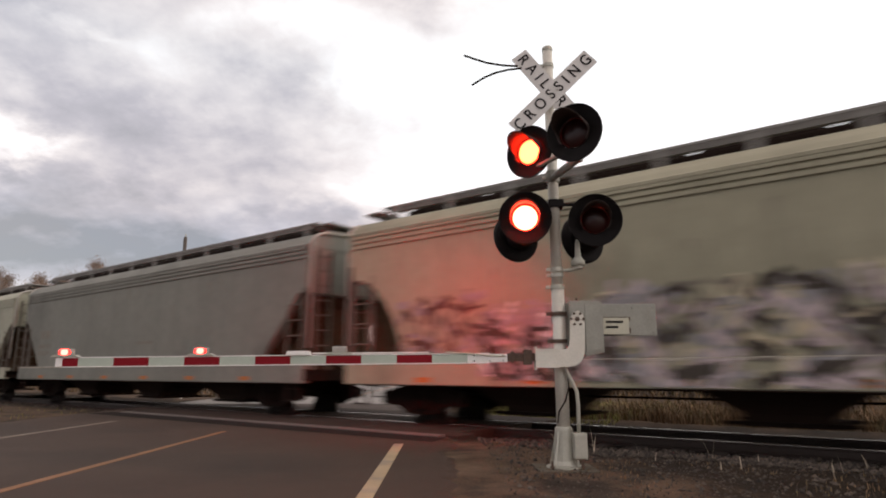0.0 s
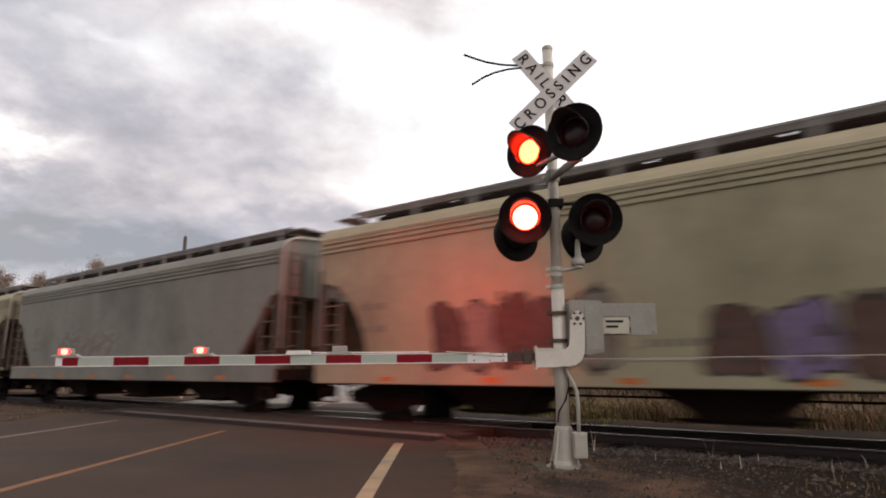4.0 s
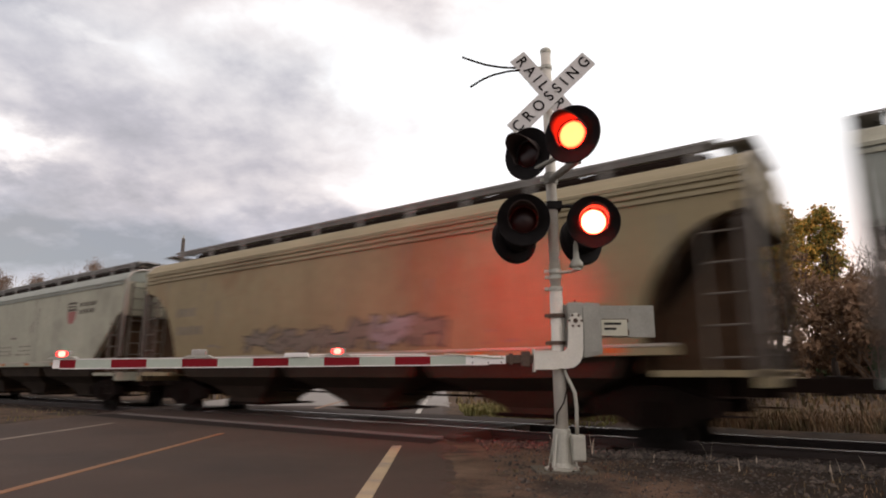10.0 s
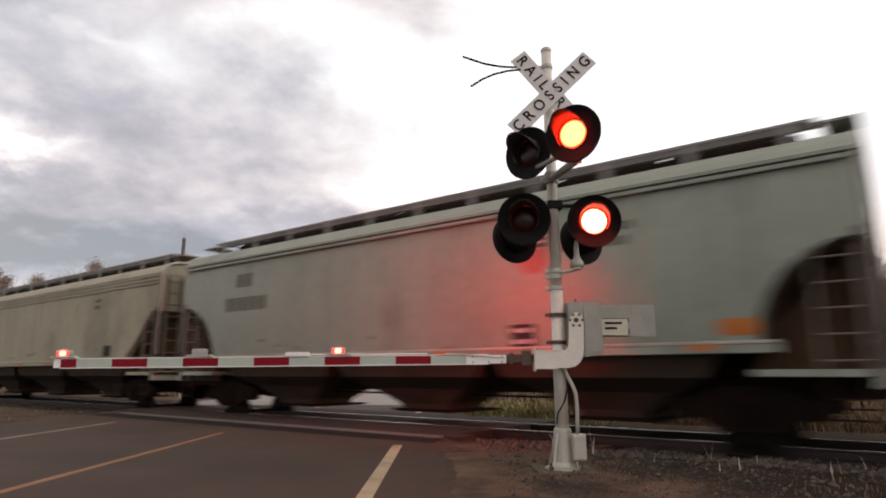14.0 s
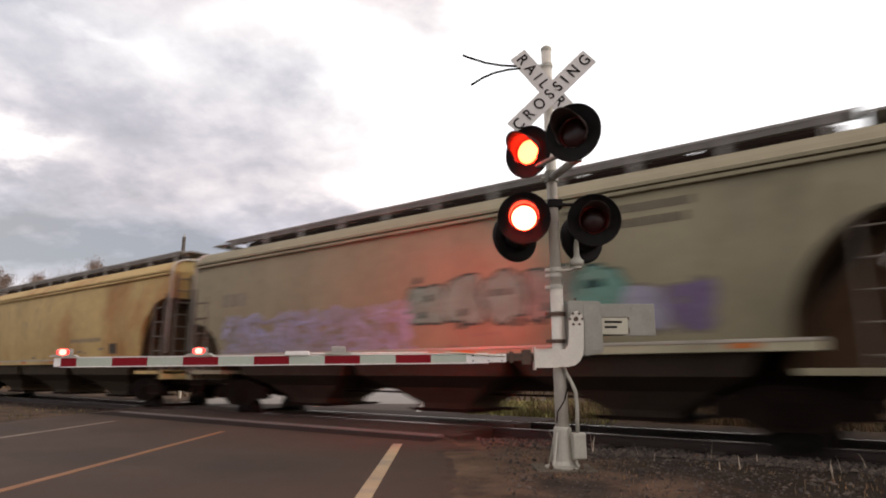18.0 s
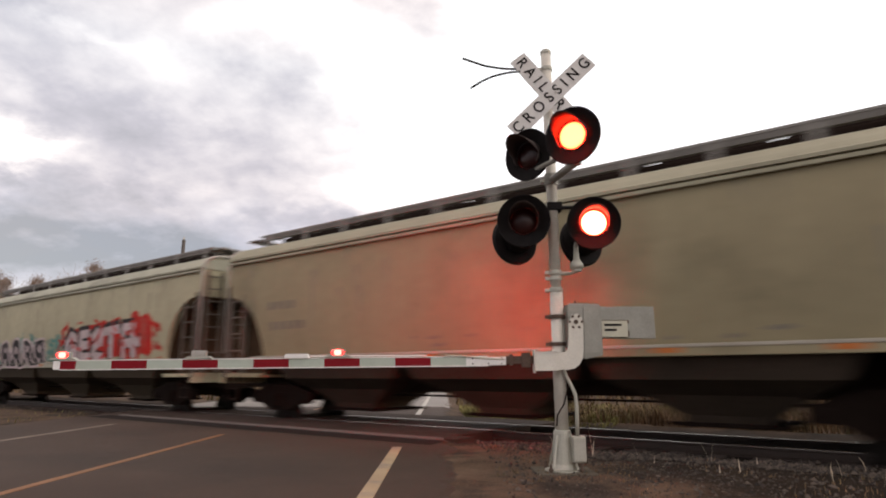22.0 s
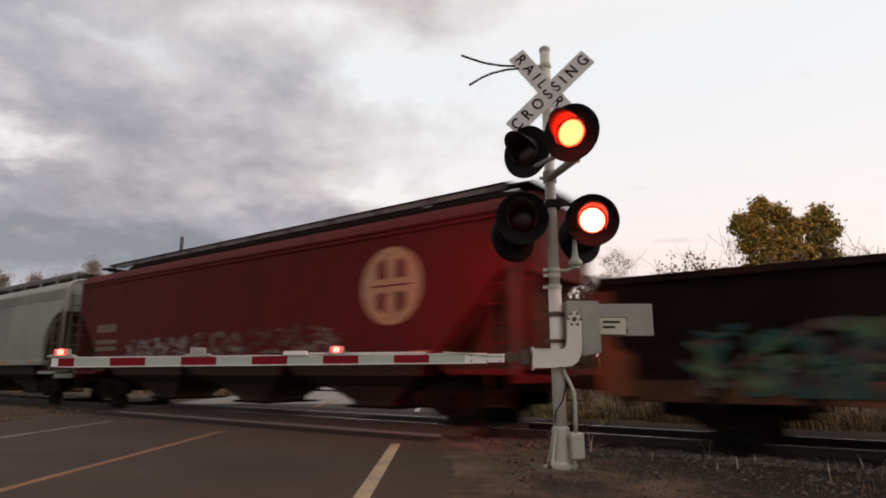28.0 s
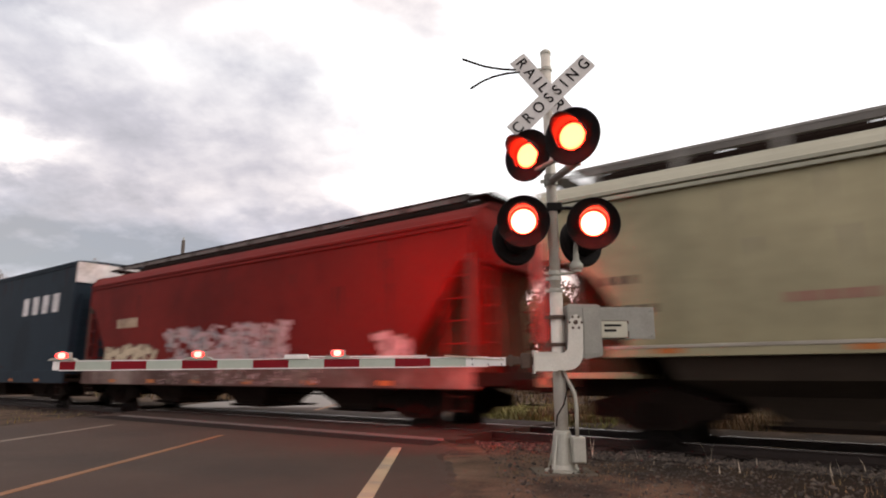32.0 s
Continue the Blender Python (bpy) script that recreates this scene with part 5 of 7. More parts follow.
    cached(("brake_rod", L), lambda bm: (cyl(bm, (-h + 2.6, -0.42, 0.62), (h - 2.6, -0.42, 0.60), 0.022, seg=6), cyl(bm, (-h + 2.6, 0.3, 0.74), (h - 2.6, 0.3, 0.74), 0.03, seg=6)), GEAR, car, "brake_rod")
    drips(car, h - max(w_cut, 0.4) * 0.3, zb, eave, int(L * 10) + len(CARS), spec.get("grime", DRIP))
    for i in range(6):
        x = -h + 2.2 + i * (L - 4.4) / 5
        side_decal(car, "reflector", [rect(x - 0.2, x + 0.2, zs + 0.05, zs + 0.15)], M("reflector_amber", (0.45, 0.14, 0.03), var=0.15), -HALF_W - 0.05)
    return car


def gondola(spec):
    L = spec["len"]
    BEND.update(low=9.0, high=9.0, foot=0.0, head=0.0)
    h = L / 2
    car = empty("gondola_car")
    tagged(car, spec["label"], "freight car", "cars of the freight train")
    wall, sill = spec["paint"], spec["sill"]
    top = 2.55
    for s in (-1, 1):
        y0, y1 = sorted((s * 1.42, s * 1.50))
        cached(("gside", L, s), lambda bm: box(bm, -h, h, y0, y1, 0.9, top), wall, car, "side_wall")
        a, b = sorted((s * 1.40, s * 1.60))
        cached(("gtop", L, s), lambda bm: box(bm, -h, h, a, b, top - 0.1, top + 0.02, 0.02), wall, car, "top_chord")
        c, d = sorted((s * 1.38, s * 1.57))
        cached(("gsill", L, s), lambda bm: box(bm, -h + 0.3, h - 0.3, c, d, 0.60, 0.93, 0.02), sill, car, "side_sill", "rust-brown side sill")
        for i in range(13):
            x = -h + 0.5 + i * (L - 1.0) / 12
            cached("gpost", lambda bm: (box(bm, -0.09, 0.09, -0.05, 0.05, 0.93, top - 0.1, 0.015), prism(bm, [(-0.13, 0.93), (-0.12, 0.58), (-0.06, 0.52), (0.06, 0.52), (0.12, 0.58), (0.13, 0.93)], -0.055, 0.045)), wall, car, "side_post", at=pose(x, s * 1.545, 0))
        for e in (-1, 1):
            cached("gcorner", lambda bm: prism(bm, [(-0.28, 0.68), (0.28, 0.68), (0.28, top - 0.2), (0.06, top - 0.2), (0.0, 1.45), (-0.28, 1.3)], -0.012, 0.012), spec["corner"], car, "corner_plate", "orange-brown rusty corner plate", at=pose(e * (h - 0.35), s * 1.605, 0) @ Matrix.Diagonal((e, 1, 1, 1)))
            cached(("lad", 1.5), lambda bm: ladder_mesh(bm, 1.5, 0.4, 4), wall, car, "ladder", at=pose(e * (h - 0.95), s * 1.60, 0.9, 0, 0, 0 if s < 0 else 180))
    for e in (-1, 1):
        cached("gend", lambda bm: box(bm, -0.05, 0.05, -1.5, 1.5, 0.8, top + 0.12), wall, car, "end_wall", at=pose(e * h, 0, 0))
        for k in range(4):
            cached("gendrib", lambda bm: box(bm, 0, 0.09, -1.45, 1.45, -0.06, 0.06, 0.02), sill, car, "end_rib", at=pose(e * (h + 0.05), 0, 1.05 + k * 0.42, 0, 0, 0 if e > 0 else 180))
        cached("coupler", coupler_mesh, STEELDARK, car, "coupler", at=pose(e * h, 0, 0, 0, 0, 0 if e > 0 else 180))
        add_truck(car, e * (h - 1.9))
    cached(("gfloor", L), lambda bm: box(bm, -h, h, -1.45, 1.45, 0.86, 0.96), STEELDARK, car, "floor")
    cached(("csill", L), lambda bm: box(bm, -h - 0.05, h + 0.05, -0.28, 0.28, 0.62, 1.05), STEELDARK, car, "centre_sill")
    cached("brakecyl", lambda bm: cyl(bm, (-0.5, -0.7, 0.55), (0.3, -0.7, 0.55), 0.18, seg=12), STEELDARK, car, "brake_cylinder")
    cached("brakebox", lambda bm: box(bm, -2.2, -1.3, -0.9, -0.4, 0.42, 0.7, 0.03), STEELDARK, car, "air_reservoir")
    return car


TAN = paint("paint_tan", (0.315, 0.27, 0.195))
OLIVE_GREY = paint("paint_olive_grey", (0.285, 0.258, 0.198))
TAN_LIGHT = paint("paint_tan_light", (0.36, 0.325, 0.25))
GREY_DULL = paint("paint_grey_dull", (0.275, 0.27, 0.235))
TAN_RUST = paint("paint_tan_rusty", (0.26, 0.22, 0.16), 0.2, rust_color=(0.25, 0.15, 0.09))
GREY_TAN = paint("paint_grey_tan", (0.35, 0.33, 0.275))
GREY = paint("paint_grey", (0.225, 0.225, 0.225))
PALE = paint("paint_pale_grey", (0.40, 0.395, 0.355))
WHITE_GREY = paint("paint_white_grey", (0.305, 0.325, 0.33))
BLUE_GREY = paint("paint_blue_grey", (0.29, 0.32, 0.305))
OLIVE = paint("paint_olive", (0.305, 0.25, 0.17), 0.15, rust_color=(0.25, 0.16, 0.09))
CREAM = paint("paint_cream", (0.49, 0.36, 0.18), 0.3, var=0.17, rust_color=(0.36, 0.20, 0.075))
CREAM_PALE = paint("paint_pale_cream", (0.435, 0.40, 0.315))
RUST_CAR = paint("paint_rusting", (0.37, 0.345, 0.26), var=0.15)
RED = paint("paint_red", (0.145, 0.0125, 0.0095), rough=0.7, spec=0.12)
# dark brown of the corner posts
POST_DARK = M("corner_post_dark", (0.075, 0.058, 0.047), rough=0.85, var=0.35, scale=2.0, spec=0.2)
HANDRAIL = M("handrail_paint", (0.42, 0.40, 0.36), rough=0.6, var=0.2, scale=3)
KICK = M("walkway_edge_grime", (0.15, 0.142, 0.132), rough=0.85, var=0.3, scale=3, spec=0.2)
RED_DARK = paint("paint_dark_red", (0.085, 0.0085, 0.0075), rough=0.7, spec=0.12)
DRIP = M("dirt_run", (0.215, 0.19, 0.155), rough=0.85, var=0.25, scale=3, spec=0.15)
DRIP_DARK = M("dirt_run_dark", (0.05, 0.014, 0.012), rough=0.85, var=0.25, scale=3, spec=0.15)
# dull brown ladders on the light-painted cars
LADDER = M("ladder_dull", (0.14, 0.12, 0.10), rough=0.8, var=0.3, scale=4, spec=0.2)
NAVY = paint("paint_navy", (0.015, 0.026, 0.038), rough=0.7)
GON_DARK = paint("paint_gondola", (0.013, 0.0075, 0.006), 0.35, var=0.5, spec=0.06, rough=0.9, rust_color=(0.028, 0.011, 0.007))
GON_RED = paint("paint_gondola_maroon", (0.019, 0.0095, 0.008), 0.3, var=0.5, spec=0.06, rough=0.9, rust_color=(0.034, 0.014, 0.009))
GON_SILL = paint("paint_gondola_sill", (0.066, 0.028, 0.017), 0.55, var=0.5, rust_color=(0.17, 0.072, 0.036), spec=0.1, rough=0.85)
GON_CORNER = paint("paint_gondola_corner", (0.125, 0.05, 0.022), 0.5, var=0.45, rust_color=(0.035, 0.016, 0.01), spec=0.1, rough=0.85)


def add_rust(mt, half, rust=(0.33, 0.115, 0.028)):
    """Rust that blooms under the eave and runs down the sheet in ragged tongues."""
    N, L = mt.node_tree.nodes, mt.node_tree.links
    bs = N["Principled BSDF"]
    base = bs.inputs["Base Color"].links[0].from_socket
    co = N.new("ShaderNodeTexCoord")
    sp = N.new("ShaderNodeSeparateXYZ")
    L.new(co.outputs["Object"], sp.inputs[0])

    def m(op, a, b):
        n = N.new("ShaderNodeMath")
        n.operation = op
        for k, v in enumerate((a, b)):
            if isinstance(v, (int, float)):
                n.inputs[k].default_value = v
            else:
                L.new(v, n.inputs[k])
        return n.outputs[0]

    def ss(v, lo, hi):
        n = N.new("ShaderNodeMapRange")
        n.interpolation_type = "SMOOTHSTEP"
        n.inputs[1].default_value, n.inputs[2].default_value = lo, hi
        L.new(v, n.inputs[0])
        return n.outputs[0]

    def nz(sc, detail):
        mp = N.new("ShaderNodeMapping")
        mp.inputs["Scale"].default_value = sc
        L.new(co.outputs["Object"], mp.inputs[0])
        n = N.new("ShaderNodeTexNoise")
        n.inputs["Scale"].default_value = 1.0
        n.inputs["Detail"].default_value = detail
        L.new(mp.outputs[0], n.inputs["Vector"])
        return n.outputs["Fac"]

    x, z = m("ADD", sp.outputs[0], half), sp.outputs[2]
    tongue, blot = nz((1.1, 0.1, 0.05), 4), nz((0.9, 0.3, 1.4), 6)
    low = m("SUBTRACT", z, m("MULTIPLY", m("SUBTRACT", tongue, 0.5), 1.9))
    rear = m("MULTIPLY", ss(x, 0.6, 1.1), m("SUBTRACT", 1.0, ss(x, 4.7, 5.6)))
    where = m("ADD", rear, m("ADD", m("MULTIPLY", ss(x, 7.4, 9.0), 0.9), m("MULTIPLY", ss(x, 5.2, 6.0), 0.0)))
    top = m("SUBTRACT", 1.0, m("MULTIPLY", ss(z, 3.5, 3.75), 0.45))
    bloom = m("MULTIPLY", m("MULTIPLY", ss(low, 2.62, 2.95), top), m("MULTIPLY", where, ss(blot, 0.26, 0.44)))
    foot = m("MULTIPLY", m("SUBTRACT", 1.0, ss(z, 1.5, 1.9)), m("MULTIPLY", ss(blot, 0.48, 0.62), 0.7))
    fac = m("MINIMUM", m("MULTIPLY", m("ADD", bloom, foot), 0.85), 0.88)
    mx = N.new("ShaderNodeMix")
    mx.data_type = "RGBA"
    L.new(fac, mx.inputs[0])
    L.new(base, mx.inputs[6])
    mx.inputs[7].default_value = (*rust, 1)
    L.new(mx.outputs[2], bs.inputs["Base Color"])
    return mt


add_rust(RUST_CAR, 8.6)
BAY_DARK_TAN = paint("bay_dark_tan", (0.06, 0.047, 0.033))

REAR = [-9.96, -28.27, -48.0, -66.78, -84.85, -102.98, -121.48, -139.79, -158.43, -176.26, -194.52, -212.08, -230.75, -249.53, -267.46, -286.37, -304.07,
        -321.63, -340.65, -358.96, -377.27, -394.97, -414.04, -433.15, -451.84, -469.26, -487.6]
TRAIN_SPEED = 13.96
CARS = []


def add_car(i, kind="hopper", **spec):
    """Car i, counted from the front; its length follows from the next car ahead."""
    gap = spec.get("gap", 1.45)
    front = REAR[i - 1] if i else REAR[0] + 18.2
    spec["len"] = round(min(18.4, max(15.8, front - REAR[i] - gap)), 1)
    car = (hopper if kind == "hopper" else gondola)(spec)
    car["rear"] = REAR[i]
    CARS.append((car, REAR[i] + spec["len"] / 2))
    return car, -spec["len"] / 2


def build_train():
    ink, shade = SPRAY["ink"], SPRAY["shade"]
    c, r = add_car(0, deep=True, cut="dome", paint=GREY_TAN, ridges=True, label="grey-tan covered hopper car with graffiti along its lower side")
    graffiti(c, r + 1.5, r + 3.6, 1.3, 2.55, 2, ["shade", "grey"], "brown", None, 3, style="scrawl")
    graffiti(c, r + 3.6, r + 6.2, 0.9, 2.25, 5, ["white", "rose_white", "grey"], "dark", None, 5, style="scrawl", fold=1.25)
    graffiti(c, r + 6.2, r + 10.2, 0.82, 2.45, 5, ["shade", "cream", "grey", "rose_white"], "dark", None, 4, style="scrawl", fold=1.25)
    graffiti(c, r + 10.2, r + 14.5, 0.82, 2.3, 5, ["shade", "cream", "rose_white", "grey"], "dark", None, 41, style="scrawl", fold=1.25)
    c, r = add_car(1, deep=True, cut="tri", paint=GREY, ridges=True, label="plain grey covered hopper car with ribbed eaves")
    bars(c, r + 1.7, 2.6, [(0.9, 2)], shade, 0.3)
    bars(c, r + 1.6, 2.1, [(1.1, 5), (1.0, 4)], shade, 0.16)
    bars(c, r + 9.0, 2.0, [(1.0, 4)], shade, 0.1)
    c, r = add_car(2, deep=True, cut="tri", paint=PALE, ridges=True, label="pale grey covered hopper car with teal and brown graffiti")
    bars(c, r + 0.5, 3.4, [(0.7, 2)], shade, 0.28)
    bars(c, r + 1.2, 2.5, [(0.9, 2), (0.9, 3)], shade, 0.22)
    graffiti(c, r + 2.4, r + 5.6, 0.86, 2.15, 5, ["black", "dark", "black", "brown"], "faded_teal", None, 6, style="strips", fold=1.25)
    graffiti(c, r + 6.5, r + 9.2, 1.1, 2.35, 5, ["shade", "brown", "dark"], "brown", None, 7, style="scrawl")
    graffiti(c, r + 9.0, r + 12.6, 1.27, 2.15, 4, ["shade", "brown"], "brown", None, 8, style="scrawl")
    graffiti(c, r + 2.6, r + 8.2, 0.84, 1.22, 6, ["magenta", "shade"], "grey", None, 81, y=-HALF_W - 0.048, style="scrawl")
    c, r = add_car(3, deep=True, cut="dome", paint=TAN_LIGHT, ridges=True, label="tan covered hopper car with two graffiti tags")
    graffiti(c, r + 3.3, r + 7.2, 0.95, 2.5, 5, ["brown", "shade", "brown", "brown", "shade"], "dark", None, 9, fold=1.25, style="blocks")
    graffiti(c, r + 8.5, r + 12.9, 0.84, 2.1, 5, ["brown", "purple", "brown", "magenta", "brown"], "dark", None, 10, fold=1.25, style="blocks")
    side_decal(c, "painted_patch", [rect(r + 14.2, r + 14.65, 1.5, 1.85)], SPRAY["dark"], -HALF_W - 0.006)
    bars(c, r + 1.4, 2.5, [(0.8, 3), (0.01, 1), (0.8, 2)], shade, 0.14)
    bars(c, r + 7.6, 1.55, [(1.0, 5)], shade, 0.12)
    c, r = add_car(4, deep=True, cut="tri", paint=GREY, ridges=True, label="grey covered hopper car with faint graffiti")
    bars(c, r + 1.8, 2.7, [(0.7, 2)], shade, 0.32)
    bars(c, r + 1.9, 2.2, [(1.0, 4), (0.8, 4)], shade, 0.14)
    graffiti(c, r + 4.0, r + 8.0, 1.3, 2.5, 3, ["shade"], "grey", None, 12, fat=0.1)
    c, r = add_car(5, deep=True, cut="dome", paint=TAN_LIGHT, ridges=True, label="off-white covered hopper car streaked with dirt")
    bars(c, r + 1.4, 2.45, [(0.9, 3), (1.0, 5)], shade, 0.22, 0.2)
    bars(c, r + 7.5, 1.4, [(2.2, 8)], shade, 0.09)
    c, r = add_car(6, deep=True, cut="dome", paint=TAN_RUST, ridges=False, label="dirty tan covered hopper car with blue and magenta graffiti")
    graffiti(c, r + 2.5, r + 8.6, 0.84, 2.2, 6, ["blue"], "white", None, 14, fold=1.25, style="blocks")
    graffiti(c, r + 8.8, r + 14.2, 0.9, 2.3, 6, ["magenta", "brown", "purple"], "black", None, 15, fold=1.25, style="blocks")
    graffiti(c, r + 8.8, r + 14.4, 0.84, 2.2, 2, ["magenta"], "pink", None, 151, y=-HALF_W - 0.02, style="scrawl", fold=1.25)
    bars(c, r + 1.3, 3.0, [(0.7, 1), (1.7, 6), (2.0, 7)], shade, 0.26, 0.2)
    bars(c, r + 1.3, 1.85, [(0.35, 1)], SPRAY["cream"], 0.3)
    arc = []
    for k in range(13):
        a = radians(178 - 11 * k)
        arc.append((r + 9.4 + 1.9 * math.cos(a), 2.2 + 0.8 * math.sin(a)))
    tagged(stacked(c, "paint_arc", [[p, q, (q[0], q[1] - 0.09), (p[0], p[1] - 0.06)] for p, q in zip(arc, arc[1:])], SPRAY["brown"], -HALF_W - 0.006), kind="stuff")
    c, r = add_car(7, deep=False, cut="tri", paint=WHITE_GREY, roof=PALE, label="pale grey covered hopper car with a faded shield emblem")
    bars(c, r + 2.25, 3.35, [(0.6, 2)], ink, 0.34)
    bars(c, r + 1.7, 2.7, [(1.45, 5)], ink, 0.32)
    bars(c, r + 1.9, 2.2, [(1.1, 5), (1.2, 6)], shade, 0.07, 0.06)
    shield(c, r + 12.75, 3.3)
    side_decal(c, "dirt_streak", [rect(r + 14.15, r + 14.32, 1.5, 3.3)], shade, -HALF_W - 0.003)
    side_decal(c, "placard", [rect(r + 13.5, r + 14.0, 1.62, 2.0)], SPRAY["black"], -HALF_W - 0.005)
    c, r = add_car(8, deep=False, cut="dome", zcut=3.5, wcut=1.75, paint=OLIVE, roof=TAN, ridges=True, label="olive-tan round-sided covered hopper car stained with rust")
    bars(c, r + 1.9, 2.9, [(1.0, 4), (1.35, 5)], shade, 0.24, 0.28)
    graffiti(c, r + 5.1, r + 8.6, 1.5, 2.2, 4, ["shade"], "ink", None, 18, fat=0.12)
    graffiti(c, r + 8.6, r + 11.4, 1.55, 2.4, 3, ["shade", "grey"], "ink", None, 19, fat=0.12)
    c, r = add_car(9, deep=False, cut="tri", paint=PALE, roof=WHITE_GREY, label="off-white covered hopper car with a faded shield emblem")
    bars(c, r + 1.5, 3.62, [(0.7, 2)], ink, 0.34)
    bars(c, r + 2.4, 3.6, [(1.5, 6)], shade, 0.28)
    shield(c, r + 12.4, 3.2)
    bars(c, r + 6.3, 2.15, [(1.3, 4), (1.3, 4), (1.3, 5)], shade, 0.06)
    bars(c, r + 8.3, 2.15, [(1.2, 3), (1.2, 4), (1.2, 5)], shade, 0.06)
    bars(c, r + 7.3, 2.5, [(1.0, 1)], shade, 0.07)
    c, r = add_car(10, deep=False, cut="tri", paint=GREY_DULL, roof=GREY_DULL, label="dull grey covered hopper car with a faded shield emblem")
    bars(c, r + 1.55, 3.4, [(0.65, 2)], ink, 0.38)
    bars(c, r + 1.65, 2.72, [(1.4, 6)], ink, 0.3)
    bars(c, r + 2.2, 2.2, [(1.6, 7), (1.2, 5)], shade, 0.06, 0.12)
    shield(c, r + 12.7, 3.35)
    side_decal(c, "placard", [rect(r + 13.4, r + 13.9, 1.75, 2.2)], SPRAY["black"], -HALF_W - 0.005)
    c, r = add_car(11, deep=False, cut="dome", zcut=2.9, wcut=1.45, gap=1.15, paint=BLUE_GREY, roof=BLUE_GREY, label="blue-grey covered hopper car with dark stencilled lettering")
    bars(c, r + 2.5, 3.65, [(0.7, 2)], ink, 0.36)
    bars(c, r + 2.1, 3.02, [(1.75, 6)], ink, 0.36)
    shield(c, r + 11.1, 3.2)
    side_decal(c, "placard", [rect(r + 10.85, r + 11.35, 1.5, 1.92)], SPRAY["black"], -HALF_W - 0.005)
    bars(c, r + 10.9, 1.85, [(0.4, 3), (0.4, 3)], SPRAY["white"], 0.08, 0.12, -HALF_W - 0.004)
    side_decal(c, "orange_placard", [rect(r + 14.44, r + 14.95, 1.6, 1.84)], SPRAY["orange"], -HALF_W - 0.005, "orange reflective placard")
    c, r = add_car(12, deep=False, cut="tri", paint=GREY_TAN, roof=GREY_TAN, ridges=True, label="grey covered hopper car with ribbed eaves and an end platform")
    bars(c, r + 1.7, 3.3, [(0.9, 4), (0.9, 4)], shade, 0.26)
    bars(c, r + 13.1, 3.55, [(0.5, 2), (0.5, 1)], ink, 0.12)
    side_decal(c, "placard", [rect(r + 14.0, r + 14.5, 1.6, 1.95)], SPRAY["black"], -HALF_W - 0.005)
    c, r = add_car(13, deep=False, cut="tri", paint=RUST_CAR, roof=CREAM_PALE, sill=CREAM, bay=BAY_DARK_TAN, label="tan covered hopper car streaked with orange rust")
    bars(c, r + 2.4, 3.2, [(1.25, 3)], ink, 0.42)
    bars(c, r + 2.4, 2.52, [(1.5, 5)], ink, 0.36)
    bars(c, r + 2.6, 1.95, [(0.9, 4), (0.9, 4)], shade, 0.08)
    side_decal(c, "placard", [rect(r + 6.0, r + 6.6, 1.75, 2.15)], shade, -HALF_W - 0.005)
    c, r = add_car(14, deep=False, cut="dome", rear_cut=(2.4, 1.25), paint=OLIVE_GREY, roof=OLIVE_GREY, sill=CREAM_PALE, label="grey-tan covered hopper car with lilac and teal graffiti")
    bars(c, r + 1.5, 3.1, [(1.1, 3), (1.5, 5)], shade, 0.34, 0.3)
    graffiti(c, r + 1.5, r + 8.0, 1.5, 2.45, 9, ["faded_lilac", "lilac", "grey"], "faded_lilac", None, 21, style="scrawl")
    graffiti(c, r + 8.0, r + 12.6, 1.85, 2.95, 5, ["mint", "mint", "mint", "faded_teal"], "deep_teal", None, 22, style="blocks")
    graffiti(c, r + 12.5, r + 14.0, 1.6, 2.5, 2, ["faded_lilac", "purple"], "shade", None, 221, style="blocks")
    shield(c, r + 11.6, 3.45)
    c, r = add_car(15, deep=False, cut="dome", paint=CREAM, roof=CREAM, sill=CREAM, bay=BAY_DARK_TAN, label="yellow-cream covered hopper car with rust blooms and a dark tag")
    side_decal(c, "dark_tag", [[(r + 1.75, 1.85), (r + 3.95, 1.85), (r + 3.95, 2.25), (r + 3.4, 2.28), (r + 3.4, 2.72), (r + 1.75, 2.72)]], SPRAY["dark"], -HALF_W - 0.005, "dark painted tag")
    bars(c, r + 1.95, 2.62, [(1.1, 3), (1.7, 4)], SPRAY["brown"], 0.2, 0.16, -HALF_W - 0.004)
    bars(c, r + 2.0, 2.58, [(1.1, 3), (1.7, 4)], SPRAY["pink"], 0.12, 0.24, -HALF_W - 0.006)
    bars(c, r + 11.2, 2.2, [(2.3, 7)], shade, 0.14)
    side_decal(c, "placard", [rect(r + 14.0, r + 14.5, 1.65, 1.98)], SPRAY["dark"], -HALF_W - 0.005)
    c, r = add_car(16, deep=False, cut="tri", paint=TAN, roof=GREY_TAN, sill=CREAM_PALE, label="tan covered hopper car with huge faded black graffiti letters")
    g = empty("graffiti")
    g.parent = c
    tagged(g, "huge faded black and rose graffiti letters")
    for k, (a, b, z0, z1) in enumerate(((2.2, 4.0, 1.55, 3.7), (4.4, 5.8, 1.55, 3.6), (6.3, 8.0, 1.55, 3.75), (8.9, 10.3, 1.55, 3.6))):
        side_decal(g, "faded_field", [blob_letter(random.Random(70 + k), r + a, r + b, z0, z1 - 0.1)], M("spray_faded_rose", (0.33, 0.22, 0.17), rough=0.8, var=0.25, scale=1.0), -HALF_W - 0.004)
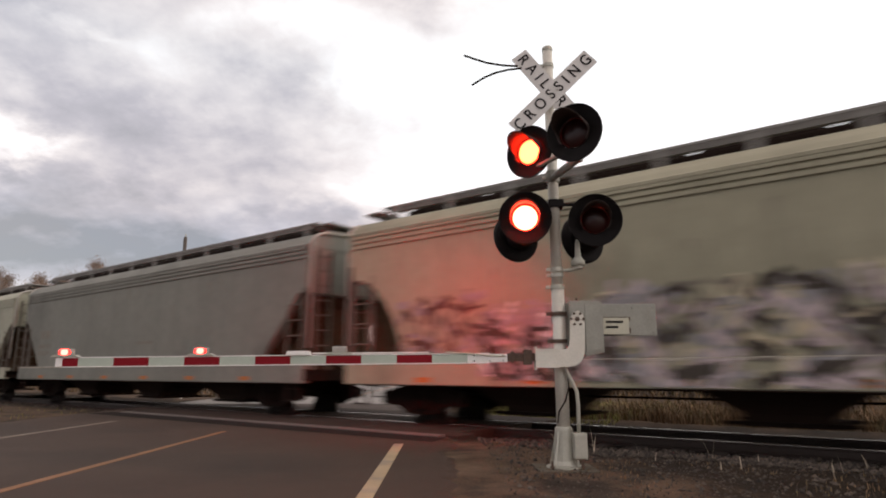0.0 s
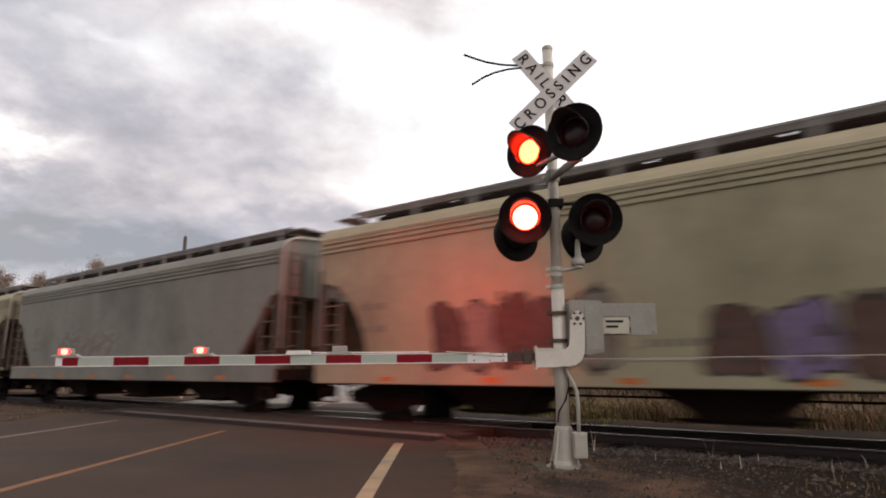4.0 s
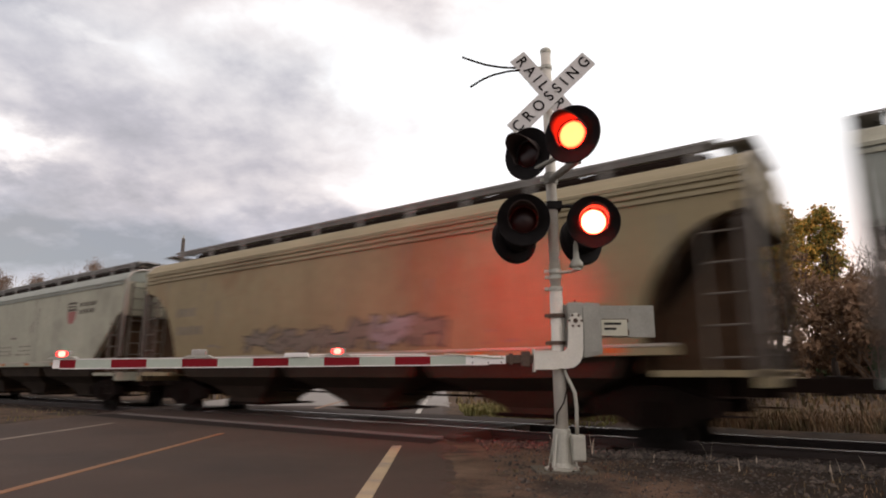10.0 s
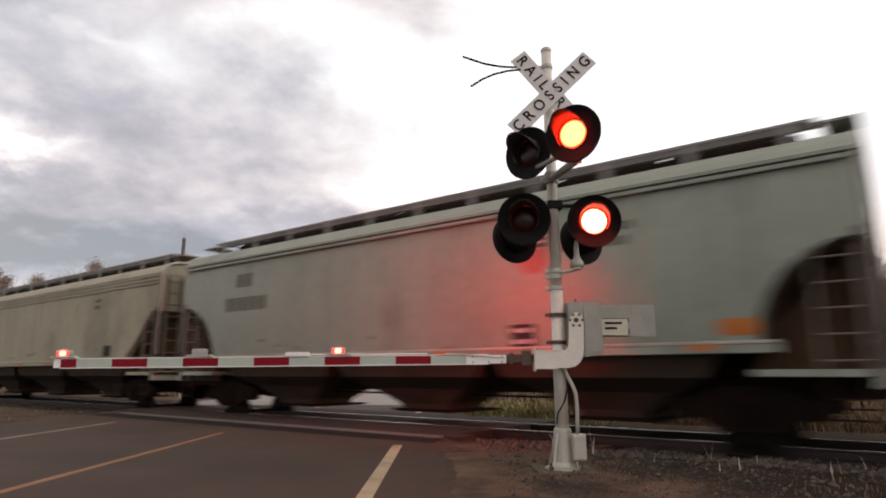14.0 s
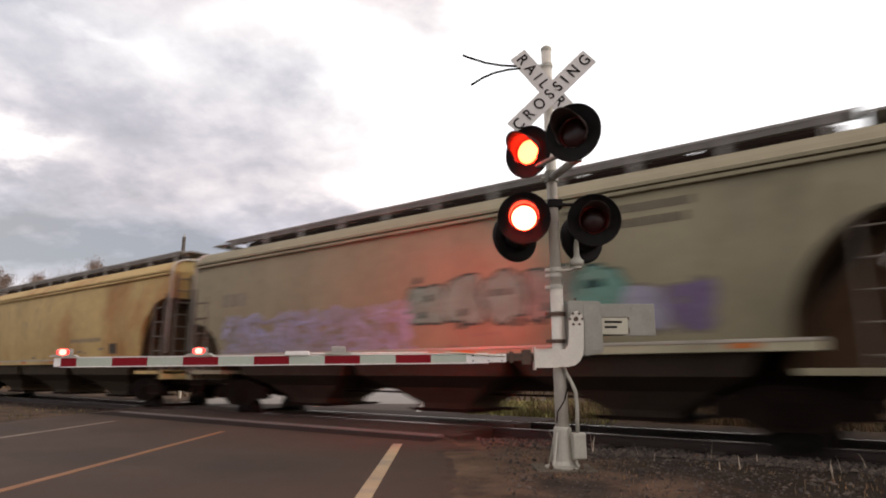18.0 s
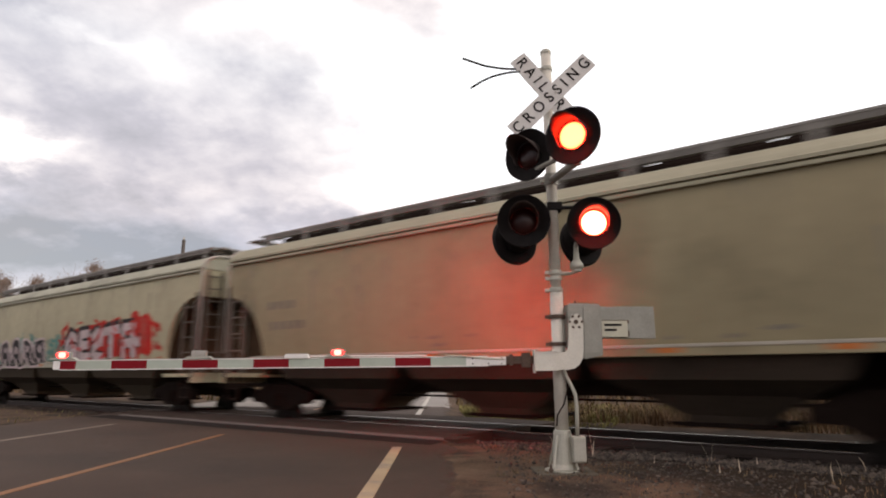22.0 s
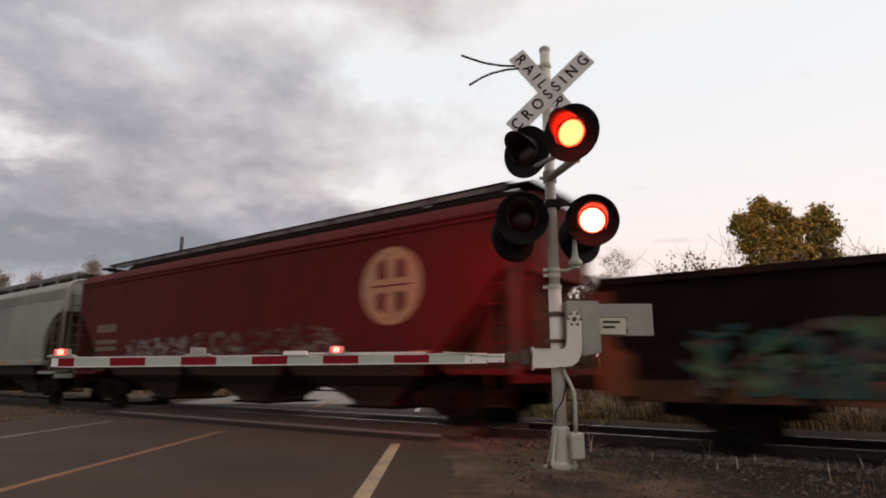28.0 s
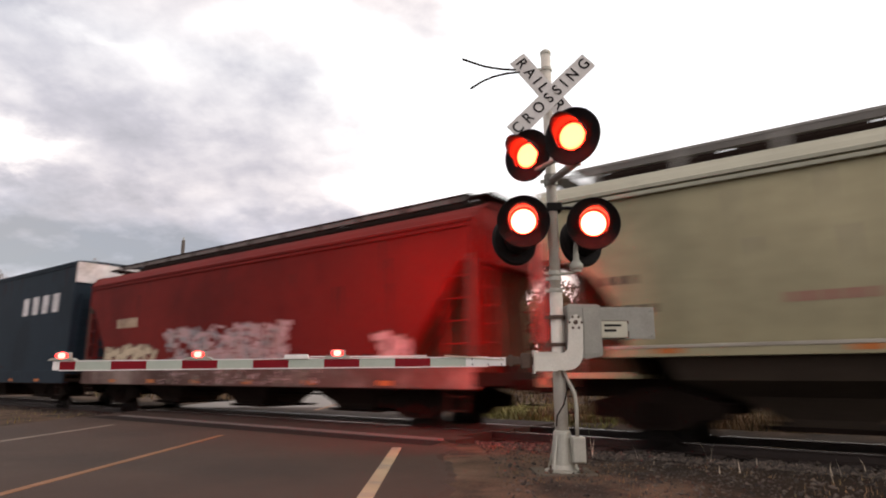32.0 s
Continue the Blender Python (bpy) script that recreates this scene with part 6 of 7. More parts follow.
    for k, (a, b, z0, z1) in enumerate(((2.6, 3.65, 2.77, 3.39), (3.46, 4.68, 1.83, 3.11), (3.92, 4.45, 3.14, 3.8), (5.53, 6.79, 1.86, 3.75), (7.41, 8.26, 2.9, 3.34), (7.46, 8.06, 1.89, 2.57),
                         (8.28, 9.59, 2.09, 3.06), (8.72, 9.15, 1.53, 3.8), (10.29, 11.22, 2.74, 3.12), (10.29, 10.72, 1.94, 2.7))):
        side_decal(g, "dark_block", [skewed(random.Random(int(a * 100)), r + a, r + b, z0, z1)], SPRAY["ink"], -HALF_W - 0.008 - 0.0006 * k)
    tagged(stacked(g, "paint_runs", scrawl(random.Random(77), r + 2.0, r + 11.4, 1.55, 3.5, 22, 0.5), SPRAY["shade"], -HALF_W - 0.016), kind="stuff")
    side_decal(g, "dark_wedge", [[(r + 0.2, 1.6), (r + 2.0, 1.6), (r + 2.2, 2.6), (r + 1.9, 3.6)]], SPRAY["dark"], -HALF_W - 0.008)
    side_decal(g, "green_mound", [[(r + 10.8, 1.57), (r + 12.9, 1.57), (r + 12.6, 2.0), (r + 11.9, 2.33), (r + 11.2, 2.2)]], SPRAY["green"], -HALF_W - 0.012)
    shield(c, r + 12.0, 3.3)
    c, r = add_car(17, deep=False, cut="dome", paint=TAN, roof=GREY_TAN, sill=TAN, label="plain tan covered hopper car with small stencils")
    bars(c, r + 1.75, 2.85, [(1.1, 4)], shade, 0.2)
    bars(c, r + 1.85, 2.35, [(1.35, 5)], shade, 0.2)
    c, r = add_car(18, deep=False, cut="dome", paint=CREAM_PALE, roof=PALE, sill=PALE, bay=BAY_DARK_TAN, label="off-white covered hopper car with bold red and white graffiti")
    tagged(stacked(c, "paint_spatter", scrawl(random.Random(29), r + 4.4, r + 6.6, 1.9, 2.6, 26, 0.45) + scrawl(random.Random(30), r + 7.7, r + 9.2, 1.55, 2.45, 34, 0.42), SPRAY["teal"], -HALF_W - 0.001), kind="stuff")
    tagged(stacked(c, "paint_spatter", scrawl(random.Random(33), r + 2.6, r + 3.6, 1.35, 2.3, 22, 0.4), SPRAY["teal"], -HALF_W - 0.001, fold=1.5), kind="stuff")
    throw = empty("graffiti")
    throw.parent = c
    tagged(throw, "black and white spray-painted swollen letters over teal")
    swell = random.Random(34)
    for k in range(4):
        a = r + 3.0 + 1.13 * k
        p = blob_letter(swell, a, a + 1.12, 1.3, 2.42 + 0.06 * (k % 2))
        o = stacked(throw, "letter", [grow_poly(p, 0.09)], SPRAY["rose_white"], -HALF_W - 0.006 - 0.001 * (k % 2), fold=1.5)
        stacked(o, "fill", [p], SPRAY["black"], -0.004, fold=1.5)
        holes = [[(a + 0.48, 2.0 - 0.1 * (k % 2)), (a + 0.72, 1.9), (a + 0.74, 2.12), (a + 0.52, 2.22)], [(a + 0.40, 1.52), (a + 0.62, 1.55), (a + 0.60, 1.72), (a + 0.44, 1.7)]]
        strokes = [[(a + 0.10, 2.44), (a + 0.18, 2.5), (a + 0.26 + 0.1 * (k % 3), 1.7), (a + 0.16, 1.66)], [(a + 0.88, 2.3), (a + 0.97, 2.32), (a + 0.95, 1.55), (a + 0.86, 1.6)]]
        stacked(o, "shine", holes + strokes, SPRAY["rose_white"], -0.008, fold=1.5)
    piece = empty("graffiti")
    piece.parent = c
    tagged(piece, "red and white spray-painted block letters")
    rng = random.Random(5)
    for k in range(9):
        side_decal(piece, "cloud", [blob_letter(rng, r + 8.9 + k * 0.68, r + 9.85 + k * 0.68, 1.6, 2.55 + 0.05 * k + 0.2 * (k % 2))], SPRAY["red"], -HALF_W - 0.004 - 0.0004 * k)
    tagged(stacked(piece, "paint_spatter", scrawl(rng, r + 8.6, r + 15.6, 1.55, 2.85, 70, 0.4), SPRAY["red"], -HALF_W - 0.0085), kind="stuff")
    alphabet = {"G": [[(0.95, 0.86), (0.5, 1.0), (0.15, 0.68), (0.1, 0.25), (0.4, 0.03), (0.95, 0.05), (0.9, 0.42), (0.5, 0.45)]],
                "E": [[(0.95, 1.0), (0.2, 0.95), (0.12, 0.02), (0.95, 0.03)], [(0.15, 0.5), (0.8, 0.53)]],
                "S": [[(0.12, 0.8), (0.5, 1.0), (0.93, 0.86), (0.82, 0.56), (0.28, 0.4), (0.12, 0.06), (0.98, 0.03)]],
                "T": [[(0.0, 0.93), (1.05, 1.0)], [(0.58, 0.95), (0.52, 0.0)]],
                "A": [[(0.12, 0.0), (0.2, 0.95), (0.82, 1.0), (0.84, 0.0)], [(0.2, 0.42), (1.2, 0.45)]]}
    for k, (ch, a, b, zt) in enumerate((("G", 9.25, 10.15, 2.44), ("E", 10.3, 11.1, 2.47), ("S", 11.25, 12.05, 2.5), ("T", 12.1, 13.05, 2.53), ("A", 13.25, 14.2, 2.6))):
        lines = alphabet[ch]
        edge = stacked(piece, "letter", ribbons(lines, r + a - 0.06, r + b - 0.05, 1.66, zt + 0.08, 0.205, 0.03), SPRAY["black"], -HALF_W - 0.012 - 0.001 * (k % 2))
        stacked(edge, "fill", ribbons(lines, r + a, r + b, 1.65, zt, 0.135, 0.03), SPRAY["rose_white"], -0.004)
    bars(c, r + 1.3, 2.75, [(0.7, 3), (0.01, 1), (0.9, 4)], shade, 0.16)
    c, r = add_car(19, "gondola", paint=GON_RED, sill=GON_SILL, corner=GON_CORNER, label="dark maroon open gondola car with a rusty sill")
    bars(c, r + 1.85, 1.9, [(0.95, 4), (0.95, 5)], SPRAY["pink"], 0.13, 0.05, y=-1.615)
    c, r = add_car(20, "gondola", paint=GON_DARK, sill=GON_SILL, corner=GON_CORNER, label="dark rusty open gondola car with orange-brown corners")
    bars(c, r + 1.2, 1.95, [(0.6, 3), (0.6, 3)], SPRAY["grey"], 0.16, y=-1.615)
    c, r = add_car(21, "gondola", paint=GON_DARK, sill=GON_SILL, corner=GON_CORNER, label="dark open gondola car covered in faded graffiti")
    graffiti(c, r + 1.6, r + 6.0, 0.7, 1.7, 5, ["brown", "dark", "green"], "deep_teal", None, 31, -1.605, style="scrawl")
    graffiti(c, r + 5.5, r + 12.0, 0.66, 1.9, 9, ["green", "deep_teal", "brown"], "dark", None, 32, -1.605, style="scrawl")
    graffiti(c, r + 11.5, r + 16.0, 0.8, 2.1, 7, ["brown", "deep_teal"], "green", None, 33, -1.605, style="scrawl")
    c, r = add_car(22, deep=False, cut="tri", paint=RED_DARK, roof=RED_DARK, sill=RED_DARK, inner=INNER, board=STEELDARK, grime=DRIP_DARK, label="dark red covered hopper car with a cream round emblem")
    em = empty("emblem")
    em.parent = c
    tagged(em, "round cream emblem with a cross")
    ex, ez = r + 14.55, 2.86
    side_decal(em, "disc", [ring(ex, ez, 0.84, 0.84)], SPRAY["faded_cream"], -HALF_W - 0.005)
    for sx in (-1, 1):
        for sz in (-1, 1):
            arc = [(ex + sx * 0.62 * math.cos(radians(v)), ez + sz * 0.62 * math.sin(radians(v))) for v in (50, 65, 76)]
            side_decal(em, "cross_gap", [[(ex + sx * 0.15, ez + sz * 0.15), (ex + sx * 0.40, ez + sz * 0.15), (ex + sx * 0.40, ez + sz * 0.34)] + arc + [(ex + sx * 0.15, ez + sz * 0.5)]], RED_DARK, -HALF_W - 0.008)
    side_decal(em, "cross_bar", [rect(ex - 0.55, ex + 0.55, ez - 0.02, ez + 0.02)], RED_DARK, -HALF_W - 0.008)
    bars(c, r + 1.5, 2.6, [(1.3, 4)], SPRAY["shade"], 0.26)
    bars(c, r + 1.5, 2.1, [(1.4, 5), (1.4, 6)], SPRAY["shade"], 0.14, 0.08)
    graffiti(c, r + 3.6, r + 7.0, 1.5, 2.05, 4, ["shade", "grey"], "brown", None, 34, style="scrawl")
    graffiti(c, r + 7.2, r + 13.2, 1.5, 2.1, 5, ["dark", "brown"], "shade", None, 35, style="scrawl")
    c, r = add_car(23, deep=False, cut="dome", rear_cut=(2.85, 1.35), paint=WHITE_GREY, roof=WHITE_GREY, ridges=True, label="pale blue-grey covered hopper car with ribbed eaves")
    bars(c, r + 2.5, 2.8, [(0.8, 3)], ink, 0.2)
    bars(c, r + 2.6, 2.25, [(1.1, 5)], ink, 0.18)
    c, r = add_car(24, deep=False, cut="dome", paint=paint("paint_dull_cream", (0.36, 0.325, 0.235), var=0.2), roof=PALE, label="pale cream covered hopper car with small stencils")
    bars(c, r + 1.2, 2.65, [(0.6, 3), (0.01, 1), (0.9, 4)], ink, 0.14)
    red = M("faded_red", (0.38, 0.16, 0.14))
    bars(c, r + 3.9, 2.2, [(1.1, 4)], red, 0.14)
    bars(c, r + 11.9, 2.2, [(1.3, 3), (1.3, 4)], red, 0.1)
    bars(c, r + 8.4, 1.6, [(0.3, 1)], SPRAY["orange"], 0.3)
    c, r = add_car(25, deep=True, cut="tri", paint=RED, roof=RED, sill=paint("paint_red_faded", (0.11, 0.062, 0.052), 0.5, var=0.45, rust_color=(0.25, 0.19, 0.165)), inner=INNER, zcut=3.3, wcut=1.85, board=STEELDARK, grime=DRIP_DARK,
                   label="red covered hopper car with pale graffiti along its lower side")
    bars(c, r + 2.1, 2.85, [(1.3, 4)], SPRAY["cream"], 0.3)
    graffiti(c, r + 1.3, r + 4.4, 1.35, 2.15, 3, ["cream"], "brown", None, 37, fat=0.12)
    graffiti(c, r + 5.2, r + 10.6, 1.3, 2.35, 9, ["pink", "grey"], "pink", None, 38, style="scrawl")
    graffiti(c, r + 5.0, r + 12.0, 0.82, 1.22, 6, ["pink", "shade"], "brown", None, 381, y=-HALF_W - 0.048, style="scrawl")
    graffiti(c, r + 13.4, r + 14.4, 1.3, 2.0, 2, ["pink"], "brown", None, 39)
    c, r = add_car(26, deep=True, cut="tri", paint=NAVY, roof=NAVY, sill=NAVY, inner=NAVY, zcut=1.45, wcut=0.5, eave=5.15, plain_top=True, grime=DRIP_DARK, label="dark navy high-sided freight car with white lettering")
    for k in range(4):
        side_decal(c, "stencil", [rect(r + 12.4 + k * 0.92, r + 12.95 + k * 0.92, 3.4, 4.1)], SPRAY["white"], -HALF_W - 0.006, "bold white lettering")
    bm = bmesh.new()
    box(bm, -r + 0.024, -r + 0.05, -HALF_W, HALF_W, 4.42, 5.17)
    part("end_panel", bm, SPRAY["white"], c, "white painted top of the end wall")


build_train()


# ---- trees, poles and plants ----
TWIG_MIN = 0.018
def grow_branch(bm, p, d, length, r, depth, rng, tips, sides=5):
    n = 4
    pts = [p.copy()]
    for i in range(n):
        d = (d + Vector((rng.uniform(-1, 1), rng.uniform(-1, 1), rng.uniform(-0.5, 0.9))) * 0.16).normalized()
        p = p + d * length / n
        pts.append(p.copy())
        if depth > 0 and i >= 1:
            for _ in range(rng.choice((1, 2)) if depth > 1 else 2):
                a = rng.uniform(0, 6.28)
                side = d.orthogonal().normalized()
                side = (Matrix.Rotation(a, 3, d) @ side)
                nd = (d * rng.uniform(0.55, 1.0) + side * rng.uniform(0.55, 0.95) + Vector((0, 0, 0.15))).normalized()
                grow_branch(bm, p, nd, length * rng.uniform(0.5, 0.75), max(TWIG_MIN * 1.2, r * 0.5), depth - 1, rng, tips, 4 if depth > 1 else 3)
    tube(bm, pts, r, sides, max(TWIG_MIN, r * 0.35))
    tips.append((pts[-1], d))


def tree(place, height, seed, leaf=None, leaf_n=0, leaf_size=0.16, spread_r=0.5, depth=3, label="", twig_mat=TWIG, leaf2=None, width=1.0, stem=0.30, kind_name="tree", limbs=0, lobes=()):
    rng = random.Random(seed)
    t = empty(kind_name, Matrix.Translation(place))
    tagged(t, label, kind_name, "trees and bushes beyond the railway")
    bm, tips = bmesh.new(), []
    base_r = height * 0.018
    trunk_pts = [Vector((rng.uniform(-0.1, 0.1) * (k > 0), rng.uniform(-0.1, 0.1) * (k > 0), height * stem * k / 4)) for k in range(5)]
    tube(bm, trunk_pts, base_r, 8, base_r * 0.8)
    part("trunk", bm, BARK, t)
    bm = bmesh.new()
    for k in range(limbs or rng.choice((5, 6))):
        a = k * 1.1 + rng.uniform(-0.3, 0.3)
        d = Vector((math.cos(a) * spread_r, math.sin(a) * spread_r, 1.0)).normalized()
        if k == 0:
            d = Vector((0.05, 0.05, 1))
        grow_branch(bm, trunk_pts[-1 if k < 3 else 3], d, height * (rng.uniform(0.5, 0.64) if limbs else rng.uniform(0.36, 0.48)), base_r * 0.55, depth, rng, tips)
    top_z = max(v.co.z for v in bm.verts)
    fit = Matrix.Diagonal((width, width, height / top_z, 1))
    bmesh.ops.transform(bm, matrix=fit, verts=bm.verts)
    tips = [(fit @ p, d) for p, d in tips]
    tagged(part("branching", bm, twig_mat, t), kind="stuff")
    if leaf:
        for mt, share in ((leaf, 1.0 if not leaf2 else 0.6),) + (((leaf2, 0.4),) if leaf2 else ()):
            vs, fs = [], []
            for _ in range(int(leaf_n * share)):
                if lobes:
                    lx, lz, lr = rng.choice(lobes)
                    u = Vector((rng.gauss(0, 1), rng.gauss(0, 1), rng.gauss(0, 1))).normalized()
                    bump = 0.78 + 0.75 * noise.noise(u * 2.6 + Vector((lx, lz, seed)))
                    p, d = Vector((lx * SA, lx * CA, lz)) + u * lr * bump * rng.random() ** (0.4 if leaf2 else 0.85), Vector((0, 0, 0))
                else:
                    p, d = rng.choice(tips)
                c = p - d * rng.uniform(0, 1.0) * height * 0.06 + Vector((rng.gauss(0, 1), rng.gauss(0, 1), rng.gauss(0, 1))) * height * ((0.008 if leaf2 else 0.02) if lobes else 0.022)
                u = Vector((rng.uniform(-1, 1), rng.uniform(-1, 1), rng.uniform(-1, 1))).normalized()
                w = u.orthogonal().normalized()
                s = leaf_size * rng.uniform(0.6, 1.4)
                b = len(vs)
                vs += [c - u * s, c + w * s * 0.6, c + u * s, c - w * s * 0.6 + Vector((0, 0, s * 0.3))]
                fs.append((b, b + 1, b + 2, b + 3))
            me = bpy.data.meshes.new("crown")
            me.from_pydata([tuple(v) for v in vs], [], fs)
            tagged(part("crown", me, mt, t, "autumn leaves"), kind="stuff")
    return t


def tuft_field(name, n, area, hmin, hmax, mat, seed, label, width=0.012, keep=None):
    """Blades scattered over an area, as one mesh."""
    rng = random.Random(seed)
    vs, fs = [], []
    x0, x1, y0, y1 = area
    while n > 0:
        x, y = rng.uniform(x0, x1), rng.uniform(y0, y1)
        n -= 1
        if keep and not keep(x, y, rng):
            continue
        z = ground_z(x, y)
        h = rng.uniform(hmin, hmax) * (0.75 + 0.7 * noise.noise((x * 0.9, y * 0.9, 6.0)))
        a = rng.uniform(0, 6.28)
        dx, dy = math.cos(a), math.sin(a)
        bend = rng.uniform(0.1, 0.9) * h
        w = width * rng.uniform(0.6, 1.6)
        b = len(vs)
        vs += [(x - dy * w, y + dx * w, z - 0.02), (x + dy * w, y - dx * w, z - 0.02), (x + dx * bend * 0.4 + dy * w * 0.7, y + dy * bend * 0.4 - dx * w * 0.7, z + h * 0.6),
               (x + dx * bend * 0.4 - dy * w * 0.7, y + dy * bend * 0.4 + dx * w * 0.7, z + h * 0.6), (x + dx * bend, y + dy * bend, z + h)]
        fs += [(b, b + 1, b + 2, b + 3), (b + 3, b + 2, b + 4)]
    me = bpy.data.meshes.new(name)
    me.from_pydata(vs, [], fs)
    return tagged(part(name, me, mat), label, "grass", kind="stuff")


def off_road(x, y, rng):
    r = x * SA + y * CA
    return not (-9.9 < r < 0.6)


def build_nature():
    dry = lambda x, y, rng: off_road(x, y, rng) and (noise.noise((x * 0.5, y * 0.5, 4)) > -0.2 or rng.random() < 0.3)
    tuft_field("dry_weeds", 60000, (-8, 16, 14.2, 22), 0.10, 0.55, DRYGRASS, 1, "tall dry tan weeds beyond the track", 0.010, dry)
    tuft_field("dry_grass_field", 16000, (-70, 45, 19, 70), 0.15, 0.55, DRYGRASS, 2, "dry tan grass field beyond the railway", 0.05, off_road)
    tuft_field("green_verge", 15000, (-14, -5.5, 13.6, 24), 0.1, 0.35, GREENGRASS, 3, "green grass verge beyond the track", 0.014, off_road)
    tuft_field("verge_grass", 500, (-24, -15, 3, 9), 0.03, 0.14, GREENGRASS, 5, "sparse green grass beside the road", 0.008, off_road)
    tuft_field("track_weeds", 26, (-4.6, 1.5, 7.6, 9.6), 0.12, 0.36, STALK, 6, "pale dry weed stalks in the gravel", 0.006, off_road)
    tuft_field("short_weeds", 6500, (-6.0, 4, 3.2, 9.6), 0.015, 0.06, DRYGRASS, 7, "short dry weeds in the gravel", 0.006,
               lambda x, y, rng: off_road(x, y, rng) and noise.noise((x * 0.9, y * 0.9, 8)) > 0.0)
    # stones
    rng = random.Random(9)
    vs, fs = [], []
    for k in range(16000):
        if k % 3:
            x, y = rng.uniform(-6.5, 5), rng.gauss(9.2, 0.8) if k % 2 else rng.uniform(3, 9.5)
        else:
            x, y = rng.uniform(-30, 6), TRACK_Y + rng.uniform(-2.2, 2.2)
        if not off_road(x, y, rng):
            continue
        s = (0.008 + 0.034 * rng.random() ** 2.2) * (1.3 if y > 8.4 else 0.85)
        z = ground_z(x, y) + s * 0.2
        b = len(vs)
        for v in ((1, 0, 0), (-1, 0, 0), (0, 1, 0), (0, -1, 0), (0, 0, 0.8), (0, 0, -0.8)):
            vs.append((x + v[0] * s * rng.uniform(0.6, 1.3), y + v[1] * s * rng.uniform(0.6, 1.3), z + v[2] * s * rng.uniform(0.6, 1.2)))
        fs += [(b, b + 2, b + 4), (b + 2, b + 1, b + 4), (b + 1, b + 3, b + 4), (b + 3, b, b + 4), (b + 2, b, b + 5), (b + 1, b + 2, b + 5), (b + 3, b + 1, b + 5), (b, b + 3, b + 5)]
    for _ in range(15000):
        x, y = rng.uniform(-6.5, 3.5), 3.2 + 6.0 * rng.random() ** 0.8
        if not off_road(x, y, rng) or noise.noise((x * 0.8, y * 0.8, 3.0)) < rng.uniform(-0.5, 0.3):
            continue
        s = 0.005 + 0.016 * rng.random() ** 2
        z = ground_z(x, y) + s * 0.25
        b = len(vs)
        for v in ((1, 0, 0), (-1, 0, 0), (0, 1, 0), (0, -1, 0), (0, 0, 0.8)):
            vs.append((x + v[0] * s * rng.uniform(0.6, 1.3), y + v[1] * s * rng.uniform(0.6, 1.3), z + v[2] * s))
        fs += [(b, b + 2, b + 4), (b + 2, b + 1, b + 4), (b + 1, b + 3, b + 4), (b + 3, b, b + 4)]
    me = bpy.data.meshes.new("ballast")
    me.from_pydata(vs, [], fs)
    tagged(part("ballast", me, STONE), "loose grey-brown ballast stones", "gravel", kind="stuff")
    # trees on the right: one in leaf, bare ones around it
    bare = "bare grey-brown autumn tree"
    tree(on_road(21.8, 40, -0.3), 12.4, 11, LEAF_O, 19000, 0.11, 0.45, 3, "autumn tree with orange and green leaves", BARK, leaf2=LEAF_G, width=0.33,
         lobes=((-0.3, 12.1, 1.0), (0.9, 11.8, 0.9), (-1.6, 11.1, 0.9), (1.6, 10.8, 1.0), (-0.6, 10.6, 1.3), (0.6, 9.6, 1.5), (-1.3, 9.7, 0.7), (1.9, 9.3, 0.9), (-0.4, 8.4, 1.6), (1.4, 8.0, 1.3), (0, 6.8, 1.6), (0.3, 5.2, 1.5)))
    tree(on_road(25.6, 40.5, -0.3), 12.0, 12, LEAF_G, 9500, 0.11, 0.3, 3, "autumn tree with yellow-green leaves", BARK, leaf2=LEAF_O, width=0.24,
         lobes=((0.2, 11.9, 0.85), (-0.7, 11.2, 0.7), (0.8, 10.9, 0.8), (0, 10.1, 1.1), (-0.9, 9.3, 0.8), (0.7, 8.9, 0.9), (0, 7.8, 1.2), (0.2, 6.2, 1.2)))
    tree(on_road(32.7, 47, -0.3), 12.2, 13, None, 0, spread_r=0.5, depth=3, label=bare, limbs=8, stem=0.2)
    tree(on_road(29.6, 46, -0.3), 10.2, 18, None, 0, spread_r=0.5, depth=3, label=bare)
    tree(on_road(17.3, 60, -0.3), 13.7, 14, FINETWIG, 1700, 0.06, spread_r=0.4, depth=3, label=bare, twig_mat=BARK, width=0.5, limbs=9, stem=0.2,
         lobes=((0.1, 12.8, 0.9), (-0.9, 12.2, 0.8), (1.0, 12.1, 0.9), (0, 11.4, 1.4), (-0.3, 10.2, 1.6)))
    tree(on_road(23.7, 60, -0.3), 12.9, 15, LEAF_B, 5000, 0.14, 0.4, 3, "nearly bare tree with a few brown leaves", limbs=7, stem=0.25, width=0.55)
    tree(on_road(28.5, 62, -0.3), 15.0, 16, None, 0, spread_r=0.45, depth=3, label=bare, limbs=8, stem=0.2)
    tree(on_road(14.5, 70, -0.3), 12.2, 17, LEAF_B, 2500, 0.25, 0.7, 2, "low brown autumn tree")
    rng = random.Random(44)
    for k in range(15):
        tree(on_road(13.5 + k * 2.2 + rng.uniform(-0.6, 0.6), 38 + rng.uniform(-4, 8), -0.3), rng.uniform(5.4, 7.6) * (0.75 if 6 <= k <= 8 else 1.25 if k in (3, 4) else 1.0), 140 + k, LEAF_DG if k % 3 == 0 else LEAF_B, 6000, 0.14, 0.9, 2,
             "dense brown-green bush beyond the track", stem=0.04, kind_name="bush")
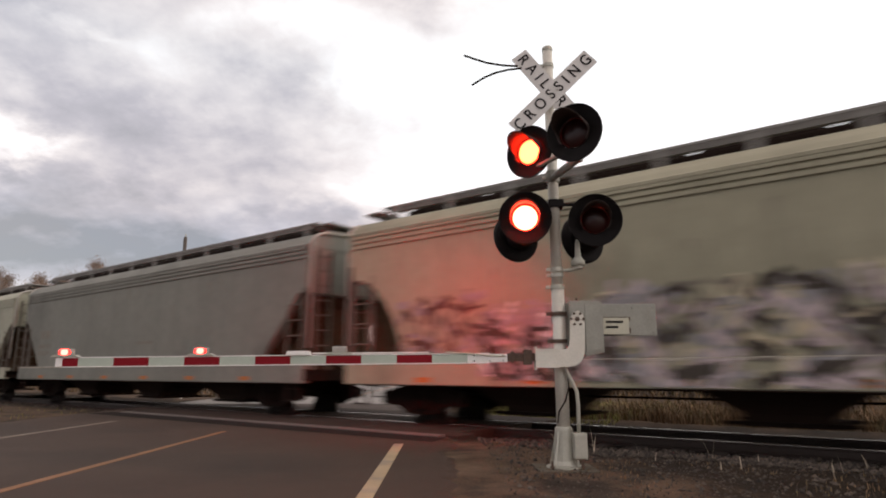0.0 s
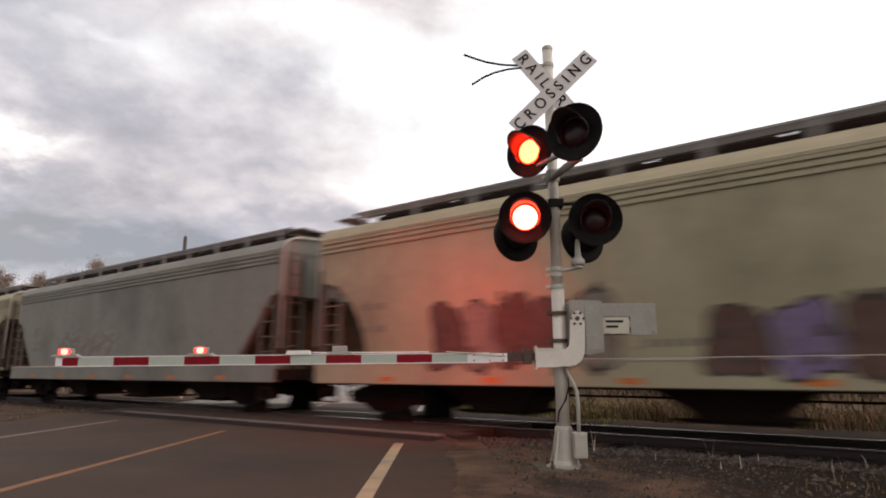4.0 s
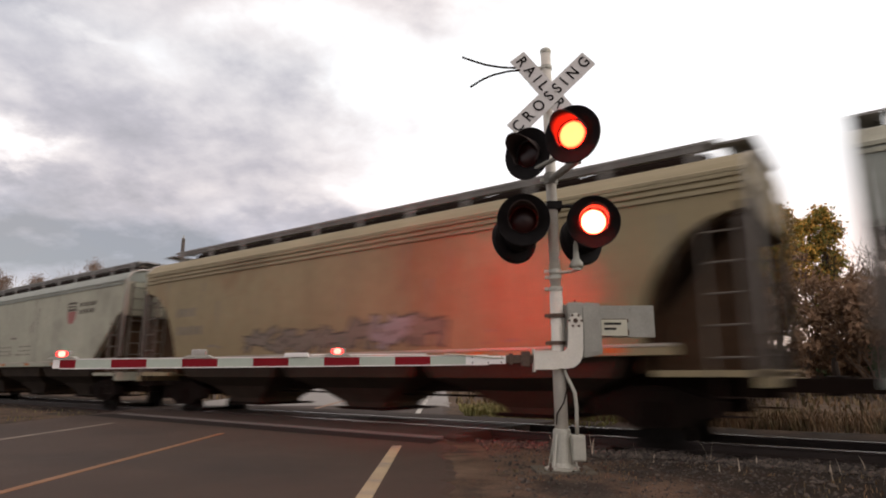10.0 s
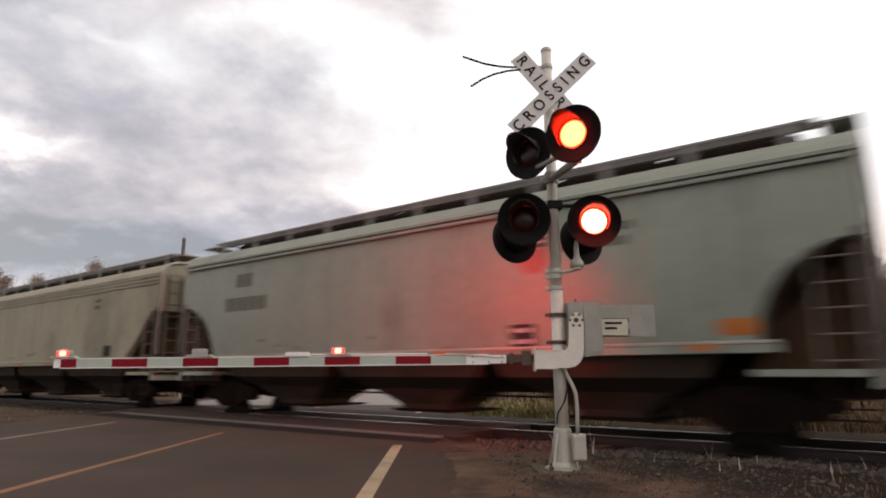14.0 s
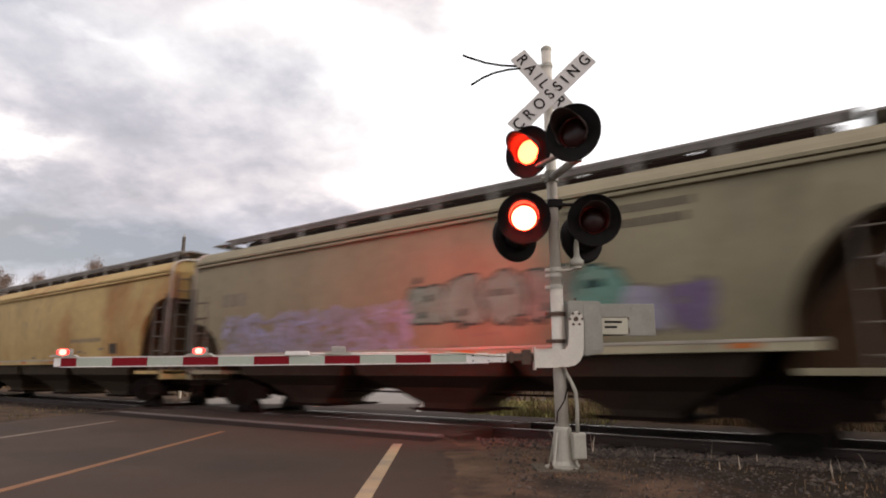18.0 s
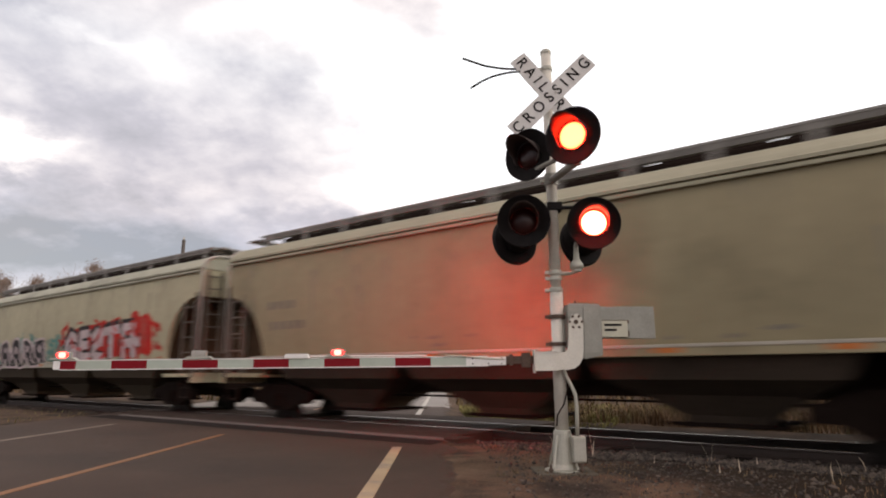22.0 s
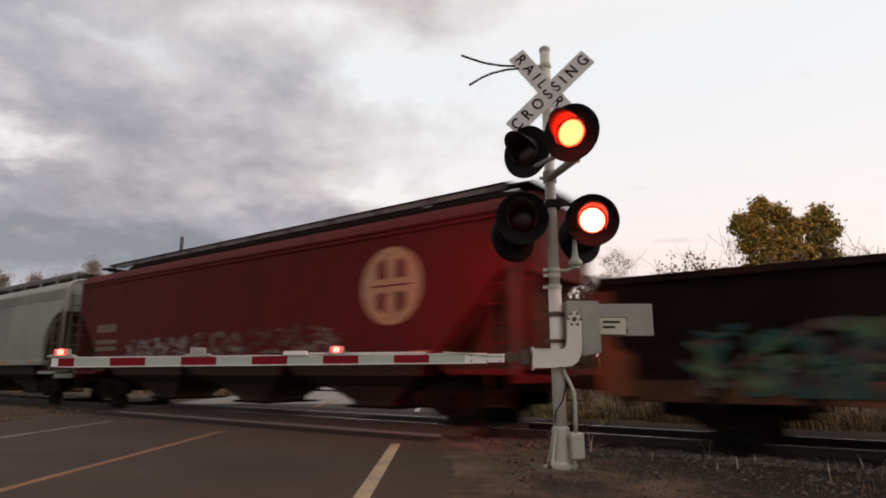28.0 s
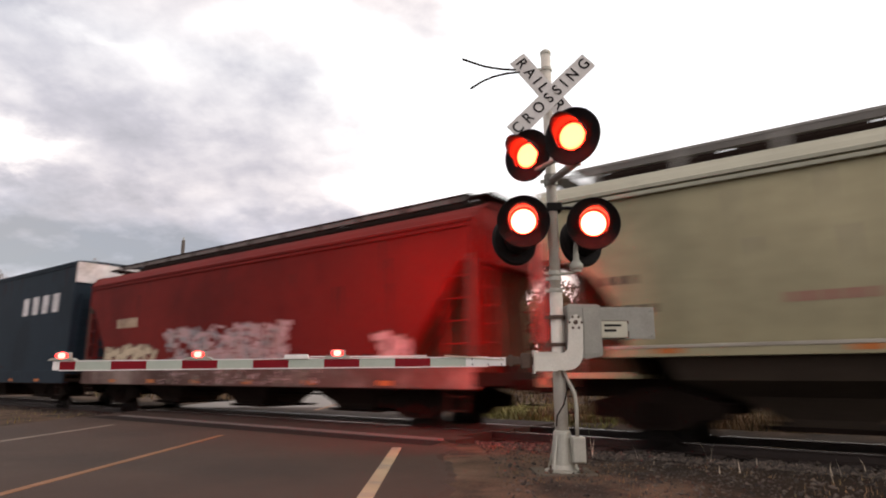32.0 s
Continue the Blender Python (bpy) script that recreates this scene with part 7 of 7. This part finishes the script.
    for k in range(20):
        tree(on_road(2.0 + k * 2.9 + rng.uniform(-0.6, 0.6), 56 + rng.uniform(-3, 6), -0.3), rng.uniform(3.4, 5.0), 240 + k, LEAF_DG if k % 2 == 0 else LEAF_B, 2400, 0.21, 1.3, 2,
             "low dark hedge bush beyond the track", stem=0.02, kind_name="bush", width=1.6)
    for k, (r, h) in enumerate(((5.0, 9.0), (7.6, 10.0), (10.2, 9.4), (12.6, 8.6))):
        tree(on_road(r, 61 + k, -0.3), h, 290 + k, LEAF_B, 7000, 0.16, 0.6, 2, "dense orange-brown autumn tree", stem=0.08)
    # the wood on the far left
    rng = random.Random(21)
    crest = ((-70, -57, -53, -50.5, -48, -46.5, -43.5, -41.8, -37, -35, -28, -25, -22.5, -20), (15.0, 15.1, 15.0, 13.7, 13.9, 16.9, 16.9, 14.2, 12.0, 10.6, 11.2, 10.4, 9.3, 7.5))
    for k in range(30):
        r, s = -68 + 1.62 * k + rng.uniform(-0.7, 0.7), 78 + rng.uniform(-5, 9)
        h = float(np.interp(r * 78 / s, *crest)) * s / 78 * rng.uniform(0.95, 1.05)
        if k == 21:
            tree(on_road(r, s, -0.3), h, 30 + k, LEAF_DG, 9000, 0.13, 0.5, 3, "dark green tree at the edge of the wood", stem=0.1, width=0.42)
        elif k % 4 < 3:
            column = [(rng.uniform(-1.0, 1.0) * (0.4 + 0.3 * j), h - 1.3 - 0.9 * j, rng.uniform(0.9, 1.3) + 0.2 * j) for j in range(6)]
            tree(on_road(r, s, -0.3), h, 30 + k, FINETWIG, 6000, 0.07, spread_r=0.24, depth=3, label=bare, twig_mat=FINETWIG, stem=0.15, limbs=6, width=0.55, lobes=column)
        else:
            tree(on_road(r, s, -0.3), h * 0.82, 30 + k, LEAF_B, 6000, 0.11, 0.45, 2, "brown autumn tree thinning at the crown", stem=0.12, width=0.85, limbs=7, leaf2=LEAF_G if k < 8 else None)
    for k in range(18):
        r = -70 + k * 2.75 + rng.uniform(-1, 1)
        tree(on_road(r, 71 + rng.uniform(-3, 5), -0.3), rng.uniform(6, 9.5) * (1.0 if k < 13 else 0.75), 60 + k, LEAF_G if k < 5 else LEAF_B, 3000, 0.15, 0.7, 2, "low olive bush at the edge of the wood" if k < 5 else "low brown bush at the edge of the wood", stem=0.05, kind_name="bush")
    for k in range(15):
        r = -64 + k * 2.5 + rng.uniform(-1, 1)
        tree(on_road(r, 108 + rng.uniform(-5, 8), -0.3), 14.6 - 0.22 * k + rng.uniform(-1.5, 0.8), 260 + k, LEAF_B if k % 3 else LEAF_DG, 2600, 0.17, 0.5, 2, "brown distant tree at the edge of the wood", stem=0.12)
    for k in range(14):
        r = -22 + k * 5.2 + rng.uniform(-1.5, 1.5)
        tree(on_road(r, 125 + rng.uniform(-8, 15), -0.3), rng.uniform(1.6, 2.8), 80 + k, LEAF_B, 500, 0.3, 0.9, 2, "low distant brown bush", stem=0.05, kind_name="bush")


build_nature()


def build_far_side():
    p = empty("utility_pole", Matrix.Translation(on_road(-19.45, 45, -0.3)))
    tagged(p, "weathered wooden utility pole", "utility pole")
    bm = bmesh.new()
    cyl(bm, (0, 0, 0), (0, 0, 11.35), 0.19, 0.13, 12)
    part("pole", bm, POLEWOOD, p)
    bm = bmesh.new()
    cyl(bm, (0, 0, 11.35), (0, 0, 11.6), 0.06, 0.04, 8)
    part("insulator", bm, GALV, p)
    f = empty("far_crossing_signal", Matrix.Translation(on_road(-12.12, 29, -0.1)) @ ROAD_TURN)
    tagged(f, "silver crossing mast with the back of a crossbuck", "crossing signal")
    bm = bmesh.new()
    cyl(bm, (0, 0, 0), (0, 0, 5.3), 0.07, 0.062, 14)
    part("mast", bm, ALU, f)
    for a in (43, -43):
        bm = bmesh.new()
        box(bm, -0.42, 0.42, -0.004, 0.004, -0.08, 0.08)
        b = part("blade", bm, SIGNWHITE, f, "back of a crossbuck blade")
        turned = pose(0.42, 0.1, 4.14, 0, 0, 42)
        b.matrix_local = turned @ pose(0, 0.006 if a > 0 else -0.006, 0, 0, -a, 0)
    bm = bmesh.new()
    cyl(bm, (0, 0, 4.98), (0.75, 0, 4.98), 0.03, seg=8)
    cyl(bm, (0.75, 0, 4.98), (1.3, 0, 4.93), 0.015, seg=6)
    part("bracket", bm, GALV, f)
    bm = bmesh.new()
    cyl(bm, (0, 0, 4.1), (0.45, 0.08, 4.14), 0.025, seg=8)
    part("blade_bracket", bm, GALV, f)
    q = empty("marker_post", Matrix.Translation(on_road(-20.8, 40, -0.3)))
    tagged(q, "thin pale marker post", "post")
    bm = bmesh.new()
    cyl(bm, (0, 0, 0), (0, 0, 4.9), 0.08, 0.08, 8)
    part("post", bm, POLEWOOD, q)


build_far_side()


# ---- what moves ----
def motions():
    for car, x0 in CARS:
        walk(car, [(t, pose(x0 + TRAIN_SPEED * t, TRACK_Y, 0.02)) for t in (0.0, 16.0, 32.0)])
    # wheels roll while their car is near: one row for each thirtieth of a second
    rate = TRAIN_SPEED / 0.46
    starts = {id(car): x0 for car, x0 in CARS}
    for wheel, car in WHEELS:
        x0 = starts[id(car)]
        t0, t1 = max(0.0, (-52.0 - x0) / TRAIN_SPEED), min(32.0, (16.0 - x0) / TRAIN_SPEED)
        rest = wheel.matrix_local.copy()
        k0, k1 = int(t0 * FPS), int(t1 * FPS)
        if k1 <= k0:
            continue
        ks = list(range(k0, k1 + 1))
        rows = [(k / FPS, rest @ Matrix.Rotation(rate * (k - k0) / FPS, 4, "Y")) for k in ks]
        if k0 > 0:
            rows.insert(0, (0.0, rest))
        if k1 < 32 * FPS:
            rows.append((32.0, rows[-1][1]))
        walk(wheel, rows)
    half, first = 0.595, -0.14
    for lamp, rest, lit, phase in LAMPS:
        rows = []
        for k in range(0, 56):
            t0 = first + half * k
            if k % 2 == phase:
                on, off = t0 + (-0.037 if phase == 0 else 0.02), t0 + half + 0.015
                if not rows:
                    rows.append((0.0, Matrix.Translation(lit if on <= 0 else rest)))
                for t, p in ((on - 0.017, rest), (on + 0.017, lit), (off - 0.017, lit), (off + 0.017, rest)):
                    if 0.0 < t < 32.0 and frame(t) > frame(rows[-1][0]):
                        rows.append((t, Matrix.Translation(p)))
        rows.append((32.0, Matrix.Translation(lit)))
        walk(lamp, rows)


motions()
